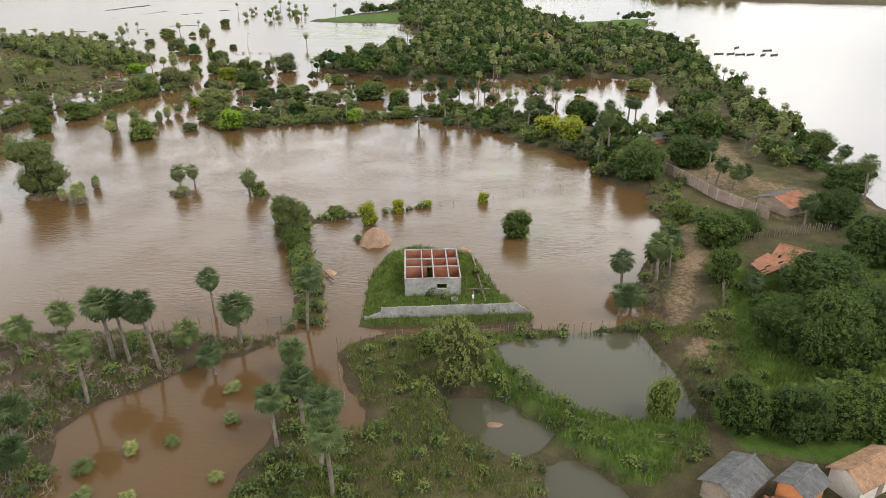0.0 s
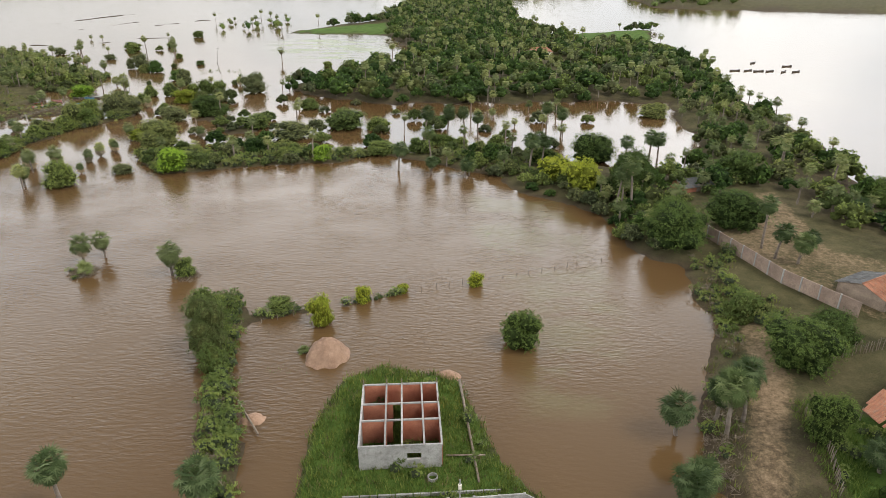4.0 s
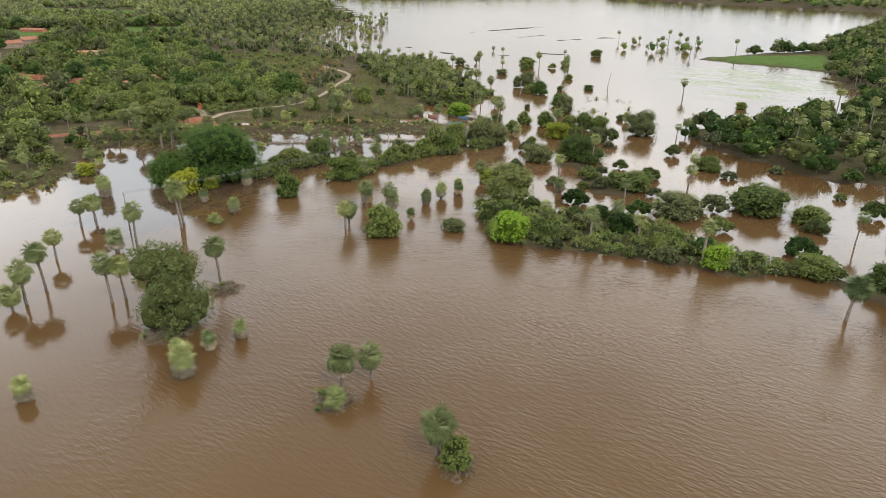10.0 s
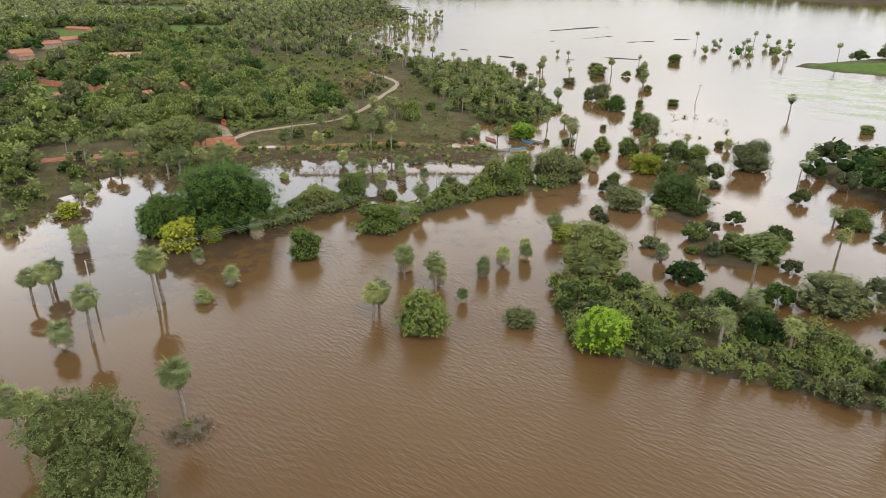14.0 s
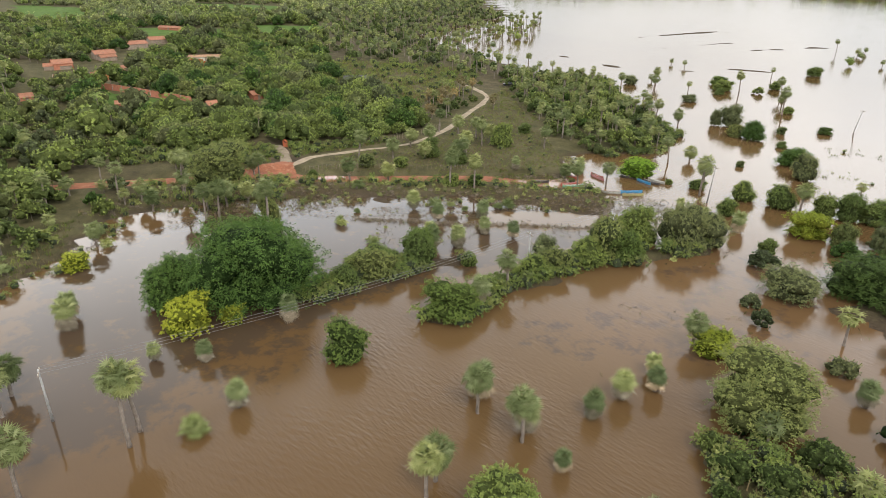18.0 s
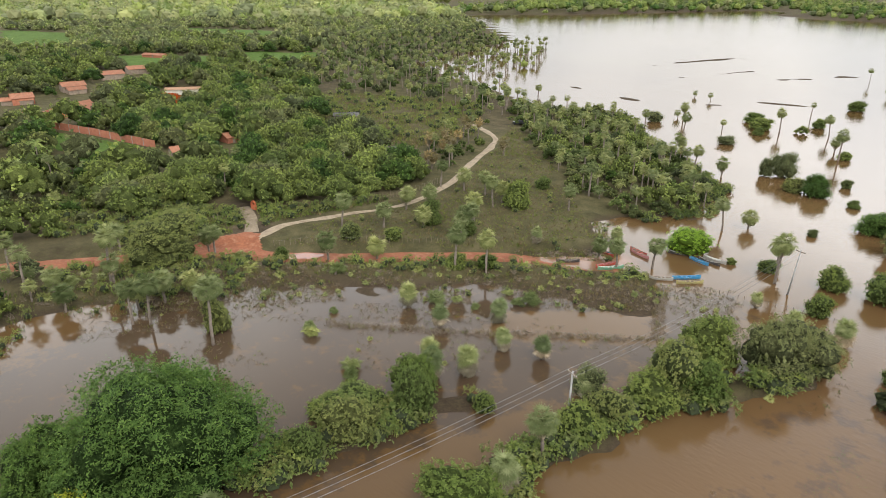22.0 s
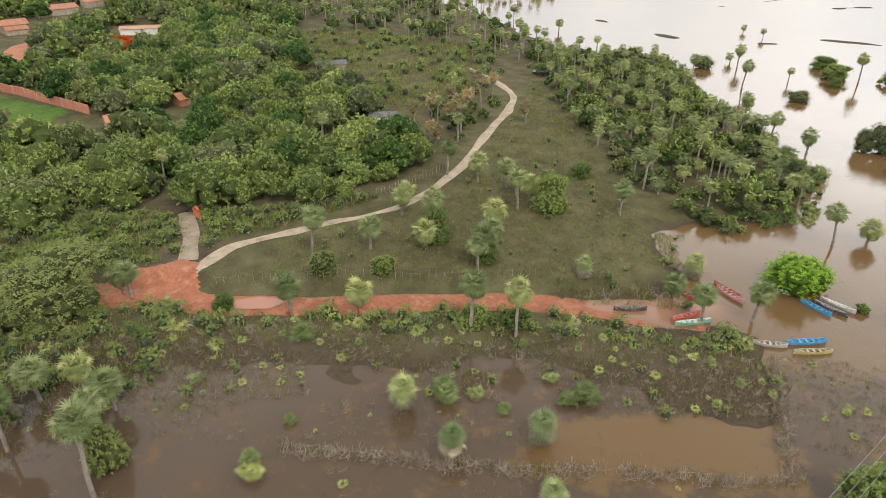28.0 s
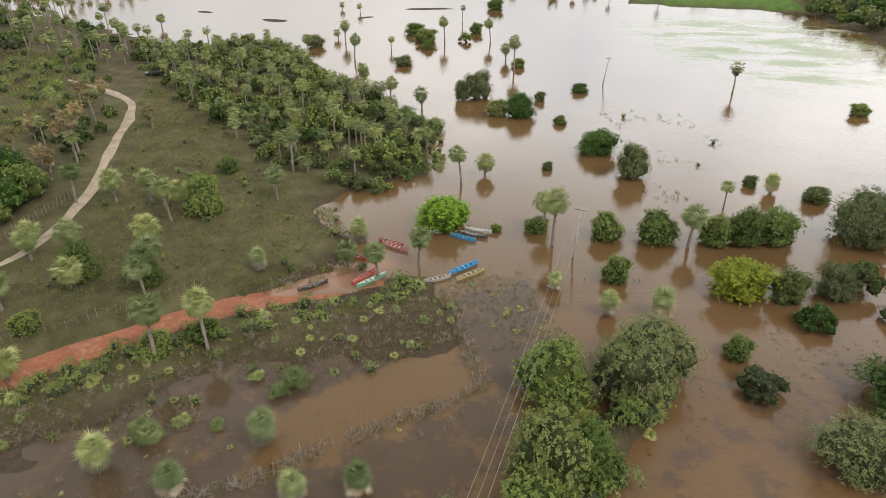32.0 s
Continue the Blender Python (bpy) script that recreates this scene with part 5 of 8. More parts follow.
set_broad("T", [(34.8, 50.8, 5.6, 6.5), (43.2, 51.3, 5.6, 7.6), (39.1, 51.4, 4.9, 7.4), (30.0, 51.9, 6.0, 6.1), (45.0, 63.6, 8.8, 9.9), (41.5, 66.8, 6.6, 8.9), (52.6, 67.4, 7.4, 9.9), (51.6, 77.3, 7.2, 13.1), (40.1, 82.9, 5.3, 4.6), (66.7, 89.9, 7.2, 11.5), (44.5, 96.1, 5.9, 8.9), (50.0, 99.8, 4.5, 6.2), (68.4, 105.0, 6.3, 8.7), (80.7, 123.4, 6.0, 10.6), (41.6, 131.7, 7.9, 11.3), (54.7, 138.5, 6.8, 10.7), (89.6, 151.5, 5.9, 8.8), (40.8, 155.6, 8.9, 10.5), (-135.3, 162.9, 7.5, 9.0), (-128.8, 171.8, 12.9, 18.2), (39.6, 184.0, 6.6, 11.4), (-69.0, 235.0, 6.5, 12.3), (-100.4, 297.0, 4.6, 7.7), (-116.7, 314.6, 5.4, 6.4)])
set_broad("M", [(-152.9, 188.6, 5.0, 4.2), (-167.6, 207.6, 2.7, 2.9), (-165.4, 220.6, 3.2, 4.5), (-159.9, 226.0, 2.4, 3.7), (-161.5, 236.4, 3.0, 4.0), (-152.6, 237.6, 3.2, 4.2), (-144.5, 226.5, 2.8, 4.4), (-140.5, 229.5, 2.4, 3.6)])
set_broad("M", [(-3.1, 190.3, 3.4, 5.0), (-0.5, 188.2, 3.0, 4.6), (4.6, 195.2, 3.6, 5.4), (8.1, 193.3, 3.0, 4.4), (17.4, 196.7, 3.6, 5.2), (24.8, 179.2, 3.4, 5.6), (27.4, 175.6, 3.8, 5.8), (26.9, 167.2, 3.6, 5.0), (12.6, 187.4, 2.6, 4.0), (1.6, 199.5, 3.4, 5.0)])
set_broad("T", [(-105.2, 336.4, 2.2, 4.2), (-161.4, 394.4, 3.7, 7.4)])
set_broad("L", [(-13.3, 107.9, 4.6, 3.6), (-8.6, 114.1, 2.7, 2.5), (-3.0, 117.0, 1.4, 1.8), (7.8, 119.1, 2.1, 2.6), (-156.3, 156.6, 2.7, 4.6), (32.4, 159.6, 6.5, 8.5), (-126.9, 160.9, 5.3, 6.9), (27.6, 165.1, 5.2, 7.7), (-125.3, 166.2, 2.9, 3.8), (-77.7, 204.2, 3.3, 5.9), (-82.6, 252.7, 4.8, 8.1)])
set_broad("B", [(-58.3, 175.6, 5.9, 7.4), (-25.5, 183.9, 3.7, 5.2), (-121.7, 262.6, 4.7, 9.0)])
set_broad("G", [(28.7, 56.4, 2.2, 3.0), (-69.3, 174.8, 2.2, 4.9), (-37.4, 205.7, 4.8, 10.8), (-108.9, 211.6, 4.3, 4.1), (-76.6, 226.6, 4.4, 8.6), (-95.6, 231.6, 8.0, 8.6), (-93.4, 235.0, 5.6, 9.0), (-71.5, 254.4, 4.5, 5.5), (-63.7, 270.1, 7.2, 10.2), (-94.5, 286.4, 6.2, 5.7), (-131.2, 324.1, 4.9, 4.0), (-127.7, 326.5, 6.5, 6.9), (-153.4, 353.0, 2.6, 5.8), (-186.2, 369.8, 3.6, 6.2)])
set_broad("K", [(-26.1, 100.7, 8.2, 5.7), (-81.4, 124.8, 12.2, 10.5), (-179.6, 192.3, 9.2, 13.2), (-68.9, 195.4, 7.8, 11.7)])
stand("fan_palm", DEAD_PALM[0], pose(-69.8, 343.8, -0.1), "lone fan palm with a dark ragged skirt, standing in the lake", "palm", "fan palms")


# ---- woods, filled by areas ----
def scatter(poly, spacing, seed, keep=None, jitter=0.45):
    xs, ys = [p[0] for p in poly], [p[1] for p in poly]
    g = np.random.default_rng(seed)
    gx, gy = np.meshgrid(np.arange(min(xs), max(xs), spacing), np.arange(min(ys), max(ys), spacing))
    gx = gx.ravel() + g.uniform(-jitter, jitter, gx.size) * spacing
    gy = gy.ravel() + g.uniform(-jitter, jitter, gy.size) * spacing
    ok = inside_distance(gx, gy, poly) > 0
    gx, gy = gx[ok], gy[ok]
    if keep is not None:
        ok = keep(gx, gy)
        gx, gy = gx[ok], gy[ok]
    order = g.permutation(len(gx))
    return gx[order], gy[order], g


def clear_of_roads(x, y, room=3.5):
    d = np.full(x.shape, 1e9)
    for line in (ROAD_LINE, ROAD_FORK, TRACK_LINE, TRACK_SPUR, EAST_TRACK):
        d = np.minimum(d, line_distance(x, y, line))
    return d > room


CLEARINGS = [[(-392.0, 207.4), (-382.8, 229.0), (-344.1, 224.3), (-315.4, 214.4), (-326.9, 193.0)], [(-327.3, 188.2), (-321.0, 195.0), (-279.7, 185.4), (-285.1, 179.6)], [(-388.7, 217.8), (-379.8, 227.5), (-315.0, 211.4), (-320.5, 203.1)], [(-414.0, 241.7), (-404.0, 252.6), (-318.7, 227.0), (-322.7, 215.9)], [(-446.1, 269.7), (-435.7, 281.1), (-363.7, 255.1), (-372.2, 246.0)], [(-465.3, 290.9), (-455.2, 302.2), (-379.4, 272.1), (-387.6, 263.0)], [(-321.2, 211.0), (-262.3, 226.7), (-242.9, 218.6), (-243.9, 206.1), (-275.4, 200.3)], [(-372.4, 272.5), (-358.5, 287.7), (-311.5, 265.1), (-323.3, 252.4)], [(-267.9, 244.2), (-261.9, 250.5), (-238.2, 238.0), (-243.5, 232.4)], [(-254.2, 226.2), (-251.3, 229.2), (-235.3, 222.2), (-238.0, 219.4)], [(-536.5, 310.6), (-495.0, 357.8), (-428.0, 324.9), (-463.6, 285.3)],
    [(-314.7, 319.3), (-297.6, 327.0), (-253.9, 335.8), (-221.8, 311.0), (-210.7, 270.5), (-232.6, 276.3), (-260.4, 282.7)], [(-367.4, 213.2), (-367.9, 240.4), (-316.3, 222.8), (-306.3, 208.8), (-327.3, 204.5)], [(-302.3, 210.8), (-265.4, 223.4), (-258.0, 212.1), (-280.9, 205.1)],
    [(-143.9, 254.6), (-140.7, 268.2), (-132.8, 276.1), (-125.9, 259.7), (-135.2, 250.3)], [(-784.7, 467.4), (-683.1, 533.9), (-591.8, 460.0), (-648.8, 411.8)], [(-859.0, 319.4), (-784.8, 358.4), (-601.9, 306.6), (-606.1, 264.7)], [(-503.9, 381.6), (-462.4, 417.3), (-389.6, 360.3), (-420.9, 340.6)],
    [(-98.0, 477.8), (-31.8, 532.0), (-26.2, 454.2), (-89.4, 440.3)], [(80.3, 471.5), (147.4, 480.3), (119.0, 395.2), (79.7, 397.1)], YARD]


HOUSE_SPOTS = [(-362.7, 236.4), (-349.0, 213.5), (-400.0, 262.1), (-407.0, 276.2), (-247.6, 240.4), (-244.2, 223.4), (-571.0, 391.5), (-492.8, 319.9), (-342.5, 270.0), (-265.5, 205.8), (-256.0, 287.4), (-208.4, 266.8), (49.5, 344.6), (50.2, 350.2), (-317.4, 253.9), (-274.0, 222.0)]


def clear_spot(x, y):
    """Away from roads, clearings and houses."""
    ok = clear_of_roads(x, y)
    for hx, hy in HOUSE_SPOTS:
        ok &= np.hypot(x - hx - 5, y - hy + 5) > 9.5
    for poly in CLEARINGS + [INNER_WATER]:
        ok &= inside_distance(x, y, poly) < -0.5
    return ok


def small_crown(seed, leaves, mat_i):
    """A light crown for far trees, one metre in radius."""
    gen, g = random.Random(seed), np.random.default_rng(seed)
    rings = ((1, 0.0, 0.98, 0.48), (4, 0.44, 0.82, 0.46), (6, 0.72, 0.52, 0.40)) if leaves > 800 else ((1, 0.0, 0.95, 0.5), (3, 0.42, 0.8, 0.48), (4, 0.70, 0.50, 0.42)) if leaves > 200 else ((1, 0.0, 0.92, 0.55), (3, 0.55, 0.62, 0.55)) if leaves > 60 else ((1, 0.0, 0.75, 0.85), (1, 0.5, 0.6, 0.6))
    lob = []
    for count_, reach_, z, r in rings:
        for k in range(count_):
            a, w = 6.283 * (k + gen.uniform(-0.3, 0.3)) / count_, gen.uniform(0.85, 1.15)
            lob.append((reach_ * w * math.cos(a), reach_ * w * math.sin(a), z * gen.uniform(0.88, 1.12), r * w, r * w, r * 0.78))
    s = Soup()
    s.add(leaf_cloud(g, lob, leaves, 0.052 if leaves > 1200 else 0.060 if leaves > 800 else 0.086 if leaves > 200 else 0.12 if leaves > 80 else 0.22, mat_i, 8 if leaves > 200 else 4, 0.30))
    # Lumps in the lobes; all but the sparsest crowns get painted inner shade.
    for q in lob:
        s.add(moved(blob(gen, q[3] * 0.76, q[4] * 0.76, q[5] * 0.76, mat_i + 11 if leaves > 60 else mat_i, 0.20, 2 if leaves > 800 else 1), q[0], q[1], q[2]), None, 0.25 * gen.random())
    s.add(tri([(0.06, 0, -0.6), (-0.04, 0.05, -0.6), (-0.04, -0.05, -0.6), (0, 0, 0.6)], [(0, 1, 3), (1, 2, 3), (2, 0, 3)], 7))
    return s.shape()


def small_palm(seed, tall, mat_i, make=low_fan):
    gen = random.Random(seed)
    s = Soup()
    x, y = gen.uniform(-0.4, 0.4), gen.uniform(-0.4, 0.4)
    s.add(tube([(0, 0, -0.5), (x * 0.3, y * 0.3, tall * 0.5), (x, y, tall - 1.5)], [0.2, 0.16, 0.13], 4, 7, False))
    s.add(moved(crown(gen, 34, 0.80, 0.98, -40, 85, mat_i, make, 0.2, 0.4, 6).shape(), x, y, tall - 1.5))
    s.add(moved(crown(gen, 8, 0.75, 0.5, -80, -45, 8, make, 0.2, 0.4, 5).shape(), x, y, tall - 1.6))
    return s.shape()


# The last five slots are leaf colours darkened as shade inside crowns.
STUFF_MATS = [LEAF_DARK, LEAF_MID, LEAF_LIGHT, LEAF_GREY, LEAF_OLIVE, PALM_FAR, CORE, BARK, PALM_DRY, PALM_RUST, PALM_FAR] + [inner_shade_of(q) for q in (LEAF_DARK, LEAF_MID, LEAF_LIGHT, LEAF_GREY, LEAF_OLIVE)]
# Slots for the far woods, paled to stand in for haze.
HAZE_MATS = [LEAF_MID, LEAF_LIGHT, LEAF_HAZE_PALE, LEAF_HAZE, LEAF_HAZE_PALE, PALM_HAZE, CORE, BARK, PALM_DRY, PALM_RUST, PALM_HAZE] + [inner_shade_of(q) for q in (LEAF_MID, LEAF_LIGHT, LEAF_HAZE_PALE, LEAF_HAZE, LEAF_HAZE_PALE)]
FAR_CROWNS = {k: [small_crown(100 + 10 * k + i, 330, k) for i in range(3)] for k in range(5)}
NEAR_CROWNS = {k: [small_crown(120 + 10 * k + i, 1000, k) for i in range(4)] for k in range(5)}
VILLAGE_CROWNS = {k: [small_crown(400 + 10 * k + i, 1500, k) for i in range(4)] for k in range(5)}
MIDDLE = {k: [small_crown(150 + 10 * k + i, 90, k) for i in range(3)] for k in range(5)}
FARTHER = {k: [small_crown(200 + 10 * k + i, 40, k) for i in range(2)] for k in range(5)}
FAR_PALMS = [small_palm(300 + i, h, 5) for i, h in enumerate((4.0, 5.5, 6.5, 8.0, 9.0))]
NEAR_PALMS = [small_palm(330 + i, h, 10, None) for i, h in enumerate((3.4, 4.2, 5.0, 6.0, 7.0))]


def woods(name, areas, label, mats=None):
    """One joined mesh of many far trees. areas: outline, spacing, mean crown radius, share of palms, weights of the leaf kinds, seed, far."""
    s = Soup()
    for poly, spacing, rad, palms, weights, seed, far in areas:
        gx, gy, g = scatter(poly, spacing, seed, clear_spot)
        if not len(gx):
            continue
        gz = np.maximum(height(gx, gy), -0.1)
        kinds = g.choice(5, len(gx), p=np.array(weights) / sum(weights))
        for x, y, z, k in zip(gx, gy, gz, kinds):
            turn = Matrix.Rotation(g.uniform(0, 6.3), 4, "Z")
            if g.random() < palms:
                pool_ = NEAR_PALMS if int(far) in (0, 3, 4) else FAR_PALMS
                shape = pool_[g.integers(len(pool_))]
                s.add(shape, Matrix.Translation((x, y, z)) @ turn @ Matrix.Scale(g.uniform(0.85, 1.15), 4), g.random())
            else:
                r = rad * g.uniform(0.65, 1.4)
                pool_ = (FAR_CROWNS, FARTHER, MIDDLE, NEAR_CROWNS, VILLAGE_CROWNS)[int(far)][k]
                s.add(pool_[g.integers(len(pool_))], Matrix.Translation((x, y, z + r * g.uniform(-0.22, 0.08))) @ turn @ Matrix.Diagonal((r, r, r * g.uniform(0.9, 1.25), 1)), g.random())
    return tagged(new(name, s.mesh(name, mats or STUFF_MATS)), label, "woods", kind="stuff")


VILLAGE_WOOD = [(-205.2, 192.7), (-209.0, 207.2), (-198.2, 216.3), (-186.9, 225.7), (-181.5, 239.4), (-182.7, 258.8), (-201.5, 267.3), (-228.5, 276.5), (-245.7, 282.4), (-290.2, 299.5), (-344.9, 286.8), (-301.4, 244.3), (-275.4, 209.6)]
SHORE_WOOD = [(-243.9, 359.0), (-221.5, 350.6), (-198.0, 363.5), (-168.9, 333.2), (-149.1, 315.1), (-133.6, 300.7), (-129.3, 282.5), (-138.9, 270.0), (-148.1, 269.4), (-168.1, 286.4), (-188.7, 303.2), (-207.4, 321.0)]
RUST_WOOD = [(-199.9, 269.0), (-225.4, 311.6), (-218.8, 318.2), (-198.9, 293.0), (-181.3, 260.3), (-184.2, 257.3)]
FLOODED = [(-71.4, 184.0), (-92.6, 234.6), (-82.8, 279.7), (-49.4, 265.0), (-9.3, 242.5), (1.3, 212.2), (-9.0, 195.3), (-17.4, 198.5), (-44.2, 184.5)]
LAKE_PALMS = [(-215.7, 401.0), (-199.9, 447.5), (-142.9, 434.7), (-101.7, 322.0), (-94.6, 268.1), (-112.3, 262.1)]
LAKE_RIM = [(-168.3, 550.8), (-108.9, 565.0), (-95.0, 464.5), (-129.7, 456.8)]
LAKE_FAR = [(-375.5, 421.8), (-418.1, 554.3), (-409.9, 608.9), (-317.9, 473.9), (-305.2, 392.3)]
LAKE_WOOD = [(-468.9, 421.7), (-649.5, 737.0), (-444.6, 596.6), (-399.9, 500.7), (-366.6, 413.3), (-256.4, 371.9), (-215.0, 331.3), (-268.3, 320.2), (-336.8, 331.5)]
MID_WEST = [(-332.4, 205.6), (-532.0, 248.7), (-565.9, 341.5), (-507.5, 443.1), (-322.8, 321.9), (-270.3, 286.1), (-239.5, 240.0), (-214.7, 211.1), (-230.9, 183.7)]
FAR_WEST = [(-585.4, 260.3), (-941.2, 337.1), (-904.7, 580.5), (-715.1, 825.1), (-554.4, 691.0), (-486.1, 433.5)]
HORIZON_WOOD = [(-964.4, 342.1), (-1632.3, 486.4), (-1151.4, 1081.0), (-842.5, 952.0), (-717.4, 822.1)]
EAST_WOOD = [(33.9, 140.2), (34.1, 169.6), (66.9, 182.1), (78.1, 241.6), (108.7, 286.9), (105.2, 241.8), (100.8, 196.3), (91.9, 161.5), (87.0, 132.5), (82.2, 111.5), (79.0, 128.8), (69.7, 140.3), (55.8, 144.5), (44.3, 136.2), (38.3, 132.3)]
EAST_BANK = [(23.1, 166.7), (36.4, 158.7), (46.6, 144.5), (35.2, 140.2), (29.8, 153.7)]
CORNER_WOOD = [(42.5, 75.7), (55.0, 78.8), (64.0, 82.1), (51.4, 58.6), (43.8, 49.6), (36.5, 53.8), (37.5, 62.8)]
SOUTH_WEST = [(-239.4, 172.6), (-215.8, 174.6), (-177.2, 159.9), (-180.3, 149.8), (-215.0, 135.0), (-330.0, 150.0)]
LAGOON_BANK = [(18.7, 163.5), (30.3, 152.8), (33.3, 146.8), (34.6, 133.8), (37.1, 128.2), (42.4, 131.3), (41.5, 148.6), (34.1, 161.3), (22.6, 170.1)]
SPIT = [(-8.4, 188.8), (1.8, 180.7), (15.2, 171.3), (21.2, 167.4), (17.2, 182.7), (6.7, 191.5)]
SPIT_EDGE = [(-5.0, 188.3), (8.2, 193.7), (31.4, 184.2), (26.8, 161.8), (15.7, 170.9), (4.1, 182.4)]
FAR_LEFT = [(-240.0, 180.0), (-420.0, 130.0), (-700.0, 200.0), (-700.0, 420.0), (-540.0, 300.0), (-380.0, 215.0)]
WEST_BANK = [(-183.0, 180.0), (-192.0, 177.0), (-205.0, 158.0), (-215.0, 125.0), (-165.0, 128.0), (-160.0, 145.0), (-172.0, 160.0)]
WEST_EDGE = [(-205.0, 195.0), (-203.0, 182.0), (-225.0, 150.0), (-330.0, 140.0), (-340.0, 205.0), (-240.0, 215.0)]
woods("shore_woods", [(SHORE_WOOD, 3.5, 2.1, 0.44, (0.2, 3.0, 2.2, 1.8, 1.8), 1, False), (RUST_WOOD, 5.0, 1.5, 0.2, (1, 2, 1, 1, 2), 2, False)], "mixed woods of palms and leafy trees along the shore")
woods("village_woods", [(VILLAGE_WOOD, 5.3, 3.7, 0.04, (1.1, 4, 2.0, 1.6, 1.6), 3, 4)], "dense leafy green woods round the village")
woods("west_woods", [(MID_WEST, 7.8, 4.4, 0.08, (2.0, 4, 1.4, 2.5, 1.4), 5, False), (FAR_LEFT, 7.5, 3.6, 0.1, (1, 4, 1.2, 1.5, 1.5), 35, 2), (SOUTH_WEST, 6.5, 3.4, 0.12, (1, 4, 1.2, 1, 1), 6, False), (WEST_BANK, 4.6, 1.9, 0.5, (0.6, 3, 1, 1.5, 1.2), 31, False), (WEST_EDGE, 5.5, 2.4, 0.2, (0.6, 4, 1, 1.5, 1.2), 32, False)], "mixed palm and leafy woods on the west bank")
woods("flooded_scrub", [([(-5.0, 212.0), (12.0, 198.0), (30.0, 192.0), (45.0, 214.0), (52.0, 246.0), (20.0, 240.0)], 9.5, 2.2, 0.40, (2, 3, 1, 2, 1.5), 37, 3), (FLOODED, 13.0, 2.1, 0.18, (2.5, 2.5, 0.2, 3, 1), 7, 3), (NORTH_DIKE, 4.4, 1.7, 0.06, (0.5, 2.6, 1.2, 2.8, 1.8), 9, 3), (SPUR, 5.5, 2.0, 0.05, (1, 2, 0.3, 3, 1), 10, 3)], "flooded bushes and palms standing in brown water")
woods("lake_palms", [(LAKE_PALMS, 32.0, 1.6, 0.85, (1, 3, 0.5, 1, 1), 11, False), (LAKE_RIM, 16.0, 3.0, 0.5, (1, 3, 0.5, 1, 1), 12, True), (LAKE_FAR, 9.0, 2.5, 0.9, (1, 3, 0.5, 1, 1), 13, True)], "scattered fan palms standing in the lake")
woods("peninsula_woods", [(PENINSULA, 5.8, 3.5, 0.24, (6, 2.4, 0.2, 1.6, 0.6), 14, 2)], "dark mixed woods on the river peninsula")
woods("east_woods", [(EAST_WOOD, 5.2, 2.7, 0.50, (5, 2.4, 0.2, 1.2, 0.8), 15, False), (EAST_BANK, 4.2, 2.2, 0.2, (3, 3, 0.6, 1, 1), 16, False), (LAGOON_BANK, 3.4, 1.7, 0.12, (3, 3, 0.5, 1, 1), 33, 3), (SPIT, 4.8, 1.4, 0.25, (2, 3, 0.4, 1, 1), 34, 3), (SPIT_EDGE, 4.6, 1.6, 0.25, (3, 3, 0.3, 1.5, 1), 36, 3), (CORNER_WOOD, 6.5, 2.4, 0.02, (6, 2, 0.1, 0.6, 0.4), 17, False)], "mixed woods between the yards and the river")
FAR_SHORE = [(-873.5, 984.2), (-772.0, 1206.6), (-626.4, 1791.3), (-344.4, 1358.1), (-437.9, 1769.3), (-755.4, 2171.8), (-994.8, 1451.5), (-1027.2, 1143.9)]
FAR_BEND = [(-460.8, 1363.5), (-216.1, 1267.4), (-14.1, 1188.1), (86.9, 883.7), (295.1, 1267.3), (366.0, 1568.7), (-19.0, 1495.7), (-521.5, 1537.6)]
RIVER_BANK = [(248.1, 953.0), (215.1, 708.2), (288.6, 688.7), (435.9, 981.4), (725.6, 1700.4), (530.2, 1702.3)]
woods("far_shore_woods", [(FAR_SHORE, 24.0, 9.0, 0.0, (2, 4, 0.6, 2, 1), 21, True), (FAR_BEND, 22.0, 8.0, 0.0, (2, 4, 0.6, 2, 1), 22, True), (RIVER_BANK, 14.0, 5.0, 0.1, (3, 4, 0.4, 1, 1), 23, True)], "green woods on the far shores of lake and river")
LAST_WOOD = [(-2657.7, 489.6), (-1764.7, 1867.7), (-1085.4, 1178.9), (-1640.7, 355.7)]
woods("lake_woods", [(LAKE_WOOD, 6.5, 2.6, 0.50, (0.4, 3, 2.4, 3, 1.8), 18, 2)], "pale palm woods thinning out into the lake")
woods("far_woods", [(FAR_WEST, 10.0, 4.8, 0.06, (0.3, 3, 3.5, 4, 2), 19, 2), (HORIZON_WOOD, 22.0, 10.0, 0.0, (0, 2.0, 4, 4, 2), 20, True), (LAST_WOOD, 60.0, 24.0, 0.0, (0, 1.5, 4, 4, 2), 24, True)], "green woods stretching to the horizon", HAZE_MATS)


# ---- the unroofed house and its yard ----
def wall_run(ax, ay, bx, by, z0, z1, thick, m=0):
    """A straight wall with square ends."""
    d = Vector((bx - ax, by - ay, 0))
    n_ = d.normalized().cross(Vector((0, 0, 1))) * thick / 2
    e = d.normalized() * 0.0
    v = []
    for z in (z0, z1):
        for p in (Vector((ax, ay, z)) - e - n_, Vector((bx, by, z)) + e - n_, Vector((bx, by, z)) + e + n_, Vector((ax, ay, z)) - e + n_):
            v.append(tuple(p))
    f = [(0, 2, 1), (0, 3, 2), (4, 5, 6), (4, 6, 7), (0, 1, 5), (0, 5, 4), (1, 2, 6), (1, 6, 5), (2, 3, 7), (2, 7, 6), (3, 0, 4), (3, 4, 7)]
    return tri(v, f, m)


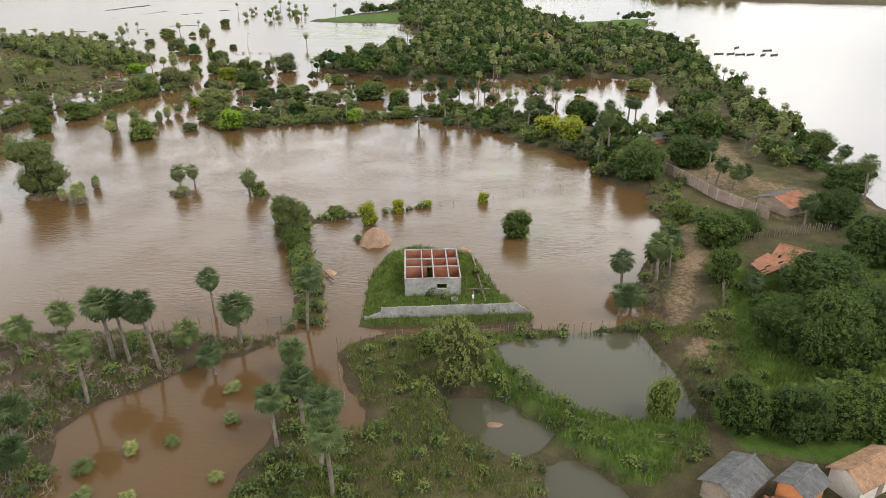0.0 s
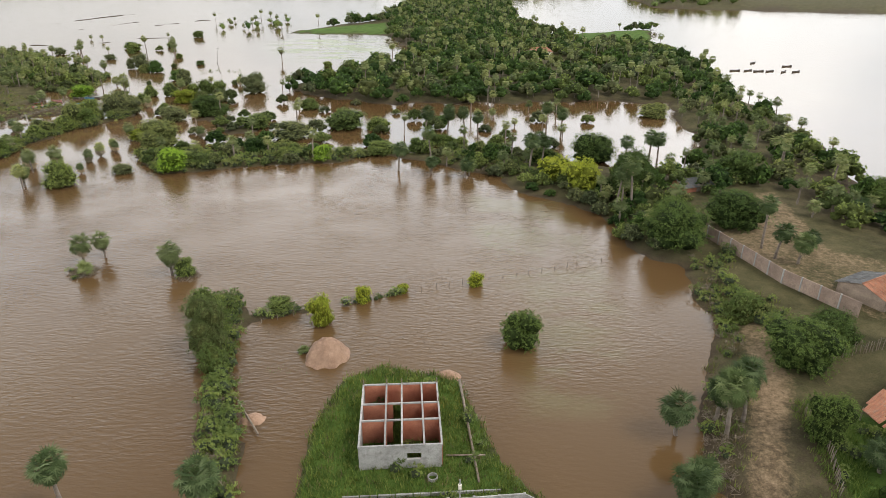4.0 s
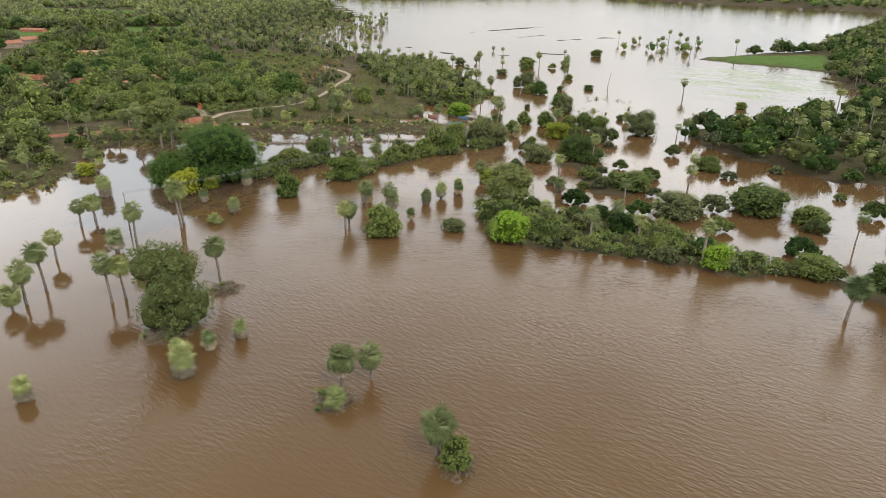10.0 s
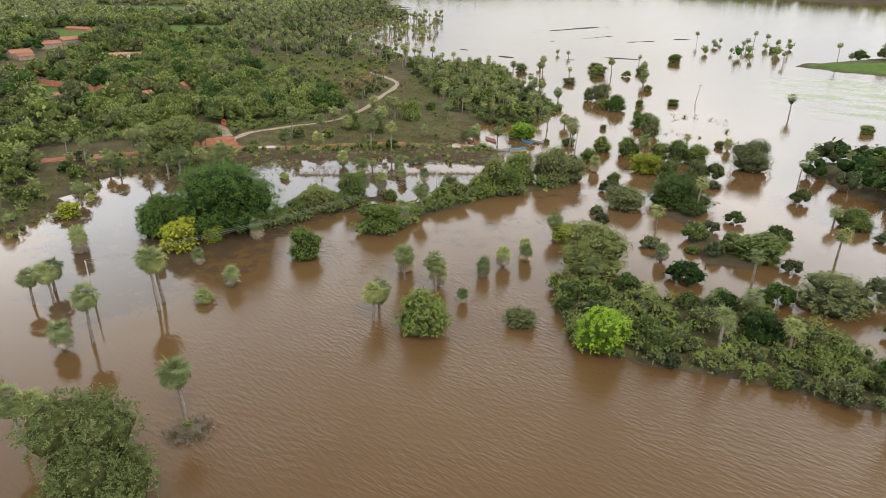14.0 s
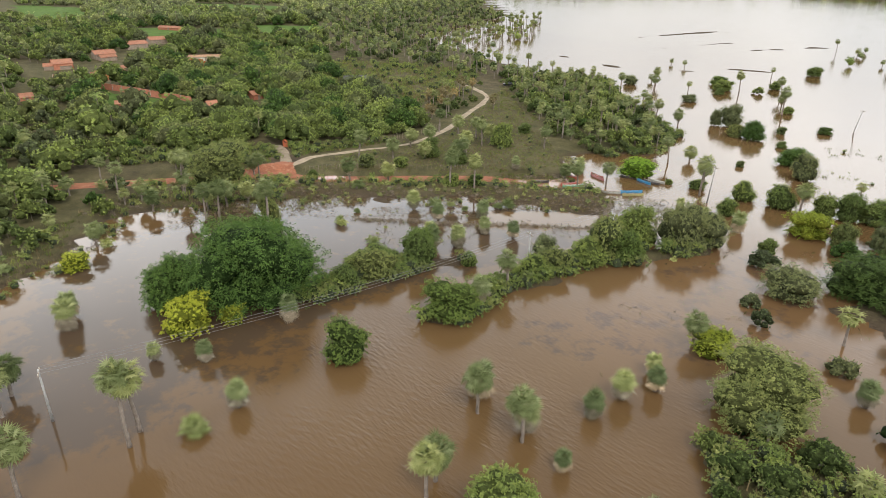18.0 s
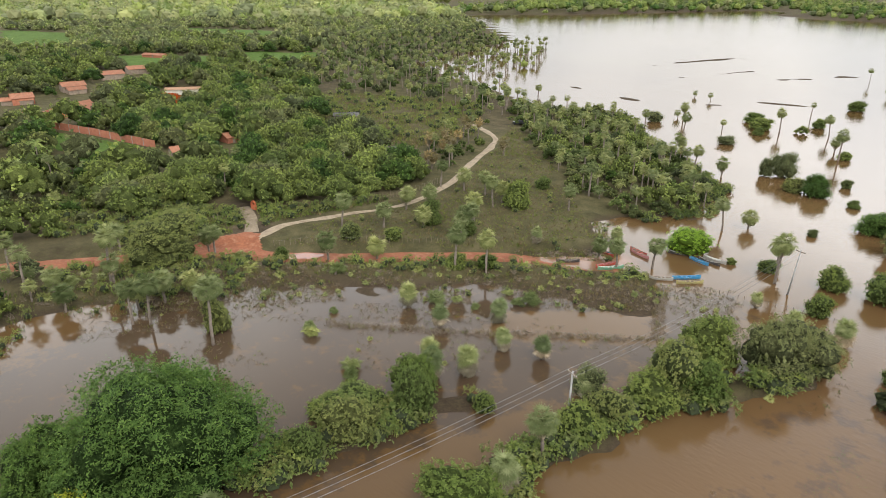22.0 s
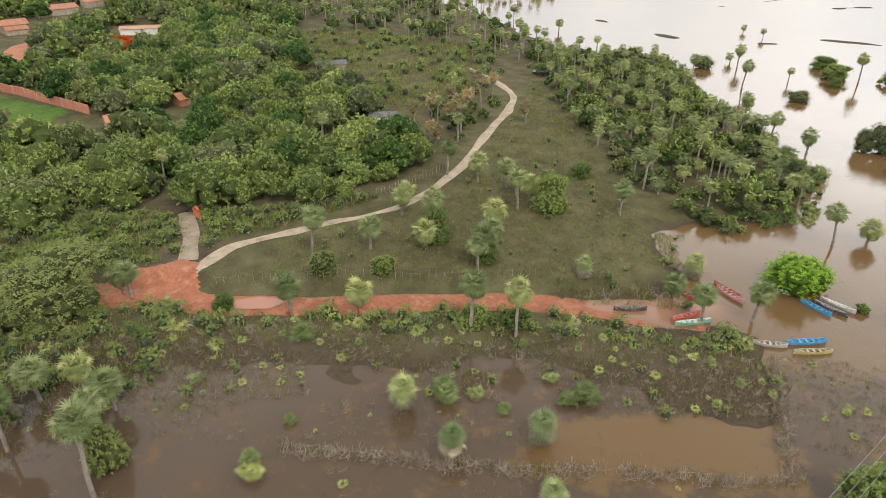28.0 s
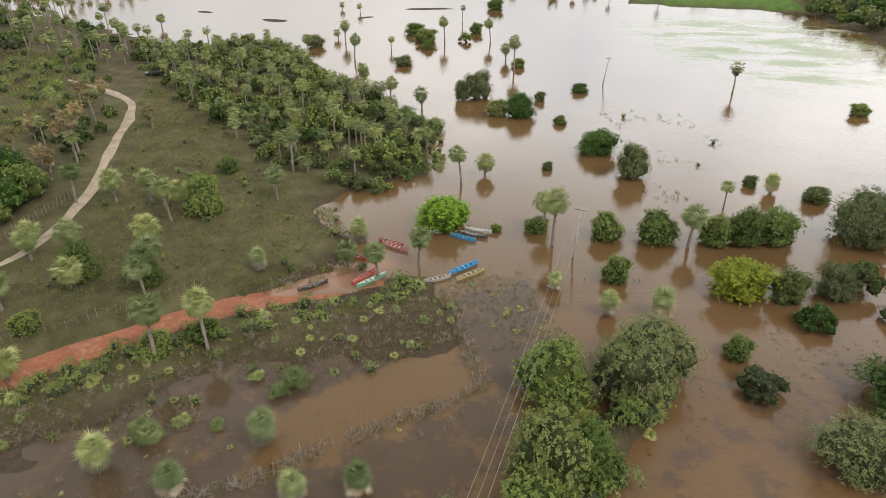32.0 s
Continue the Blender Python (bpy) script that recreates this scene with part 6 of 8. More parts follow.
def unroofed_house():
    z0 = 0.45
    house = thing("unroofed_house", pose(-5.3, 80.2, z0, 0, 0, 3.0), "unfinished house without a roof, grey rendered front and red brick rooms", "house")
    w, dep, h = 7.8, 9.6, 2.75
    xs, ys = (0.0, 2.45, 4.05, 6.15, w), (0.0, 3.7, 6.3, dep)
    front = [wall_run(0, 0, 4.5, 0, -0.5, h, 0.16), wall_run(5.85, 0, w, 0, -0.5, h, 0.16), wall_run(4.5, 0, 5.85, 0, -0.5, 1.15, 0.16), wall_run(4.5, 0, 5.85, 0, 2.05, h, 0.16)]
    part("front_wall", front, CONCRETE, house, "grey rendered front wall with a square window opening")
    for x, name in ((0.0, "side_wall"), (w, "side_wall")):
        part(name, wall_run(x, 0.09, x, dep - 0.09, -0.5, h, 0.16), CONCRETE if x == 0 else BRICK, house)
    part("back_wall", wall_run(0, dep, w, dep, -0.5, h, 0.16), BRICK, house)
    for i, x in enumerate(xs[1:-1]):
        for j in range(3):
            if (i, j) in ((0, 1), (2, 0), (1, 2)):
                a, b = ys[j] + 0.1, ys[j + 1] - 1.1
            else:
                a, b = ys[j] + 0.1, ys[j + 1] - 0.1
            part("inner_wall", wall_run(x, a, x, b, -0.4, h - 0.02, 0.14), BRICK, house)
    for y in ys[1:-1]:
        for i in range(4):
            part("inner_wall", wall_run(xs[i] + 0.1, y, xs[i + 1] - (0.9 if i == 1 else 0.1), y, -0.4, h - 0.01, 0.14), BRICK, house)
    for x in xs:
        part("ring_beam", wall_run(x, -0.12, x, dep + 0.12, h, h + 0.17, 0.18), CONCRETE, house, "pale concrete ring beam")
    for y in ys:
        for i in range(4):
            part("ring_beam", wall_run(xs[i] + 0.115, y, xs[i + 1] - 0.115, y, h + 0.003, h + 0.16, 0.17), CONCRETE, house)
    for x, y in ((0, dep), (w, dep), (4.05, dep), (w, 6.3), (2.45, dep)):
        part("column_stub", tube([(x, y, h), (x + 0.03, y, h + 0.75)], [0.06, 0.05], 5), WOOD, house, "bare column rod")
    part("floor_slab", box(0.1, 0.1, -0.5, w - 0.1, dep - 0.1, 0.06), SAND, house, "sandy rubble floor")
    part("window_hole_frame", [wall_run(4.5, 0.0, 5.85, 0.0, 1.15, 1.22, 0.24), wall_run(4.5, 0.0, 5.85, 0.0, 1.99, 2.05, 0.24)], CONCRETE, house)


unroofed_house()


def yard_wall():
    a, b = Vector((-10.3, 74.1)), Vector((11.9, 75.7))
    wall = thing("yard_wall", pose(a.x, a.y, 0, 0, 0, math.degrees(math.atan2(b.y - a.y, b.x - a.x))), "weathered grey concrete yard wall at the flooded track", "wall")
    n_ = 10
    step = (b - a).length / n_
    for i in range(n_):
        top = 2.05 if i else 1.5
        me = wall_run(i * step + 0.13, 0, (i + 1) * step - 0.11, 0, -0.5, top + 0.04 * (i % 3), 0.12)
        if i in (0, n_ - 1):
            v, f, m = me
            k = (v[:, 0] < 0.3) if i == 0 else (v[:, 0] > n_ * step - 0.3)
            v[k & (v[:, 2] > 0), 2] = 0.75
        part("wall_panel", me, CONCRETE, wall)
        part("pillar", box(i * step - 0.11, -0.11, -0.5, i * step + 0.12, 0.11, top + 0.1 if i else 0.9), CONCRETE, wall)
    back_ = thing("boundary_kerb", pose(0, 0, 0), "low grey block footing behind the yard wall", "kerb")
    for i in range(9):
        part("block", wall_run(-6.5 + i * 1.6, 76.55 + 0.09 * i, -5.0 + i * 1.6, 76.62 + 0.09 * i, 0.2, 0.85, 0.15), CONCRETE, back_)


yard_wall()


def heap(name, x, y, rx, ry, h, mat, label, seed, lean=0.0):
    """A loose heap of earth or sand, with slumped sides."""
    gx, gy = np.meshgrid(np.linspace(-1.15, 1.15, 34), np.linspace(-1.15, 1.15, 34))
    gx, gy = gx.ravel(), gy.ravel()
    r = np.hypot(gx, gy) * (1 + 0.14 * vnoise(gx * 3, gy * 3, 1.0, seed))
    gz = h * np.clip(1 - r ** 1.9, -0.25, 1) + 0.10 * h * vnoise(gx * 9, gy * 9, 1.0, seed + 1) * np.clip(1.1 - r, 0, 1) + 0.05 * h * vnoise(gx * 21, gy * 21, 1.0, seed + 2) * np.clip(1.1 - r, 0, 1)
    i = (np.arange(33)[:, None] * 34 + np.arange(33)[None, :]).ravel()
    f = np.concatenate([np.stack([i, i + 1, i + 35], 1), np.stack([i, i + 35, i + 34], 1)])
    s = Soup()
    s.add((np.stack([gx * rx + lean * gz, gy * ry, gz], 1), f, np.zeros(len(f), int)))
    ob = new(name, s.mesh(name, [mat], True))
    ob.matrix_basis = pose(x, y, 0.0)
    return tagged(ob, label, "heap")


heap("sand_mound", -11.5, 100.4, 2.8, 3.0, 2.3, SAND, "pinkish heap of building sand standing in water", 21)
heap("sand_pile", -17.6, 88.3, 1.3, 1.1, 0.55, SAND, "small orange sand pile on the bank", 24)
heap("earth_heap", 3.3, 95.7, 1.6, 1.2, 0.9, SAND, "brick-coloured rubble heap behind the house", 27)
heap("mud_bar", 5.4, 53.5, 1.0, 0.5, 0.22, SAND, "bare mud bar in the pond", 30)


def log_thing(name, p, q, r, mat, label, category, z0=0.5, z1=0.5):
    s = Soup()
    s.add(tube([(*p, z0), ((p[0] + q[0]) / 2, (p[1] + q[1]) / 2, (z0 + z1) / 2 + 0.02), (*q, z1)], [r, r * 0.9, r * 0.75], 7))
    return tagged(new(name, s.mesh(name, [mat], True)), label, category)


log_thing("palm_log", (4.6, 94.2), (5.9, 78.4), 0.16, WOOD, "long pale palm log lying on the grass", "log", 0.72, 0.72)
log_thing("crossing_log", (2.9, 81.9), (6.7, 81.7), 0.10, WOOD, "thin pole lying across the palm log", "log", 0.72, 0.95)
log_thing("bank_log", (-16.3, 85.5), (-20.8, 92.3), 0.12, WOOD, "weathered log on the causeway", "log", 0.45, 0.5)


meter = thing("meter_post", pose(4.0, 75.3, 0.1), "thin grey post with a small white meter box", "post")
part("post", tube([(0, 0, -0.3), (0, 0, 3.9)], [0.07, 0.06], 6), CONCRETE, meter)
part("meter_box", box(-0.14, -0.14, 2.9, 0.14, 0.1, 3.35), PLASTER, meter, "white meter box")

ring = Soup()
for i in range(20):
    a0, a1 = 2 * math.pi * i / 20, 2 * math.pi * (i + 1) / 20
    ring.add(wall_run(0.45 * math.cos(a0), 0.45 * math.sin(a0), 0.45 * math.cos(a1), 0.45 * math.sin(a1), 0.0, 0.35, 0.07))
tagged(new("well_ring", ring.mesh("well_ring", [CONCRETE])), "low round concrete well ring on the grass", "well ring").matrix_basis = pose(1.6, 79.0, 0.55)


# ---- roofs and sheds ----
def tiled_slope(ax, ay, bx, by, cx, cy, dx, dy, za, zb, mat, step=0.32, wave=0.05, gap=0.0, seed=1):
    """A roof slope between its upper edge a-b at za and its lower edge c-d at zb, as overlapping barrel-tile ribs."""
    gen = random.Random(seed)
    s = Soup()
    up0, up1, lo0, lo1 = Vector((ax, ay, za)), Vector((bx, by, za)), Vector((cx, cy, zb)), Vector((dx, dy, zb))
    n_ = max(3, int(((up1 - up0).length + (lo1 - lo0).length) / 2 / step))
    rows = max(2, int((up0 - lo0).length / 0.9))
    for i in range(n_):
        for j in range(rows):
            if gen.random() < gap:
                continue
            u0, u1, w0, w1 = i / n_, (i + 1) / n_, j / rows, (j + 1.05) / rows
            lift = Vector((0, 0, 0.03 - 0.02 * j / rows + gen.uniform(-0.012, 0.012)))
            p = [up0.lerp(up1, u).lerp(lo0.lerp(lo1, u), w) + lift for u, w in ((u0, w0), ((u0 + u1) / 2, w0), (u1, w0), (u0, w1), ((u0 + u1) / 2, w1), (u1, w1))]
            for k in (1, 4):
                p[k] = p[k] + Vector((0, 0, wave * (1.0 if k == 1 else 1.5)))
            low_ = [q - Vector((0, 0, 0.03)) for q in (p[0], p[2], p[3], p[5])]
            v = [tuple(q) for q in p + low_]
            s.add(tri(v, [(0, 3, 1), (3, 4, 1), (1, 4, 2), (4, 5, 2), (6, 7, 8), (7, 9, 8), (3, 8, 4), (8, 9, 4), (4, 9, 5)]))
    return s


def gable_house(name, ridge_a, ridge_b, half, zr, ze, z0, roof_mat, wall_mat, label, gap=(0.0, 0.0), second=None, over=0.35, sheet_roof=False, group="", step=0.32):
    """A small house with a gable roof over the ridge a-b."""
    a, b = Vector(ridge_a), Vector(ridge_b)
    d = (b - a).normalized()
    n_ = Vector((-d.y, d.x))
    house = thing(name, pose(0, 0, 0), label, "house", group)
    hi = half - over
    s = Soup()
    for sgn in (1, -1):
        p, q = a + d * over + n_ * hi * sgn, b - d * over + n_ * hi * sgn
        part("wall", wall_run(p.x, p.y, q.x, q.y, z0 - 0.5, ze + 0.1, 0.15), wall_mat, house)
        lo_a, lo_b = a + n_ * half * sgn, b + n_ * half * sgn
        slope = tiled_slope(a.x, a.y, b.x, b.y, lo_a.x, lo_a.y, lo_b.x, lo_b.y, zr, ze, second if second and sgn > 0 else roof_mat, 0.2 if sheet_roof else step, 0.035 if sheet_roof else 0.06, gap[0 if sgn > 0 else 1], int(abs(a.x * 7 + sgn)))
        if len(slope.v) < 130 and a.x > 0 and a.y < 170:
            part("roof_batten", tube([(lo_a.x, lo_a.y, ze - 0.07), (lo_b.x, lo_b.y, ze - 0.07)], [0.05, 0.05], 5), WOOD, house)
            for piece in zip(slope.v, slope.f, slope.m):
                part("roof_sheet" if sheet_roof else "roof_tile", (piece[0], piece[1] - piece[1].min(), piece[2]), second if second and sgn > 0 else roof_mat, house)
        else:
            part("roof_slope", slope.mesh("roof_slope", [second if second and sgn > 0 else roof_mat]), None, house)
    for p in (a + d * over, b - d * over):
        l_, r_ = p + n_ * hi, p - n_ * hi
        v = [(l_.x, l_.y, z0 - 0.5), (r_.x, r_.y, z0 - 0.5), (r_.x, r_.y, ze), (p.x, p.y, zr - 0.06), (l_.x, l_.y, ze)]
        e = d * 0.12
        v2 = [(x + e.x, y + e.y, z) for x, y, z in v]
        f = [(0, 1, 2), (0, 2, 4), (4, 2, 3), (5, 7, 6), (5, 9, 7), (9, 8, 7), (2, 7, 8), (2, 8, 3), (3, 8, 9), (3, 9, 4)]
        part("gable_wall", tri(v + v2, f), wall_mat, house)
    rp = Soup()
    rp.add(tube([(a.x, a.y, zr + 0.05), (b.x, b.y, zr + 0.05)], [0.12, 0.12], 6))
    part("ridge_cap", rp.mesh("ridge_cap", [roof_mat], True), None, house)
    mid_ = (a + b) / 2 - n_ * (hi + 0.02)
    p, q = mid_ - d * 0.45, mid_ + d * 0.45
    part("door", wall_run(p.x, p.y, q.x, q.y, z0, z0 + 2.0, 0.16), WOOD, house, "dark wooden door")
    return house


MUD_WALL = rough_mat("mud_plaster", (0.20, 0.155, 0.12), (0.32, 0.25, 0.19), 0.9, 0.95, 9, 0.01)
# Darker brown walls here paint in the shade that hides the shed's side.
gable_house("sheet_roof_shed", (23.3, 41.1), (27.8, 44.6), 1.9, 4.2, 3.3, 1.3, SHEET, MUD_WALL, "shed with grey stained fibre-cement roof sheets", sheet_roof=True)
gable_house("orange_shed", (29.0, 40.5), (32.2, 42.8), 1.5, 4.7, 4.0, 1.3, SHEET, ORANGE, "orange-walled shed with grey roof sheets", sheet_roof=True)
gable_house("tiled_shed", (34.6, 42.3), (40.5, 45.2), 1.7, 4.6, 3.5, 1.3, TILE_OLD, PLASTER, "shed with an old brown clay-tile roof")
gable_house("low_tiled_roof", (27.0, 38.6), (35.5, 37.6), 2.6, 3.6, 2.8, 1.3, TILE, BRICK, "low house with broken red clay tiles", (0.06, 0.06))
gable_house("tiled_house", (51.0, 89.4), (58.6, 82.0), 3.3, 4.6, 3.4, 1.3, TILE, MUD_WALL, "house with a red clay-tile roof under trees", (0.03, 0.02))
lean_to = thing("tiled_lean_to", pose(0, 0, 0), "open lean-to with ragged red clay tiles on posts", "shed")
part("roof_slope", tiled_slope(49.0, 88.4, 50.6, 84.4, 45.3, 86.0, 45.9, 82.2, 3.5, 3.0, TILE, 0.32, 0.06, 0.05, 5).mesh("roof_slope", [TILE]), None, lean_to)
for x, y in ((45.5, 85.8), (46.1, 82.5), (49.5, 84.2)):
    part("post", tube([(x, y, 0.8), (x, y, 3.1)], [0.09, 0.08], 6), WOOD, lean_to)
hut = gable_house("brick_hut", (50.8, 158.0), (58.0, 160.5), 2.6, 3.6, 2.6, 1.0, SHEET, BRICK, "small brick hut with a half-stripped slatted roof", (0.25, 0.1), sheet_roof=True)
gable_house("verandah_house", (60.0, 110.6), (66.0, 113.8), 3.6, 4.4, 3.2, 1.3, TILE, MUD_WALL, "small house with red clay tiles and grey sheets on its roof", (0.03, 0.0), SHEET)


def long_wall(name, pts, h, mat, label, bay=3.0, thick=0.15):
    wall = thing(name, pose(0, 0, 0), label, "wall")
    for (ax, ay), (bx, by) in zip(pts, pts[1:]):
        k = max(1, round(math.hypot(bx - ax, by - ay) / bay))
        for i in range(k):
            p = (ax + (bx - ax) * i / k, ay + (by - ay) * i / k)
            q = (ax + (bx - ax) * (i + 1) / k, ay + (by - ay) * (i + 1) / k)
            z = at_ground((p[0] + q[0]) / 2, (p[1] + q[1]) / 2)
            g = 0.12 / math.hypot(q[0] - p[0], q[1] - p[1])
            part("wall_panel", wall_run(p[0] + (q[0] - p[0]) * g, p[1] + (q[1] - p[1]) * g, q[0] - (q[0] - p[0]) * g, q[1] - (q[1] - p[1]) * g, z - 0.5, z + h, thick), mat, wall)
            part("pillar", box(p[0] - 0.12, p[1] - 0.12, z - 0.5, p[0] + 0.12, p[1] + 0.12, z + h + 0.05), CONCRETE, wall)


long_wall("brick_wall", [(48.0, 133.5), (52.4, 116.5), (57.8, 106.5)], 2.2, rough_mat("grey_brown_brick", (0.24, 0.17, 0.13), (0.36, 0.27, 0.21), 0.4, 0.95, 6, 0.02, (0.20, 0.15, 0.12)), "long unrendered brick wall with concrete pillars")
long_wall("village_wall", [(-314.1, 209.9), (-285.3, 218.1), (-259.5, 224.1)], 2.2, BRICK, "red brick wall round a village yard", 5.0)
long_wall("yard_fence_wall", [(-324.4, 206.4), (-323.7, 214.9), (-326.5, 225.7)], 1.8, ORANGE, "low red brick wall by the village street", 6.0)

long_wall("house_wall", [(-338.1, 205.8), (-328.3, 213.1), (-339.1, 222.3)], 2.0, BRICK, "red brick wall round a village house", 4.0)
VILLAGE = [((-388.3, 236.9), (-387.7, 246.5)), ((-367.2, 213.5), (-366.3, 221.4)), ((-417.3, 261.9), (-417.5, 273.2)), ((-431.1, 279.7), (-430.2, 290.6)), ((-252.7, 240.7), (-252.9, 245.4)), ((-246.6, 222.6), (-246.1, 226.3)), ((-585.6, 389.9), (-588.9, 410.1)), ((-510.1, 319.9), (-494.6, 327.5)), ((-367.6, 210.6), (-363.7, 220.9)), ((-546.0, 247.2), (-541.9, 257.0)), ((-298.6, 184.6), (-298.0, 188.7)), ((-409.7, 292.0), (-407.6, 297.8)), ((-380.1, 236.8), (-380.1, 244.3))]
for i, (p, q) in enumerate(VILLAGE):
    gable_house("village_house", p, q, 4.0 if i < 4 else 2.6, 5.2 if i < 4 else 4.0, 3.8 if i < 4 else 3.0, 1.3, TILE, (MUD_WALL, BRICK, MUD_WALL)[i % 3], "village house with a red clay-tile roof among trees", group="village houses", step=0.8)
gable_house("long_white_house", (-353.1, 266.7), (-344.9, 279.9), 3.2, 4.0, 3.4, 1.3, TILE_OLD, PLASTER, "long low whitewashed house", step=0.8)
gable_house("brick_shed", (-270.3, 204.0), (-268.2, 209.7), 2.6, 3.2, 2.6, 1.3, TILE, BRICK, "small red brick shed in a yard", step=0.6)
gable_house("open_shed", (-261.3, 285.8), (-255.9, 293.0), 2.2, 3.3, 2.6, 1.3, SHEET, WOOD, "long open shed with pale roof sheets", sheet_roof=True)
gable_house("white_shed", (-212.4, 266.1), (-208.0, 270.5), 2.0, 3.0, 2.4, 1.3, SHEET, PLASTER, "small pale shed half hidden by trees", sheet_roof=True)
gable_house("river_house", (45.7, 347.0), (54.9, 352.0), 4.5, 5.5, 4.2, 1.6, TILE, PLASTER, "red-roofed house on the peninsula", step=0.8)
gable_house("river_cabin", (47.2, 354.6), (55.3, 359.3), 4.0, 5.2, 4.0, 1.6, TILE, BRICK, "red-tiled cabin among peninsula trees", step=0.8)
gate = thing("gate_pillar", pose(-192.3, 216.5, 0.8), "orange-red painted gate pillar with a curved top", "gate")
gp = Soup()
gp.add(box(-0.9, -0.2, -0.5, 0.9, 0.2, 1.6))
gp.add(moved(tube([(-0.9, 0, 1.6), (-0.5, 0, 2.1), (0.1, 0, 2.25), (0.9, 0, 1.9)], [0.22, 0.24, 0.24, 0.2], 7), 0, 0, 0))
part("pillar", gp.mesh("pillar", [rough_mat("orange_paint", (0.42, 0.10, 0.04), (0.52, 0.15, 0.06), 1.0)]), None, gate)


# ---- boats ----
def boat(x, y, turn, length, paint, inside, label):
    ob = thing("canoe", pose(x, y, 0.0, 0, 0, turn), label, "boat", "boats at the landing")
    n_ = 11
    wide = 0.16 * length if length > 4 else 0.19 * length
    v, f = [], []
    for i in range(n_):
        u = -1 + 2 * i / (n_ - 1)
        w = wide / 2 * (1 - abs(u) ** 2.4) + 0.03
        sheer = 0.40 + 0.22 * u * u
        for yy, zz in ((-w, sheer), (-w * 0.92, sheer * 0.5), (-w * 0.55, -0.12), (w * 0.55, -0.12), (w * 0.92, sheer * 0.5), (w, sheer)):
            v.append((u * length / 2, yy, zz))
    for i in range(n_ - 1):
        for k in range(5):
            a = i * 6 + k
            f += [(a, a + 1, a + 7), (a, a + 7, a + 6)]
    outer = tri(v, f)
    v2 = [(x_ * 0.96, y_ * 0.86, z_ + (0.05 if z_ < 0.2 else 0.0)) for x_, y_, z_ in v]
    inner = tri(v2, [(c, b, a) for a, b, c in f], 1)
    rim = []
    for i in range(n_ - 1):
        for k in (0, 5):
            a, b = i * 6 + k, (i + 1) * 6 + k
            rim += [(a, b, len(v) + b), (a, len(v) + b, len(v) + a)]
    s = Soup()
    s.add((np.concatenate([outer[0], inner[0]]), np.concatenate([outer[1], inner[1] + len(v), np.array(rim)]), np.concatenate([outer[2], inner[2], np.zeros(len(rim), int)])))
    hull = part("hull", s.mesh("hull", [paint, inside]), None, ob)
    for u in (-0.62, -0.3, 0.02, 0.34, 0.64):
        w = wide / 2 * (1 - abs(u) ** 2.4) * 0.95
        part("thwart", box(u * length / 2 - 0.11, -w, 0.30, u * length / 2 + 0.11, w, 0.35), paint, hull)
    return ob


def paint_mat(name, c):
    return rough_mat(name, tuple(v * 0.85 for v in c), c, 1.2, 0.55, 8, 0.004, (0.30, 0.25, 0.19))


BLUE = paint_mat("blue_boat_paint", (0.04, 0.24, 0.46))
TEAL = paint_mat("teal_boat_paint", (0.04, 0.22, 0.36))
RED = paint_mat("red_boat_paint", (0.45, 0.07, 0.05))
GREEN = paint_mat("green_boat_paint", (0.12, 0.32, 0.20))
OLIVE = paint_mat("olive_boat_paint", (0.34, 0.30, 0.12))
GREY_B = paint_mat("grey_boat_paint", (0.34, 0.33, 0.30))
DARK_B = paint_mat("dark_boat_paint", (0.05, 0.045, 0.045))
PINK = paint_mat("pink_boat_paint", (0.46, 0.20, 0.20))
WHITE_B = paint_mat("white_boat_paint", (0.62, 0.62, 0.58))
for x, y, turn, ln, c, inn, words in ((-116.2, 250.9, 50, 4.8, BLUE, BLUE, "bright blue wooden canoe with thwarts"), (-115.0, 249.6, 47, 4.4, OLIVE, WOOD, "olive-yellow wooden canoe by the reeds"), (-118.9, 247.6, 36, 3.8, GREY_B, WOOD, "weathered grey wooden canoe"),
        (-117.9, 259.0, -14, 4.0, BLUE, TEAL, "blue wooden canoe beside a bright bush"), (-116.6, 260.0, -8, 4.2, DARK_B, GREY_B, "dark wooden canoe by a bush"), (-116.2, 261.4, -4, 4.2, GREY_B, WHITE_B, "pale grey wooden canoe"),
        (-122.0, 259.8, 24, 3.6, DARK_B, WHITE_B, "dark canoe with white thwarts"), (-126.5, 254.4, -17, 4.2, PINK, WOOD, "faded pink wooden canoe with poles"), (-127.3, 255.3, -15, 4.0, RED, WOOD, "dull red wooden canoe"),
        (-131.1, 250.7, -15, 4.0, RED, TEAL, "red canoe with a teal inside"), (-128.1, 246.1, 66, 4.2, RED, PINK, "red wooden canoe at the flooded road"), (-126.9, 245.5, 55, 4.6, GREEN, WHITE_B, "green and white wooden canoe"), (-133.6, 242.8, 45, 4.0, DARK_B, WOOD, "dark canoe half hidden by weeds")):
    boat(x, y, turn, ln, c, inn, words)
for i, (x, y) in enumerate(((131.2, 318.7), (136.9, 318.8), (148.7, 340.4), (140.7, 317.0), (145.6, 317.0), (150.7, 315.3), (159.6, 330.4), (156.0, 315.3))):
    boat(x, y, 10 + 15 * (i % 3), 5.0, DARK_B, DARK_B, "dark fishing canoe on the river")


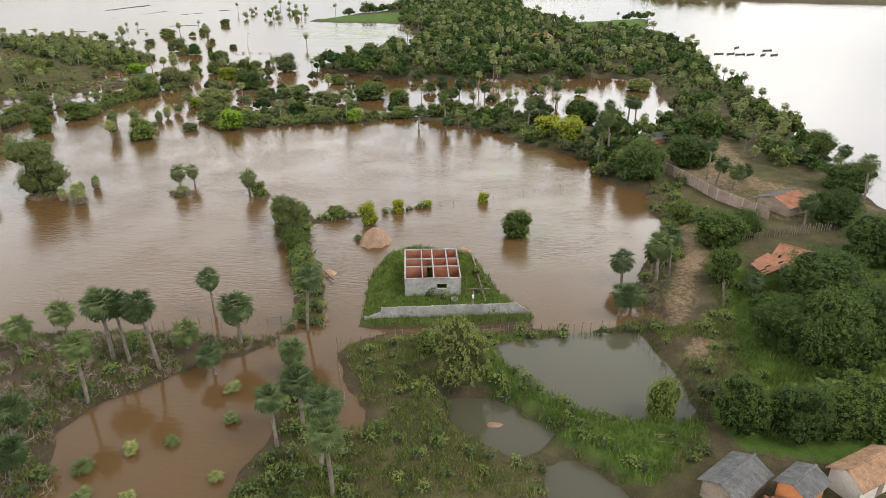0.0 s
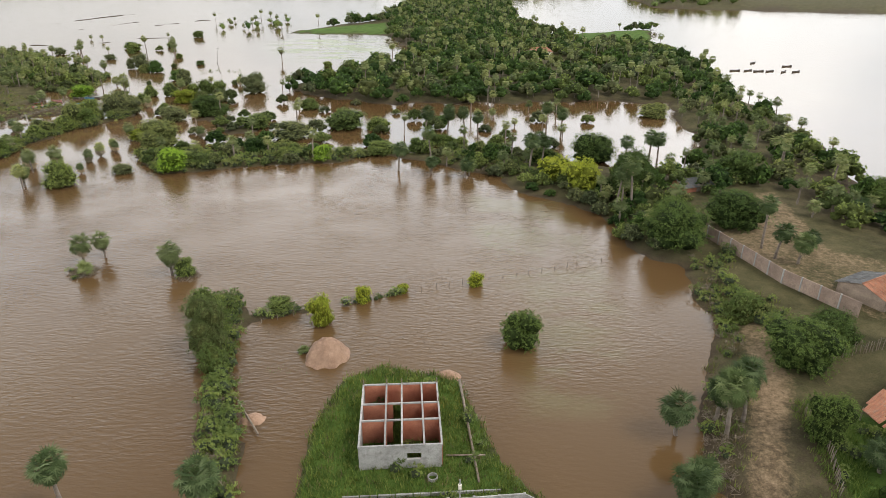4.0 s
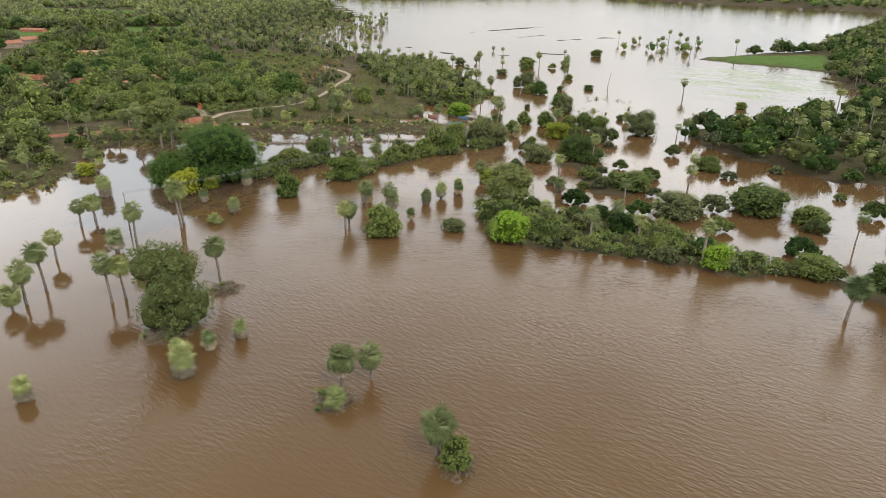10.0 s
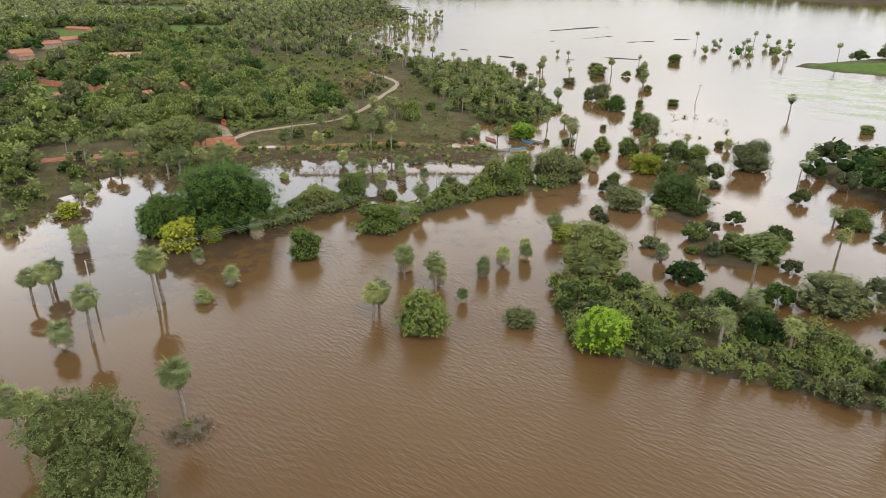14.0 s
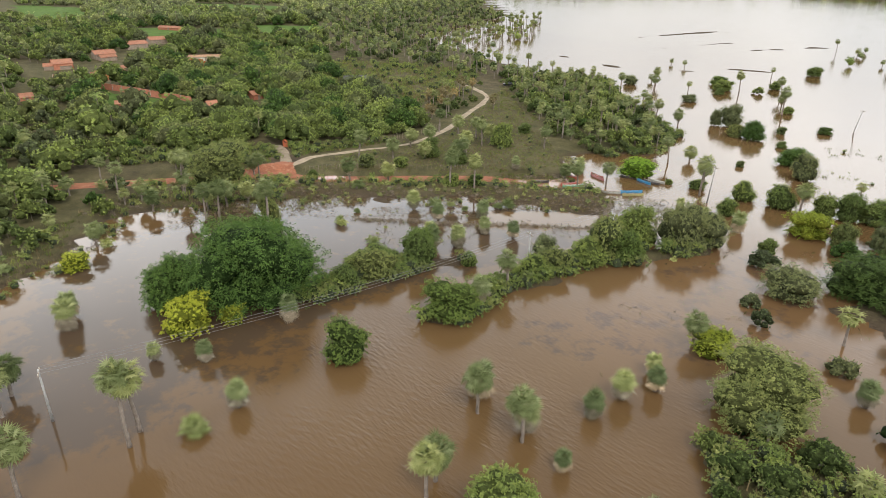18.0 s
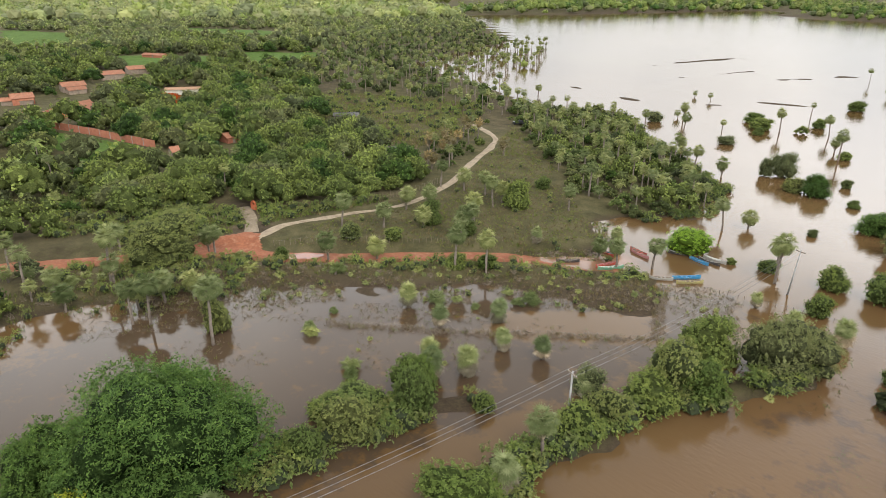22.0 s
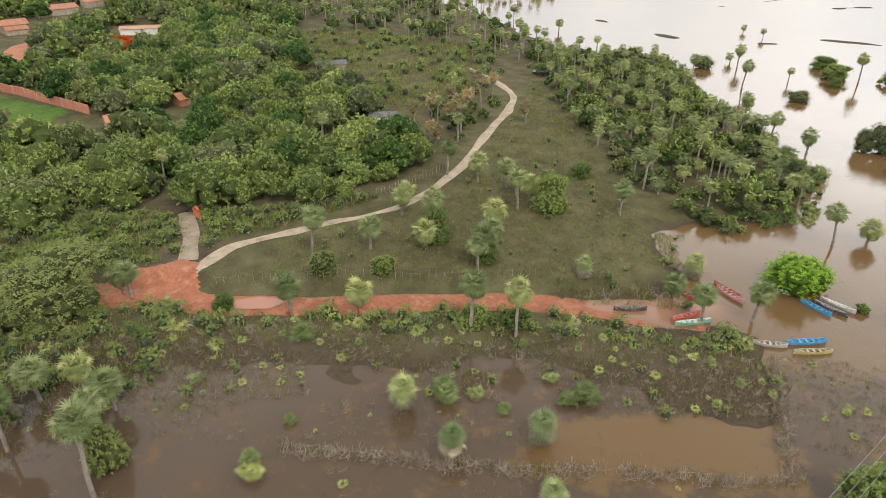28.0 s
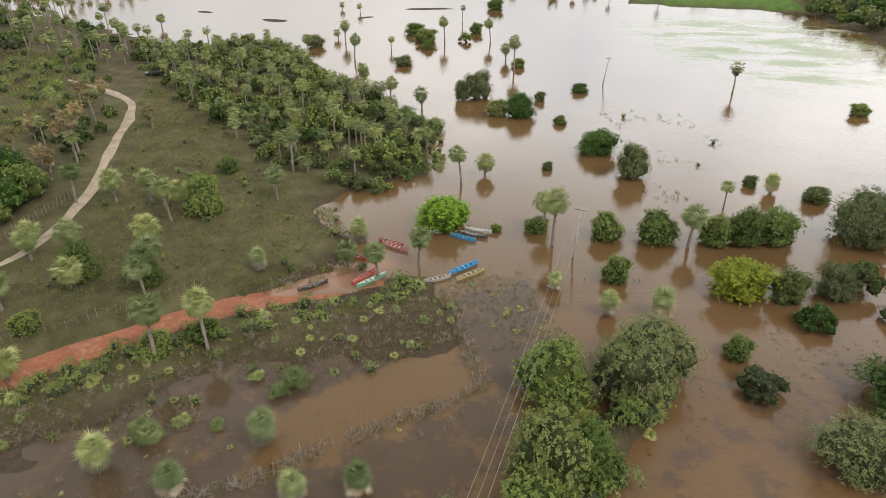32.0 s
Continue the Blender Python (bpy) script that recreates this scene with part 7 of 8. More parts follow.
# ---- poles, wires, fences ----
def pole(x, y, h, lean_x, lean_y, label):
    ob = thing("power_pole", pose(x, y, -0.6), label, "power pole", "power poles")
    part("mast", tube([(0, 0, 0), (lean_x * 0.5, lean_y * 0.5, h * 0.5 + 0.3), (lean_x, lean_y, h + 0.6)], [0.15, 0.12, 0.09], 8, 0), CONCRETE, ob, smooth=True)
    d = Vector((1.0, -0.35, 0)).normalized()
    arm = part("crossarm", wall_run(lean_x - d.x * 0.8, lean_y - d.y * 0.8, lean_x + d.x * 0.8, lean_y + d.y * 0.8, h + 0.2, h + 0.32, 0.1), WOOD, ob)
    for k in (-0.7, 0.0, 0.7):
        part("insulator", tube([(lean_x + d.x * k, lean_y + d.y * k, h + 0.30), (lean_x + d.x * k, lean_y + d.y * k, h + 0.48)], [0.05, 0.035], 6), PLASTER, arm)
    return Vector((x + lean_x, y + lean_y, h - 0.1))


pole_tops = [pole(-119.5, 143.0, 6.3, 0.0, 0.0, "grey concrete power pole in flood water"), pole(-107.9, 206.2, 6.4, 0.1, 0.0, "grey concrete power pole among bushes"), pole(-102.6, 256.5, 7.6, 0.5, 0.1, "tall grey power pole standing in the flood"), pole(-100.0, 343.6, 6.6, 0.9, 0.3, "leaning power pole far out in the lake")]
for p, q in zip(pole_tops[:2], pole_tops[1:3]):
    for k in (-0.7, 0.0, 0.7):
        off = Vector((1.0, -0.35, 0)).normalized() * k
        path = [p.lerp(q, i / 14) + off - Vector((0, 0, 1.1 * (1 - (2 * i / 14 - 1) ** 2))) for i in range(15)]
        s = Soup()
        s.add(tube(path, [0.016] * 15, 5))
        tagged(new("power_line", s.mesh("power_line", [METAL])), "thin pale power line between poles", "power line", "power lines")


def fence(pts, gap, h, label, wires=2, lean=0.12, r=0.045, seed=1):
    gen = random.Random(seed)
    ob = thing("fence", pose(0, 0, 0), label, "fence")
    tops = []
    for (ax, ay), (bx, by) in zip(pts, pts[1:]):
        k = max(1, round(math.hypot(bx - ax, by - ay) / gap))
        for i in range(k):
            x, y = ax + (bx - ax) * (i + gen.uniform(-0.2, 0.2)) / k, ay + (by - ay) * (i + gen.uniform(-0.2, 0.2)) / k
            z, hh = max(at_ground(x, y), -0.4), h * gen.uniform(0.75, 1.15)
            lx, ly = gen.uniform(-lean, lean), gen.uniform(-lean, lean)
            part("post", tube([(x, y, z - 0.4), (x + lx, y + ly, z + hh)], [r * gen.uniform(0.8, 1.3), r * 0.7], 5), WOOD, ob)
            tops.append(Vector((x + lx, y + ly, z + hh)))
    for k in range(wires):
        s = Soup()
        s.add(tube([t - Vector((0, 0, 0.12 + 0.4 * k)) for t in tops], [0.007] * len(tops), 3))
        part("wire", s.mesh("wire", [METAL]), None, ob)


fence([(-12.6, 68.4), (-1.7, 69.3), (8.5, 71.1), (22.5, 72.1), (29.5, 73.1)], 1.1, 1.4, "rough post and wire fence along the flooded track", 2, 0.12, 0.05, 1)
fence([(-21.9, 108.1), (-9.0, 114.0), (1.7, 118.0), (16.6, 122.5), (30.2, 127.9)], 2.2, 1.1, "line of drowned fence posts in the lagoon", 1, 0.15, 0.05, 2)
fence([(-144.1, 200.2), (-138.0, 205.1), (-129.6, 211.6), (-120.5, 219.8), (-109.8, 229.1)], 1.3, 1.0, "drowned fence with dead weeds along it", 1, 0.25, 0.05, 3)
fence([(-117.3, 245.2), (-113.4, 236.9), (-109.5, 229.1)], 1.0, 1.0, "drowned fence corner beside the landing", 1, 0.2, 0.05, 4)
fence([(-191.8, 200.4), (-191.0, 207.1), (-188.6, 213.1)], 0.8, 1.3, "close stick fence along the village side", 1, 0.15, 0.05, 5)
fence([(-173.2, 209.5), (-162.9, 221.1), (-152.8, 231.5), (-145.0, 240.4)], 1.0, 1.1, "thin stick fence at the meadow's edge", 1, 0.12, 0.04, 6)
fence([(-181.3, 231.4), (-178.9, 244.5), (-180.3, 259.3)], 0.9, 1.5, "palisade of rough sticks beside the pale track", 1, 0.15, 0.05, 7)
fence([(44.1, 95.0), (51.3, 97.6), (61.1, 100.4), (70.2, 102.8)], 0.5, 1.7, "palisade of rough sticks round a yard", 2, 0.10, 0.06, 8)
fence([(37.6, 75.7), (39.7, 81.2), (40.4, 87.4)], 0.45, 1.5, "leaning stick fence beside the sandy track", 2, 0.15, 0.05, 9)
fence([(-38.1, 72.6), (-34.0, 73.8), (-26.6, 74.1), (-19.8, 73.7)], 1.6, 1.3, "drowned posts along the lagoon's edge", 1, 0.15, 0.06, 10)
fence([(-13.2, 68.4), (-12.2, 62.7), (-10.1, 54.6)], 1.2, 1.3, "post fence along a flooded lane", 1, 0.2, 0.05, 11)
fence([(24.9, 70.1), (26.2, 60.6), (27.0, 53.8)], 1.5, 1.3, "post and wire fence at the pond", 2, 0.1, 0.05, 12)
fence([(-112.2, 248.8), (-103.2, 250.9), (-92.8, 252.8)], 1.1, 0.9, "row of drowned posts across the channel", 1, 0.15, 0.05, 13)


def stick_pile(x, y, z, n_, length, label, seed):
    gen = random.Random(seed)
    ob = thing("stick_pile", pose(x, y, z), label, "wood pile")
    for i in range(n_):
        a = gen.uniform(-0.3, 0.3)
        px, py, pz = gen.uniform(-0.4, 0.4) * length * 0.3, gen.uniform(-1, 1) * 0.9, 0.1 + 0.6 * gen.random() * (1 - 0.5 * i / n_)
        dx, dy = math.cos(a) * length / 2, math.sin(a) * length / 2
        part("stick", tube([(px - dx, py - dy, pz + gen.uniform(-0.1, 0.1)), (px + dx, py + dy, pz + gen.uniform(-0.1, 0.15))], [0.07, 0.05], 5), WOOD, ob)


stick_pile(*(18.2, 51.6), 0.9, 22, 2.0, "pile of pale cut sticks on the grass", 3)
stick_pile(*(22.2, 49.6), 0.9, 26, 2.2, "fan-shaped pile of bleached branches", 4)


def pickup():
    ob = thing("pickup", pose(-211.1, 325.1, 1.2, 0, 0, 35), "dark pickup parked on the meadow", "car")
    black = rough_mat("black_car_paint", (0.012, 0.012, 0.014), (0.02, 0.02, 0.022), 1.0, 0.3, 30, 0.0)
    glass = rough_mat("dark_car_glass", (0.02, 0.025, 0.03), (0.03, 0.035, 0.04), 1.0, 0.08, 30, 0.0)
    tyre = rough_mat("rubber", (0.02, 0.02, 0.02), (0.03, 0.03, 0.03), 2.0, 0.9, 30, 0.0)
    v = [(-2.3, 0.45), (-2.3, 1.0), (-0.6, 1.05), (-0.3, 1.6), (0.9, 1.6), (1.35, 1.05), (2.3, 0.95), (2.35, 0.45)]
    n_ = len(v)
    vv = [(x, -0.85 if z < 1.2 else -0.7, z) for x, z in v] + [(x, 0.85 if z < 1.2 else 0.7, z) for x, z in v]
    f = [(i, (i + 1) % n_, n_ + (i + 1) % n_) for i in range(n_)] + [(i, n_ + (i + 1) % n_, n_ + i) for i in range(n_)]
    f += [(0, 2, 1), (0, 7, 2), (7, 5, 2), (7, 6, 5), (2, 5, 4), (2, 4, 3)]
    f += [(n_ + a, n_ + c, n_ + b) for a, b, c in f[-6:]]
    part("body", tri(vv, f), black, ob)
    part("side_window", box(-0.25, -0.80, 1.12, 1.0, 0.80, 1.5), glass, ob)
    for x in (-1.45, 1.45):
        for y in (-0.8, 0.8):
            part("wheel", tube([(x, y - 0.12, 0.36), (x, y + 0.12, 0.36)], [0.36, 0.36], 12), tyre, ob)


pickup()


# ---- low growth: scrub, grass, weeds, dead brush ----
def tuft(seed, blades, h, spread_, m):
    gen = random.Random(seed)
    s = Soup()
    for i in range(blades):
        a, r = gen.uniform(0, 6.3), spread_ * gen.random() ** 0.5
        x, y = r * math.cos(a), r * math.sin(a)
        b, hh, w = gen.uniform(0, 6.3), h * gen.uniform(0.5, 1.2), gen.uniform(0.02, 0.05) * (0.6 + h)
        lx, ly = math.cos(b) * hh * gen.uniform(0.2, 0.8), math.sin(b) * hh * gen.uniform(0.2, 0.8)
        s.add(tri([(x - w * math.sin(b), y + w * math.cos(b), -0.05), (x + w * math.sin(b), y - w * math.cos(b), -0.05), (x + lx, y + ly, hh)], [(0, 1, 2)], m))
    return s.shape()


def low_bush(seed, leaves, m):
    g = np.random.default_rng(seed)
    gen = random.Random(seed)
    lob = [(gen.uniform(-0.5, 0.5), gen.uniform(-0.5, 0.5), gen.uniform(0.3, 0.7), 0.55, 0.55, 0.45) for _ in range(4)]
    s = Soup()
    s.add(leaf_cloud(g, lob, leaves, 0.10, m, 10, 0.5))
    # Dark lump in the middle paints the bush's inner shade.
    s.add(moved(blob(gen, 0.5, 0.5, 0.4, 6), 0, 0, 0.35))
    return s.shape()


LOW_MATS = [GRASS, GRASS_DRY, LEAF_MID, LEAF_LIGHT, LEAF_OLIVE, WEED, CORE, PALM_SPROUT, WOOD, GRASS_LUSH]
TUFTS = {0: [tuft(500 + i, 12, 0.55, 0.5, 0) for i in range(3)], 1: [tuft(510 + i, 12, 0.5, 0.55, 1) for i in range(3)], 5: [tuft(520 + i, 12, 0.22, 0.7, 5) for i in range(3)], 9: [tuft(525 + i, 14, 0.6, 0.5, 9) for i in range(3)]}
BUSHES = {2: [low_bush(530 + i, 340, 2) for i in range(2)], 3: [low_bush(540 + i, 340, 3) for i in range(2)], 4: [low_bush(550 + i, 340, 4) for i in range(2)]}


def rosette_shape(seed):
    gen = random.Random(seed)
    return crown(gen, 16, 0.5, 0.45, 8, 85, 7, None, 0.2, 0.3, 6).shape()


SPROUTS = [rosette_shape(560 + i) for i in range(3)]


def brush_shape(seed):
    gen = random.Random(seed)
    s = Soup()
    for i in range(14):
        a = gen.uniform(0, 6.3)
        s.add(tube([(gen.uniform(-0.5, 0.5), gen.uniform(-0.5, 0.5), 0.0), (math.cos(a) * 0.6, math.sin(a) * 0.6, gen.uniform(0.1, 0.6))], [0.025, 0.01], 3, 8, False))
    return s.shape()


BRUSH = [brush_shape(570 + i) for i in range(3)]


def low_growth(name, areas, label, category):
    """areas: outline, spacing, {kind: weight}, size range, lowest and highest ground, seed, clump."""
    s = Soup()
    count_ = 0
    for poly, spacing, kinds, (k0, k1), (z0, z1), seed, clump in areas:
        gx, gy, g = scatter(poly, spacing, seed, None, 0.6)
        if not len(gx):
            continue
        gz = height(gx, gy)
        ok = (gz > z0) & (gz < z1) & clear_of_roads(gx, gy, 1.6)
        if clump:
            ok &= vnoise(gx, gy, 6.0, seed) + 0.5 * vnoise(gx, gy, 2.5, seed + 1) > clump
        gx, gy, gz = gx[ok], gy[ok], np.maximum(gz[ok], -0.08)
        keys, w = list(kinds), np.array(list(kinds.values()), float)
        pick = g.choice(len(keys), len(gx), p=w / w.sum())
        for x, y, z, p in zip(gx, gy, gz, pick):
            key = keys[p]
            pool_ = SPROUTS if key == 7 else BRUSH if key == 8 else TUFTS[key] if key in TUFTS else BUSHES[key]
            k = g.uniform(k0, k1)
            s.add(pool_[g.integers(len(pool_))], Matrix.Translation((x, y, z)) @ Matrix.Rotation(g.uniform(0, 6.3), 4, "Z") @ Matrix.Diagonal((k, k, k * g.uniform(0.8, 1.3), 1)), g.random())
    return tagged(new(name, s.mesh(name, LOW_MATS)), label, category, kind="stuff")


ROADSIDE = [(-185.9, 188.1), (-180.0, 198.4), (-173.4, 203.3), (-164.3, 211.9), (-153.8, 222.8), (-143.7, 232.1), (-134.4, 239.8), (-127.5, 243.1), (-120.2, 247.4), (-117.1, 242.8), (-124.7, 237.8), (-140.2, 227.9), (-158.2, 209.7), (-176.1, 185.7)]
BRUSH_ZONE = [(-180.7, 186.8), (-159.1, 210.2), (-140.5, 228.3), (-125.2, 238.7), (-117.0, 244.2), (-113.2, 237.1), (-120.5, 229.8), (-133.2, 219.7), (-147.6, 206.9), (-164.6, 182.9)]
DROWNED = [(-166.3, 183.4), (-148.3, 207.4), (-125.1, 227.3), (-113.6, 236.7), (-108.9, 253.7), (-103.7, 233.3), (-118.8, 209.3), (-148.6, 179.1)]
NEAR_FIELD = [(-12.2, 68.4), (-0.3, 70.0), (6.5, 65.0), (1.0, 58.5), (0.4, 52.9), (4.8, 48.8), (9.5, 47.3), (9.4, 42.5), (-17.7, 42.4), (-10.2, 49.5), (-9.0, 58.5)]
GREEN_BANK = [(2.5, 65.0), (6.7, 67.4), (11.2, 59.0), (15.4, 55.1), (26.7, 52.9), (25.2, 47.3), (18.7, 43.6), (13.0, 48.6), (11.3, 52.0), (4.8, 58.0)]
POND_RIM = [(-1.7, 70.0), (30.1, 72.8), (29.3, 70.1), (24.5, 71.1), (6.8, 68.5), (-1.0, 66.8)]
EAST_GRASS = [(25.7, 70.1), (35.3, 72.8), (37.2, 65.1), (35.4, 56.6), (26.7, 52.9), (26.9, 60.6)]
EAST_YARD = [(39.8, 89.3), (46.0, 85.5), (55.5, 89.3), (66.1, 85.6), (60.0, 75.7), (42.5, 75.7), (37.2, 75.7)]
SHORE_EDGE = [(41.2, 125.2), (49.3, 128.7), (48.3, 107.3), (40.5, 91.2), (28.8, 75.7), (23.6, 73.5), (28.3, 85.5), (37.9, 104.7)]
CORNER = [(28.0, 56.6), (36.6, 60.6), (52.0, 62.8), (45.6, 49.6), (38.9, 49.6), (33.3, 49.6), (28.6, 50.4)]


def band(line, w):
    """The strip of ground along a line, w metres to each side."""
    p = [Vector(q) for q in line]
    side = []
    for i in range(len(p)):
        d = (p[min(i + 1, len(p) - 1)] - p[max(i - 1, 0)]).normalized()
        side.append(Vector((-d.y, d.x)) * w)
    return [tuple(a + b) for a, b in zip(p, side)] + [tuple(a - b) for a, b in reversed(list(zip(p, side)))]


FENCE_WEEDS = [band([(-144.1, 200.2), (-138.0, 205.1), (-129.6, 211.6), (-120.5, 219.8), (-109.8, 229.1)], 0.7), band([(-117.3, 245.2), (-113.4, 236.9), (-109.5, 229.1)], 0.7)]
WEST_FIELD = [(-197.9, 191.0), (-203.1, 205.1), (-196.2, 216.3), (-186.0, 225.2), (-178.5, 241.7), (-179.4, 229.0), (-182.5, 215.7), (-181.8, 209.5), (-184.3, 200.7), (-191.6, 189.4)]
FAR_FIELD = [(-315.6, 316.3), (-282.5, 334.3), (-244.6, 345.3), (-210.5, 302.0), (-206.8, 278.8), (-223.7, 274.5), (-252.1, 276.0)]
TRACK_FIELD = [(-238.1, 351.8), (-214.8, 341.4), (-163.9, 282.0), (-186.5, 282.4), (-196.2, 302.2)]
BANK_EDGE = band([(-140.5, 264.4), (-135.7, 259.5), (-132.0, 253.5), (-130.7, 249.2), (-136.7, 243.4), (-142.0, 238.8)], 2.2)
LAKE_EDGE = band([(-247.0, 362.8), (-224.0, 354.0), (-199.5, 369.5), (-168.6, 335.5), (-149.5, 318.8), (-134.0, 303.3), (-129.1, 284.1), (-136.9, 271.5)], 2.5)
low_growth("bank_grass", [(BANK_EDGE, 0.6, {0: 4, 1: 3, 4: 0.3, 8: 0.5}, (0.6, 1.2), (-0.35, 3), 80, -0.6), (LAKE_EDGE, 1.0, {0: 3, 2: 1.2, 4: 1, 7: 0.4}, (0.8, 1.6), (-0.5, 3), 81, -0.5)], "rough grass and scrub along the water's edge", "grass")
low_growth("fence_weeds", [(b, 0.45, {1: 3, 8: 3, 0: 0.4}, (0.6, 1.2), (-3, 3), 60 + i, -0.5) for i, b in enumerate(FENCE_WEEDS)], "grey dead weeds caught along drowned fences", "scrub")
low_growth("west_field_growth", [(WEST_FIELD, 0.8, {0: 4, 9: 3, 1: 2, 4: 0.7, 2: 0.9}, (0.8, 1.7), (0.05, 4), 62, -0.9), ([(-248.4, 191.3), (-237.7, 208.4), (-213.7, 216.8), (-198.3, 214.2), (-194.1, 203.0), (-202.2, 181.4)], 1.1, {0: 4, 9: 3, 4: 0.8, 2: 0.9, 1: 1}, (0.8, 1.7), (0.05, 4), 65, -0.7), ([(-193.2, 179.5), (-182.3, 194.8), (-170.3, 203.2), (-159.5, 196.0), (-178.6, 176.3)], 1.0, {0: 4, 1: 3, 9: 1, 2: 0.7, 7: 0.4}, (0.7, 1.5), (-0.2, 4), 66, -0.8), (FAR_FIELD, 1.5, {0: 6, 1: 3, 4: 0.3, 2: 0.3}, (1.2, 2.2), (0.05, 4), 63, -0.6), (TRACK_FIELD, 1.5, {0: 5, 1: 2, 2: 0.2}, (0.7, 1.3), (0.05, 4), 64, -0.3)], "rough grass and low bushes beside the village woods", "grass")
low_growth("west_shore_scrub", [(band([(-158.0, 203.0), (-164.0, 195.0), (-168.5, 186.5), (-175.0, 179.0), (-177.0, 171.0), (-171.0, 163.0), (-162.5, 155.0), (-158.0, 146.0), (-157.5, 134.0), (-190.0, 121.0)], 5.5), 0.9, {0: 4, 1: 4, 2: 0.4, 4: 0.5, 7: 0.4, 8: 0.8}, (0.5, 1.3), (-0.45, 3), 91, -0.5)], "rough scrub and grass along the flooded west shore", "scrub")
low_growth("house_grass", [(HOUSE_ISLAND, 0.5, {9: 4, 0: 3, 1: 0.4, 2: 0.07}, (0.6, 1.2), (0.1, 2), 1, None)], "lush green grass round the unroofed house", "grass")
low_growth("field_weeds", [(NEAR_FIELD, 0.5, {0: 5, 9: 4.5, 1: 1.6, 2: 0.30, 4: 0.25}, (0.45, 1.1), (-0.12, 3), 2, -0.85), (LANE_BANK, 0.6, {9: 4, 0: 3, 1: 1.5, 2: 0.5, 4: 0.3}, (0.6, 1.3), (-0.15, 3), 90, -0.6), (GREEN_BANK, 0.5, {9: 5, 0: 1, 2: 0.22}, (0.6, 1.2), (0.08, 3), 3, -0.7), (POND_RIM, 0.6, {9: 4, 2: 0.5, 4: 0.2}, (0.6, 1.1), (0.03, 3), 4, None)], "weedy green and straw grass on the field", "grass")
low_growth("east_grass", [(EAST_GRASS, 0.55, {0: 3, 9: 3, 1: 1.2, 4: 0.1, 2: 0.15}, (0.6, 1.2), (0.05, 3), 5, -0.5), (EAST_YARD, 0.55, {9: 5, 2: 0.2}, (0.6, 1.2), (0.05, 3), 6, -0.4), (SHORE_EDGE, 1.0, {0: 3, 1: 1, 2: 1.6, 4: 1}, (0.7, 1.5), (0.03, 3), 7, -0.3), ([(35.7, 75.7), (42.9, 76.4), (62.9, 80.4), (53.9, 58.6), (35.6, 58.6), (33.3, 63.9)], 0.65, {9: 6, 0: 1, 2: 0.15}, (0.6, 1.2), (0.03, 3), 28, -0.8), ([(43.4, 128.7), (44.9, 118.7), (40.6, 102.2), (35.9, 89.3), (27.6, 74.2), (24.4, 73.5), (29.2, 85.5), (38.6, 104.7)], 0.7, {9: 2, 1: 2, 8: 2, 2: 0.3}, (0.6, 1.2), (-0.2, 3), 29, -0.5), (CORNER, 0.6, {9: 6, 2: 0.25}, (0.7, 1.3), (0.03, 3), 27, -0.8)], "grass and weeds in the eastern yards", "grass")
low_growth("palm_bank_weeds", [(PALM_BANK, 0.65, {9: 3.0, 1: 3.0, 2: 0.25, 8: 2.2}, (0.6, 1.4), (-0.25, 3), 8, -0.6), (WEST_CAUSEWAY, 0.7, {0: 3, 2: 2.5, 8: 1}, (0.7, 1.6), (-0.3, 3), 9, -0.7), (SPIT_EDGE, 0.8, {0: 3, 1: 2, 2: 0.8, 4: 0.5, 8: 1}, (0.6, 1.3), (-0.2, 3), 67, -0.6), (REEF, 0.8, {0: 2, 2: 2, 3: 1}, (0.5, 1.1), (-0.3, 3), 10, -0.3)], "weeds, bushes and dead palm brush on the banks", "scrub")
low_growth("roadside_scrub", [(ROADSIDE, 0.95, {2: 1.1, 3: 0.3, 4: 0.8, 7: 1.4, 0: 4, 1: 6.5, 8: 0.8}, (0.6, 1.5), (-0.1, 3), 11, -0.7), (BRUSH_ZONE, 0.5, {1: 9, 0: 1.8, 4: 0.14, 8: 1.8, 7: 0.26}, (0.4, 0.95), (-0.8, 3), 12, -0.5), ([(-170.0, 176.0), (-164.0, 186.0), (-148.0, 206.0), (-132.0, 219.0), (-127.0, 217.0), (-140.0, 206.0), (-156.0, 188.0), (-162.0, 174.0)], 0.6, {1: 8, 0: 1.5, 8: 2, 7: 0.15}, (0.3, 0.75), (-3, 3), 93, -0.2), ([(-118.0, 246.0), (-112.0, 251.0), (-104.0, 247.0), (-102.5, 236.0), (-108.5, 230.5), (-111.5, 236.5)], 0.5, {1: 8, 0: 2, 8: 2, 7: 0.1}, (0.35, 0.85), (-3, 3), 94, -0.45)], "scrub, palm sprouts and dry brush below the road", "scrub")
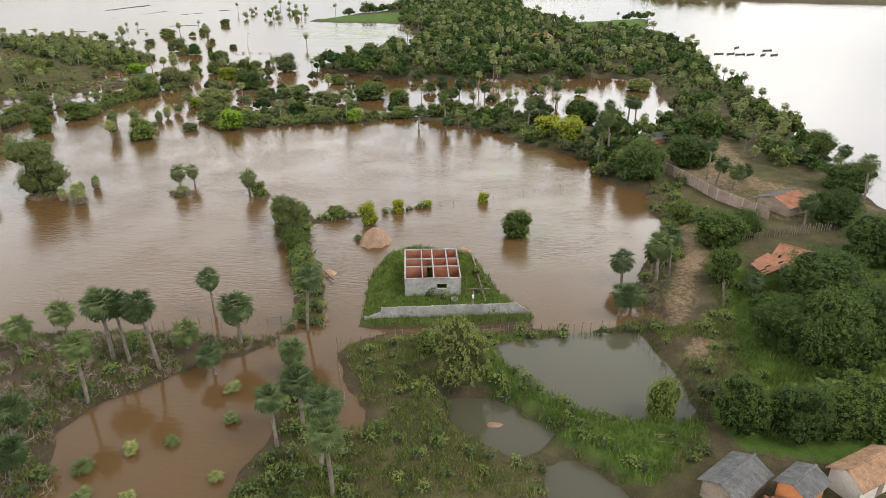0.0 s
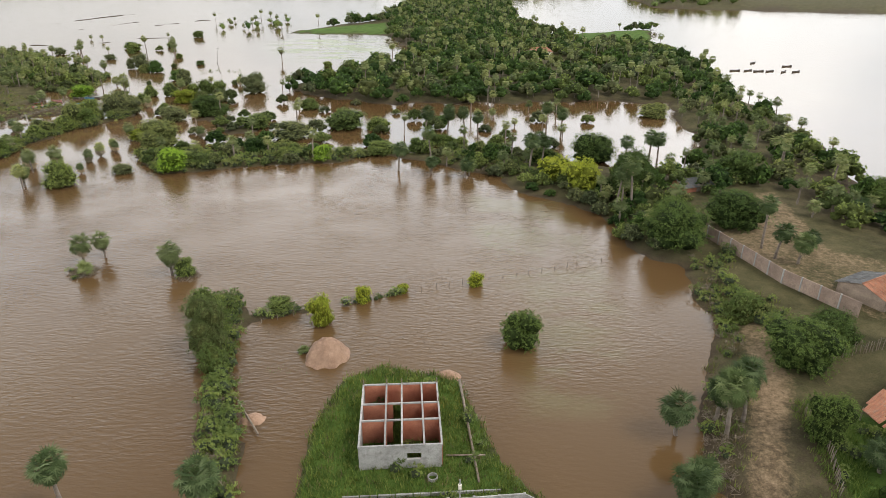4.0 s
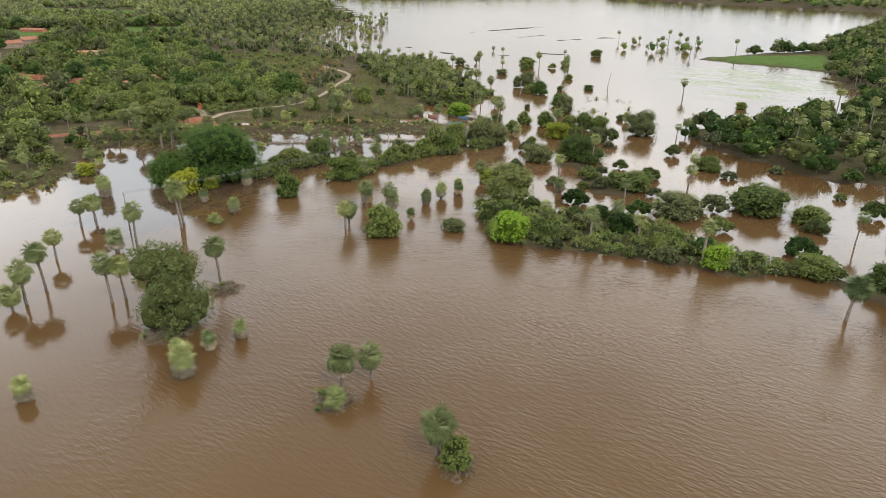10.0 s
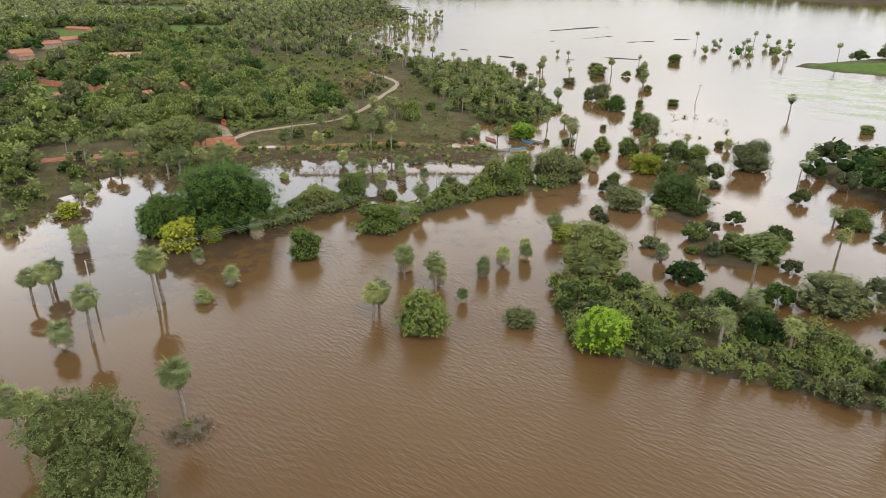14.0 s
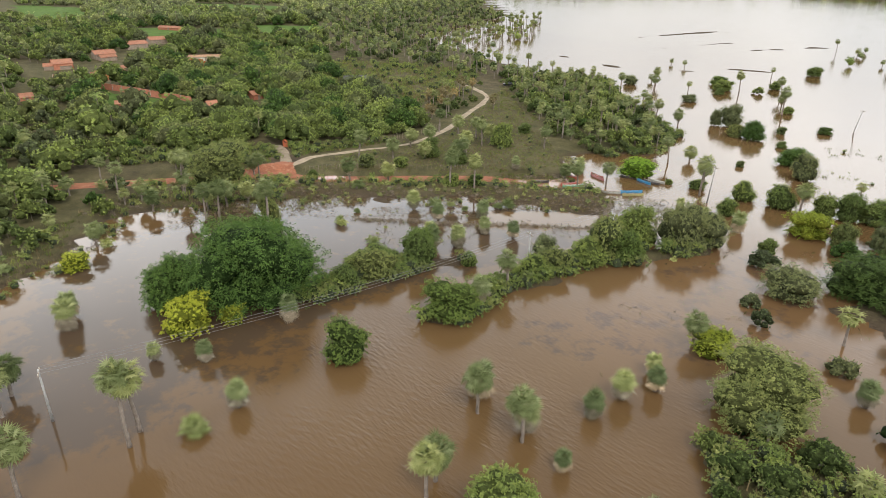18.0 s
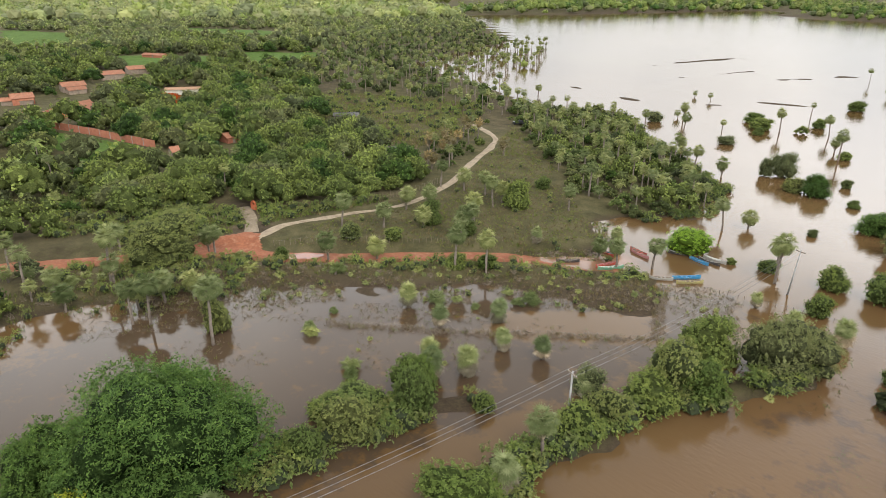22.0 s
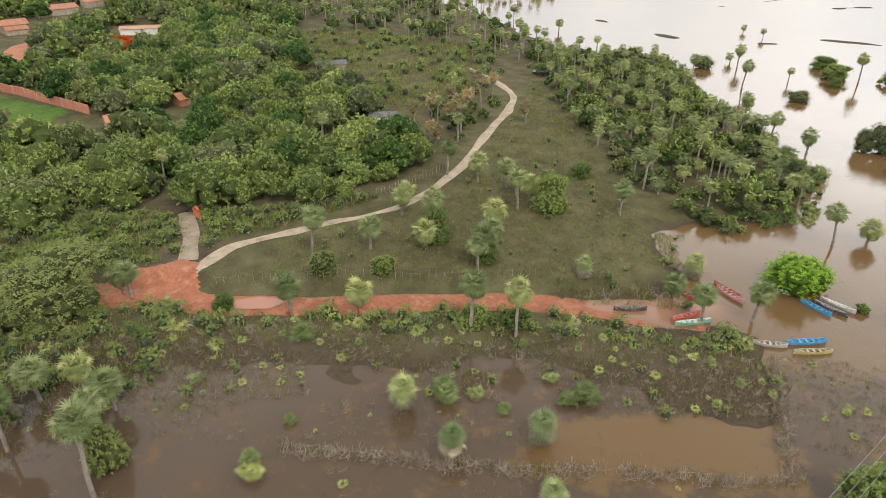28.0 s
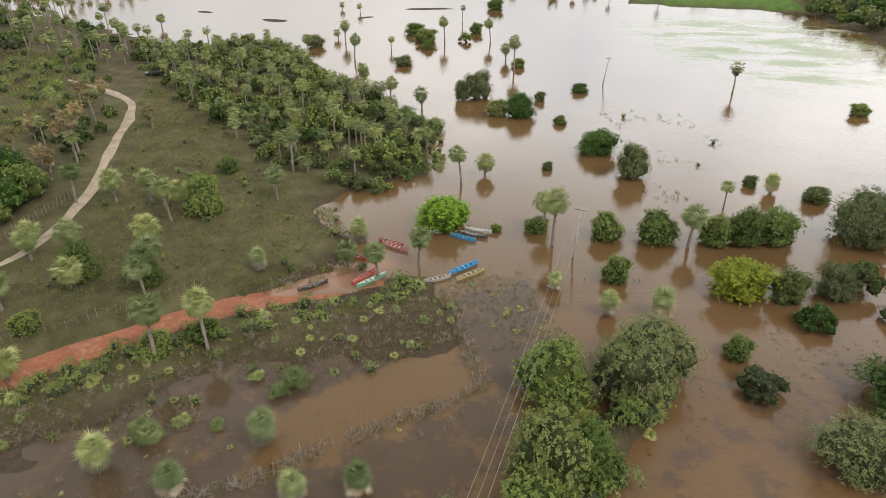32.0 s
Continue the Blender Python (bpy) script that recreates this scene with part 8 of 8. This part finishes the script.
low_growth("drowned_tufts", [([(-100.0, 190.0), (-98.0, 224.0), (-80.0, 240.0), (-62.0, 252.0), (-66.0, 215.0), (-84.0, 190.0)], 1.1, {1: 4, 0: 2, 5: 1.2, 8: 0.8}, (0.3, 0.7), (-3, 0.2), 92, 0.42), ([(-100.4, 320.8), (-85.9, 327.9), (-75.1, 305.1), (-79.5, 281.1), (-91.8, 276.4), (-97.8, 289.0)], 1.5, {0: 4, 5: 3, 2: 0.25}, (0.5, 1.1), (-3, 0.2), 95, 0.45), ([(-92.1, 232.8), (-83.1, 243.2), (-66.8, 253.1), (-66.6, 242.2), (-83.3, 233.6), (-86.3, 222.3), (-95.6, 220.9)], 1.0, {1: 5, 0: 2, 5: 1, 8: 2}, (0.35, 0.8), (-3, 0.2), 96, 0.25)], "drowned grass tufts and weeds showing above shallow water", "grass")
low_growth("drowned_brush", [(DROWNED, 0.9, {1: 5, 0: 2.2, 8: 1.5, 7: 0.06}, (0.3, 0.75), (-3, 3), 13, 0.05), (BUSH_DIKE, 1.0, {2: 4, 3: 0.4, 4: 1.5, 0: 2, 7: 0.6}, (0.9, 2.0), (-0.4, 3), 14, -0.6), (TREE_BANK, 1.2, {2: 3, 4: 1.5, 0: 2}, (0.9, 1.9), (-0.4, 3), 15, -0.4), (NORTH_DIKE, 1.3, {2: 3, 3: 0.3, 4: 3, 1: 2, 0: 2}, (0.8, 1.7), (-0.3, 3), 16, -0.5)], "drowned grass, brush and low bushes in shallow water", "scrub")
def ring(x, y, r):
    return [(x + r * math.cos(a), y + r * math.sin(a)) for a in np.arange(0, 6.2, 0.6)]


low_growth("islet_brush", [(ring(x, y, r * 1.1), 0.42, {8: 6, 1: 4, 2: 0.15}, (0.4, 0.9), (-0.3, 3), 70 + i, None) for i, (x, y, r) in enumerate(ISLETS)], "brown roots, brush and shrubs on small mud islets", "scrub")
low_growth("meadow_grass", [(MEADOW, 0.80, {0: 3, 1: 3.2, 4: 0.08}, (0.4, 0.9), (0.05, 4), 17, -0.7)], "thin grazed grass on the meadow", "grass")
WEED_RAFTS = [[(13.2, 153.6), (23.6, 148.9), (19.6, 128.6), (9.2, 132.2)], [(8.6, 143.0), (15.7, 144.2), (15.6, 128.2), (10.3, 127.3)], [(16.6, 111.0), (20.0, 109.5), (18.9, 99.1), (15.7, 98.6)], [(7.9, 123.2), (15.1, 124.5), (14.8, 121.7), (8.4, 120.0)], [(-18.5, 99.2), (-13.7, 99.3), (-13.3, 95.7), (-17.5, 95.7)], [(-19.0, 98.5), (-14.0, 99.8), (-13.1, 96.2), (-17.7, 96.2)], [(-88.1, 293.7), (-76.9, 293.5), (-81.0, 276.7), (-90.8, 278.7)], [(-91.5, 215.0), (-84.7, 224.3), (-77.7, 222.9), (-86.8, 211.6)]]
low_growth("water_weeds", [(p, 0.8, {5: 3}, (0.4, 0.9), (-3, 0.3), 40 + i, 0.12) for i, p in enumerate(WEED_RAFTS)], "floating green water weeds on the flood", "water weed")


def banana(x, y, k, seed):
    gen = random.Random(seed)
    ob = thing("banana_plant", pose(x, y, foot(x, y), 0, 0, gen.uniform(0, 360)) @ Matrix.Scale(k, 4), "banana plant with long ragged green leaves", "banana plant", "banana plants")
    part("stem", tube([(0, 0, -0.3), (0.05, 0, 1.2), (0, 0.05, 2.2)], [0.16, 0.13, 0.09], 7), LEAF_OLIVE, ob)
    for i in range(8):
        a, up, ln = i * 2.4 + gen.uniform(-0.3, 0.3), gen.uniform(0.5, 1.25), gen.uniform(1.6, 2.3)
        v, f = [], []
        for j in range(7):
            u = j / 6
            r, z = ln * u * math.cos(up) * (1 + 0.3 * u), 2.1 + ln * (u * math.sin(up) - 0.55 * u * u)
            w = 0.28 * math.sin(math.pi * min(1, 0.08 + u * 0.95)) + 0.01
            c, s_ = math.cos(a), math.sin(a)
            v += [(r * c - w * s_, r * s_ + w * c, z - 0.08), (r * c, r * s_, z), (r * c + w * s_, r * s_ - w * c, z - 0.08)]
        for j in range(6):
            b = 3 * j
            f += [(b, b + 3, b + 1), (b + 1, b + 3, b + 4), (b + 1, b + 4, b + 2), (b + 2, b + 4, b + 5)]
        part("leaf", tri(v, f), LEAF_MID, ob)


for i, (x, y) in enumerate(((35.2, 52.9), (37.3, 54.3), (40.1, 55.2), (42.0, 54.3), (43.3, 53.4), (45.9, 55.2), (42.2, 50.4), (40.1, 52.9), (43.4, 49.6))):
    banana(x, y, 0.9 + 0.08 * (i % 4), 600 + i)


def coconut(x, y, tall, mat, label, seed):
    gen = random.Random(seed)
    ob = thing("coconut_palm", pose(x, y, foot(x, y)), label, "palm", "coconut palms")
    part("trunk", tube([(0, 0, -0.4), (0.2, 0.1, tall * 0.5), (0.1, 0.3, tall - 1.5)], [0.2, 0.15, 0.12], 7), BARK, ob, smooth=True)
    for i in range(15):
        a, up, ln = i * 2.4, gen.uniform(-0.2, 1.2), gen.uniform(2.4, 3.0)
        s = Soup()
        pts = []
        for j in range(8):
            u = j / 7
            pts.append(Vector((0.1 + ln * u * math.cos(up) * math.cos(a), 0.3 + ln * u * math.cos(up) * math.sin(a), tall - 1.5 + ln * (u * math.sin(up) - 0.55 * u * u))))
        side = Vector((-math.sin(a), math.cos(a), 0))
        for p, q in zip(pts, pts[1:]):
            for sg in (1, -1):
                for e in (0.0, 0.5):
                    b = p.lerp(q, e)
                    s.add(tri([tuple(b), tuple(b.lerp(q, 0.6)), tuple(b + side * 0.55 * sg + (q - p) * 0.8 - Vector((0, 0, 0.22)))], [(0, 1, 2)]))
        part("frond", s.mesh("frond", [mat]), None, ob)


coconut(*(-251.6, 193.2), 9.0, LEAF_LIGHT, "coconut palm with yellowing fronds", 700)
for i, (x, y) in enumerate(((-572.5, 303.2), (-578.3, 308.5), (-566.5, 310.1), (-552.9, 271.3), (-542.5, 273.3), (-529.7, 340.4), (-513.1, 342.7))):
    coconut(x, y, 12.0, LEAF_MID, "tall coconut palm near the village", 710 + i)
kit, (wide, tall) = broad_kit(990, 9.0, 6.0, 2600, 0.32, leaf_mat("flame_blossom", (0.35, 0.05, 0.01), (0.50, 0.09, 0.02), (0.40, 0.16, 0.04), 0.6))
x, y = (-321.8, 255.7)
stand("flame_tree", kit, pose(x, y, 1.0), "flame tree covered in orange-red blossom", "tree", "flame trees")
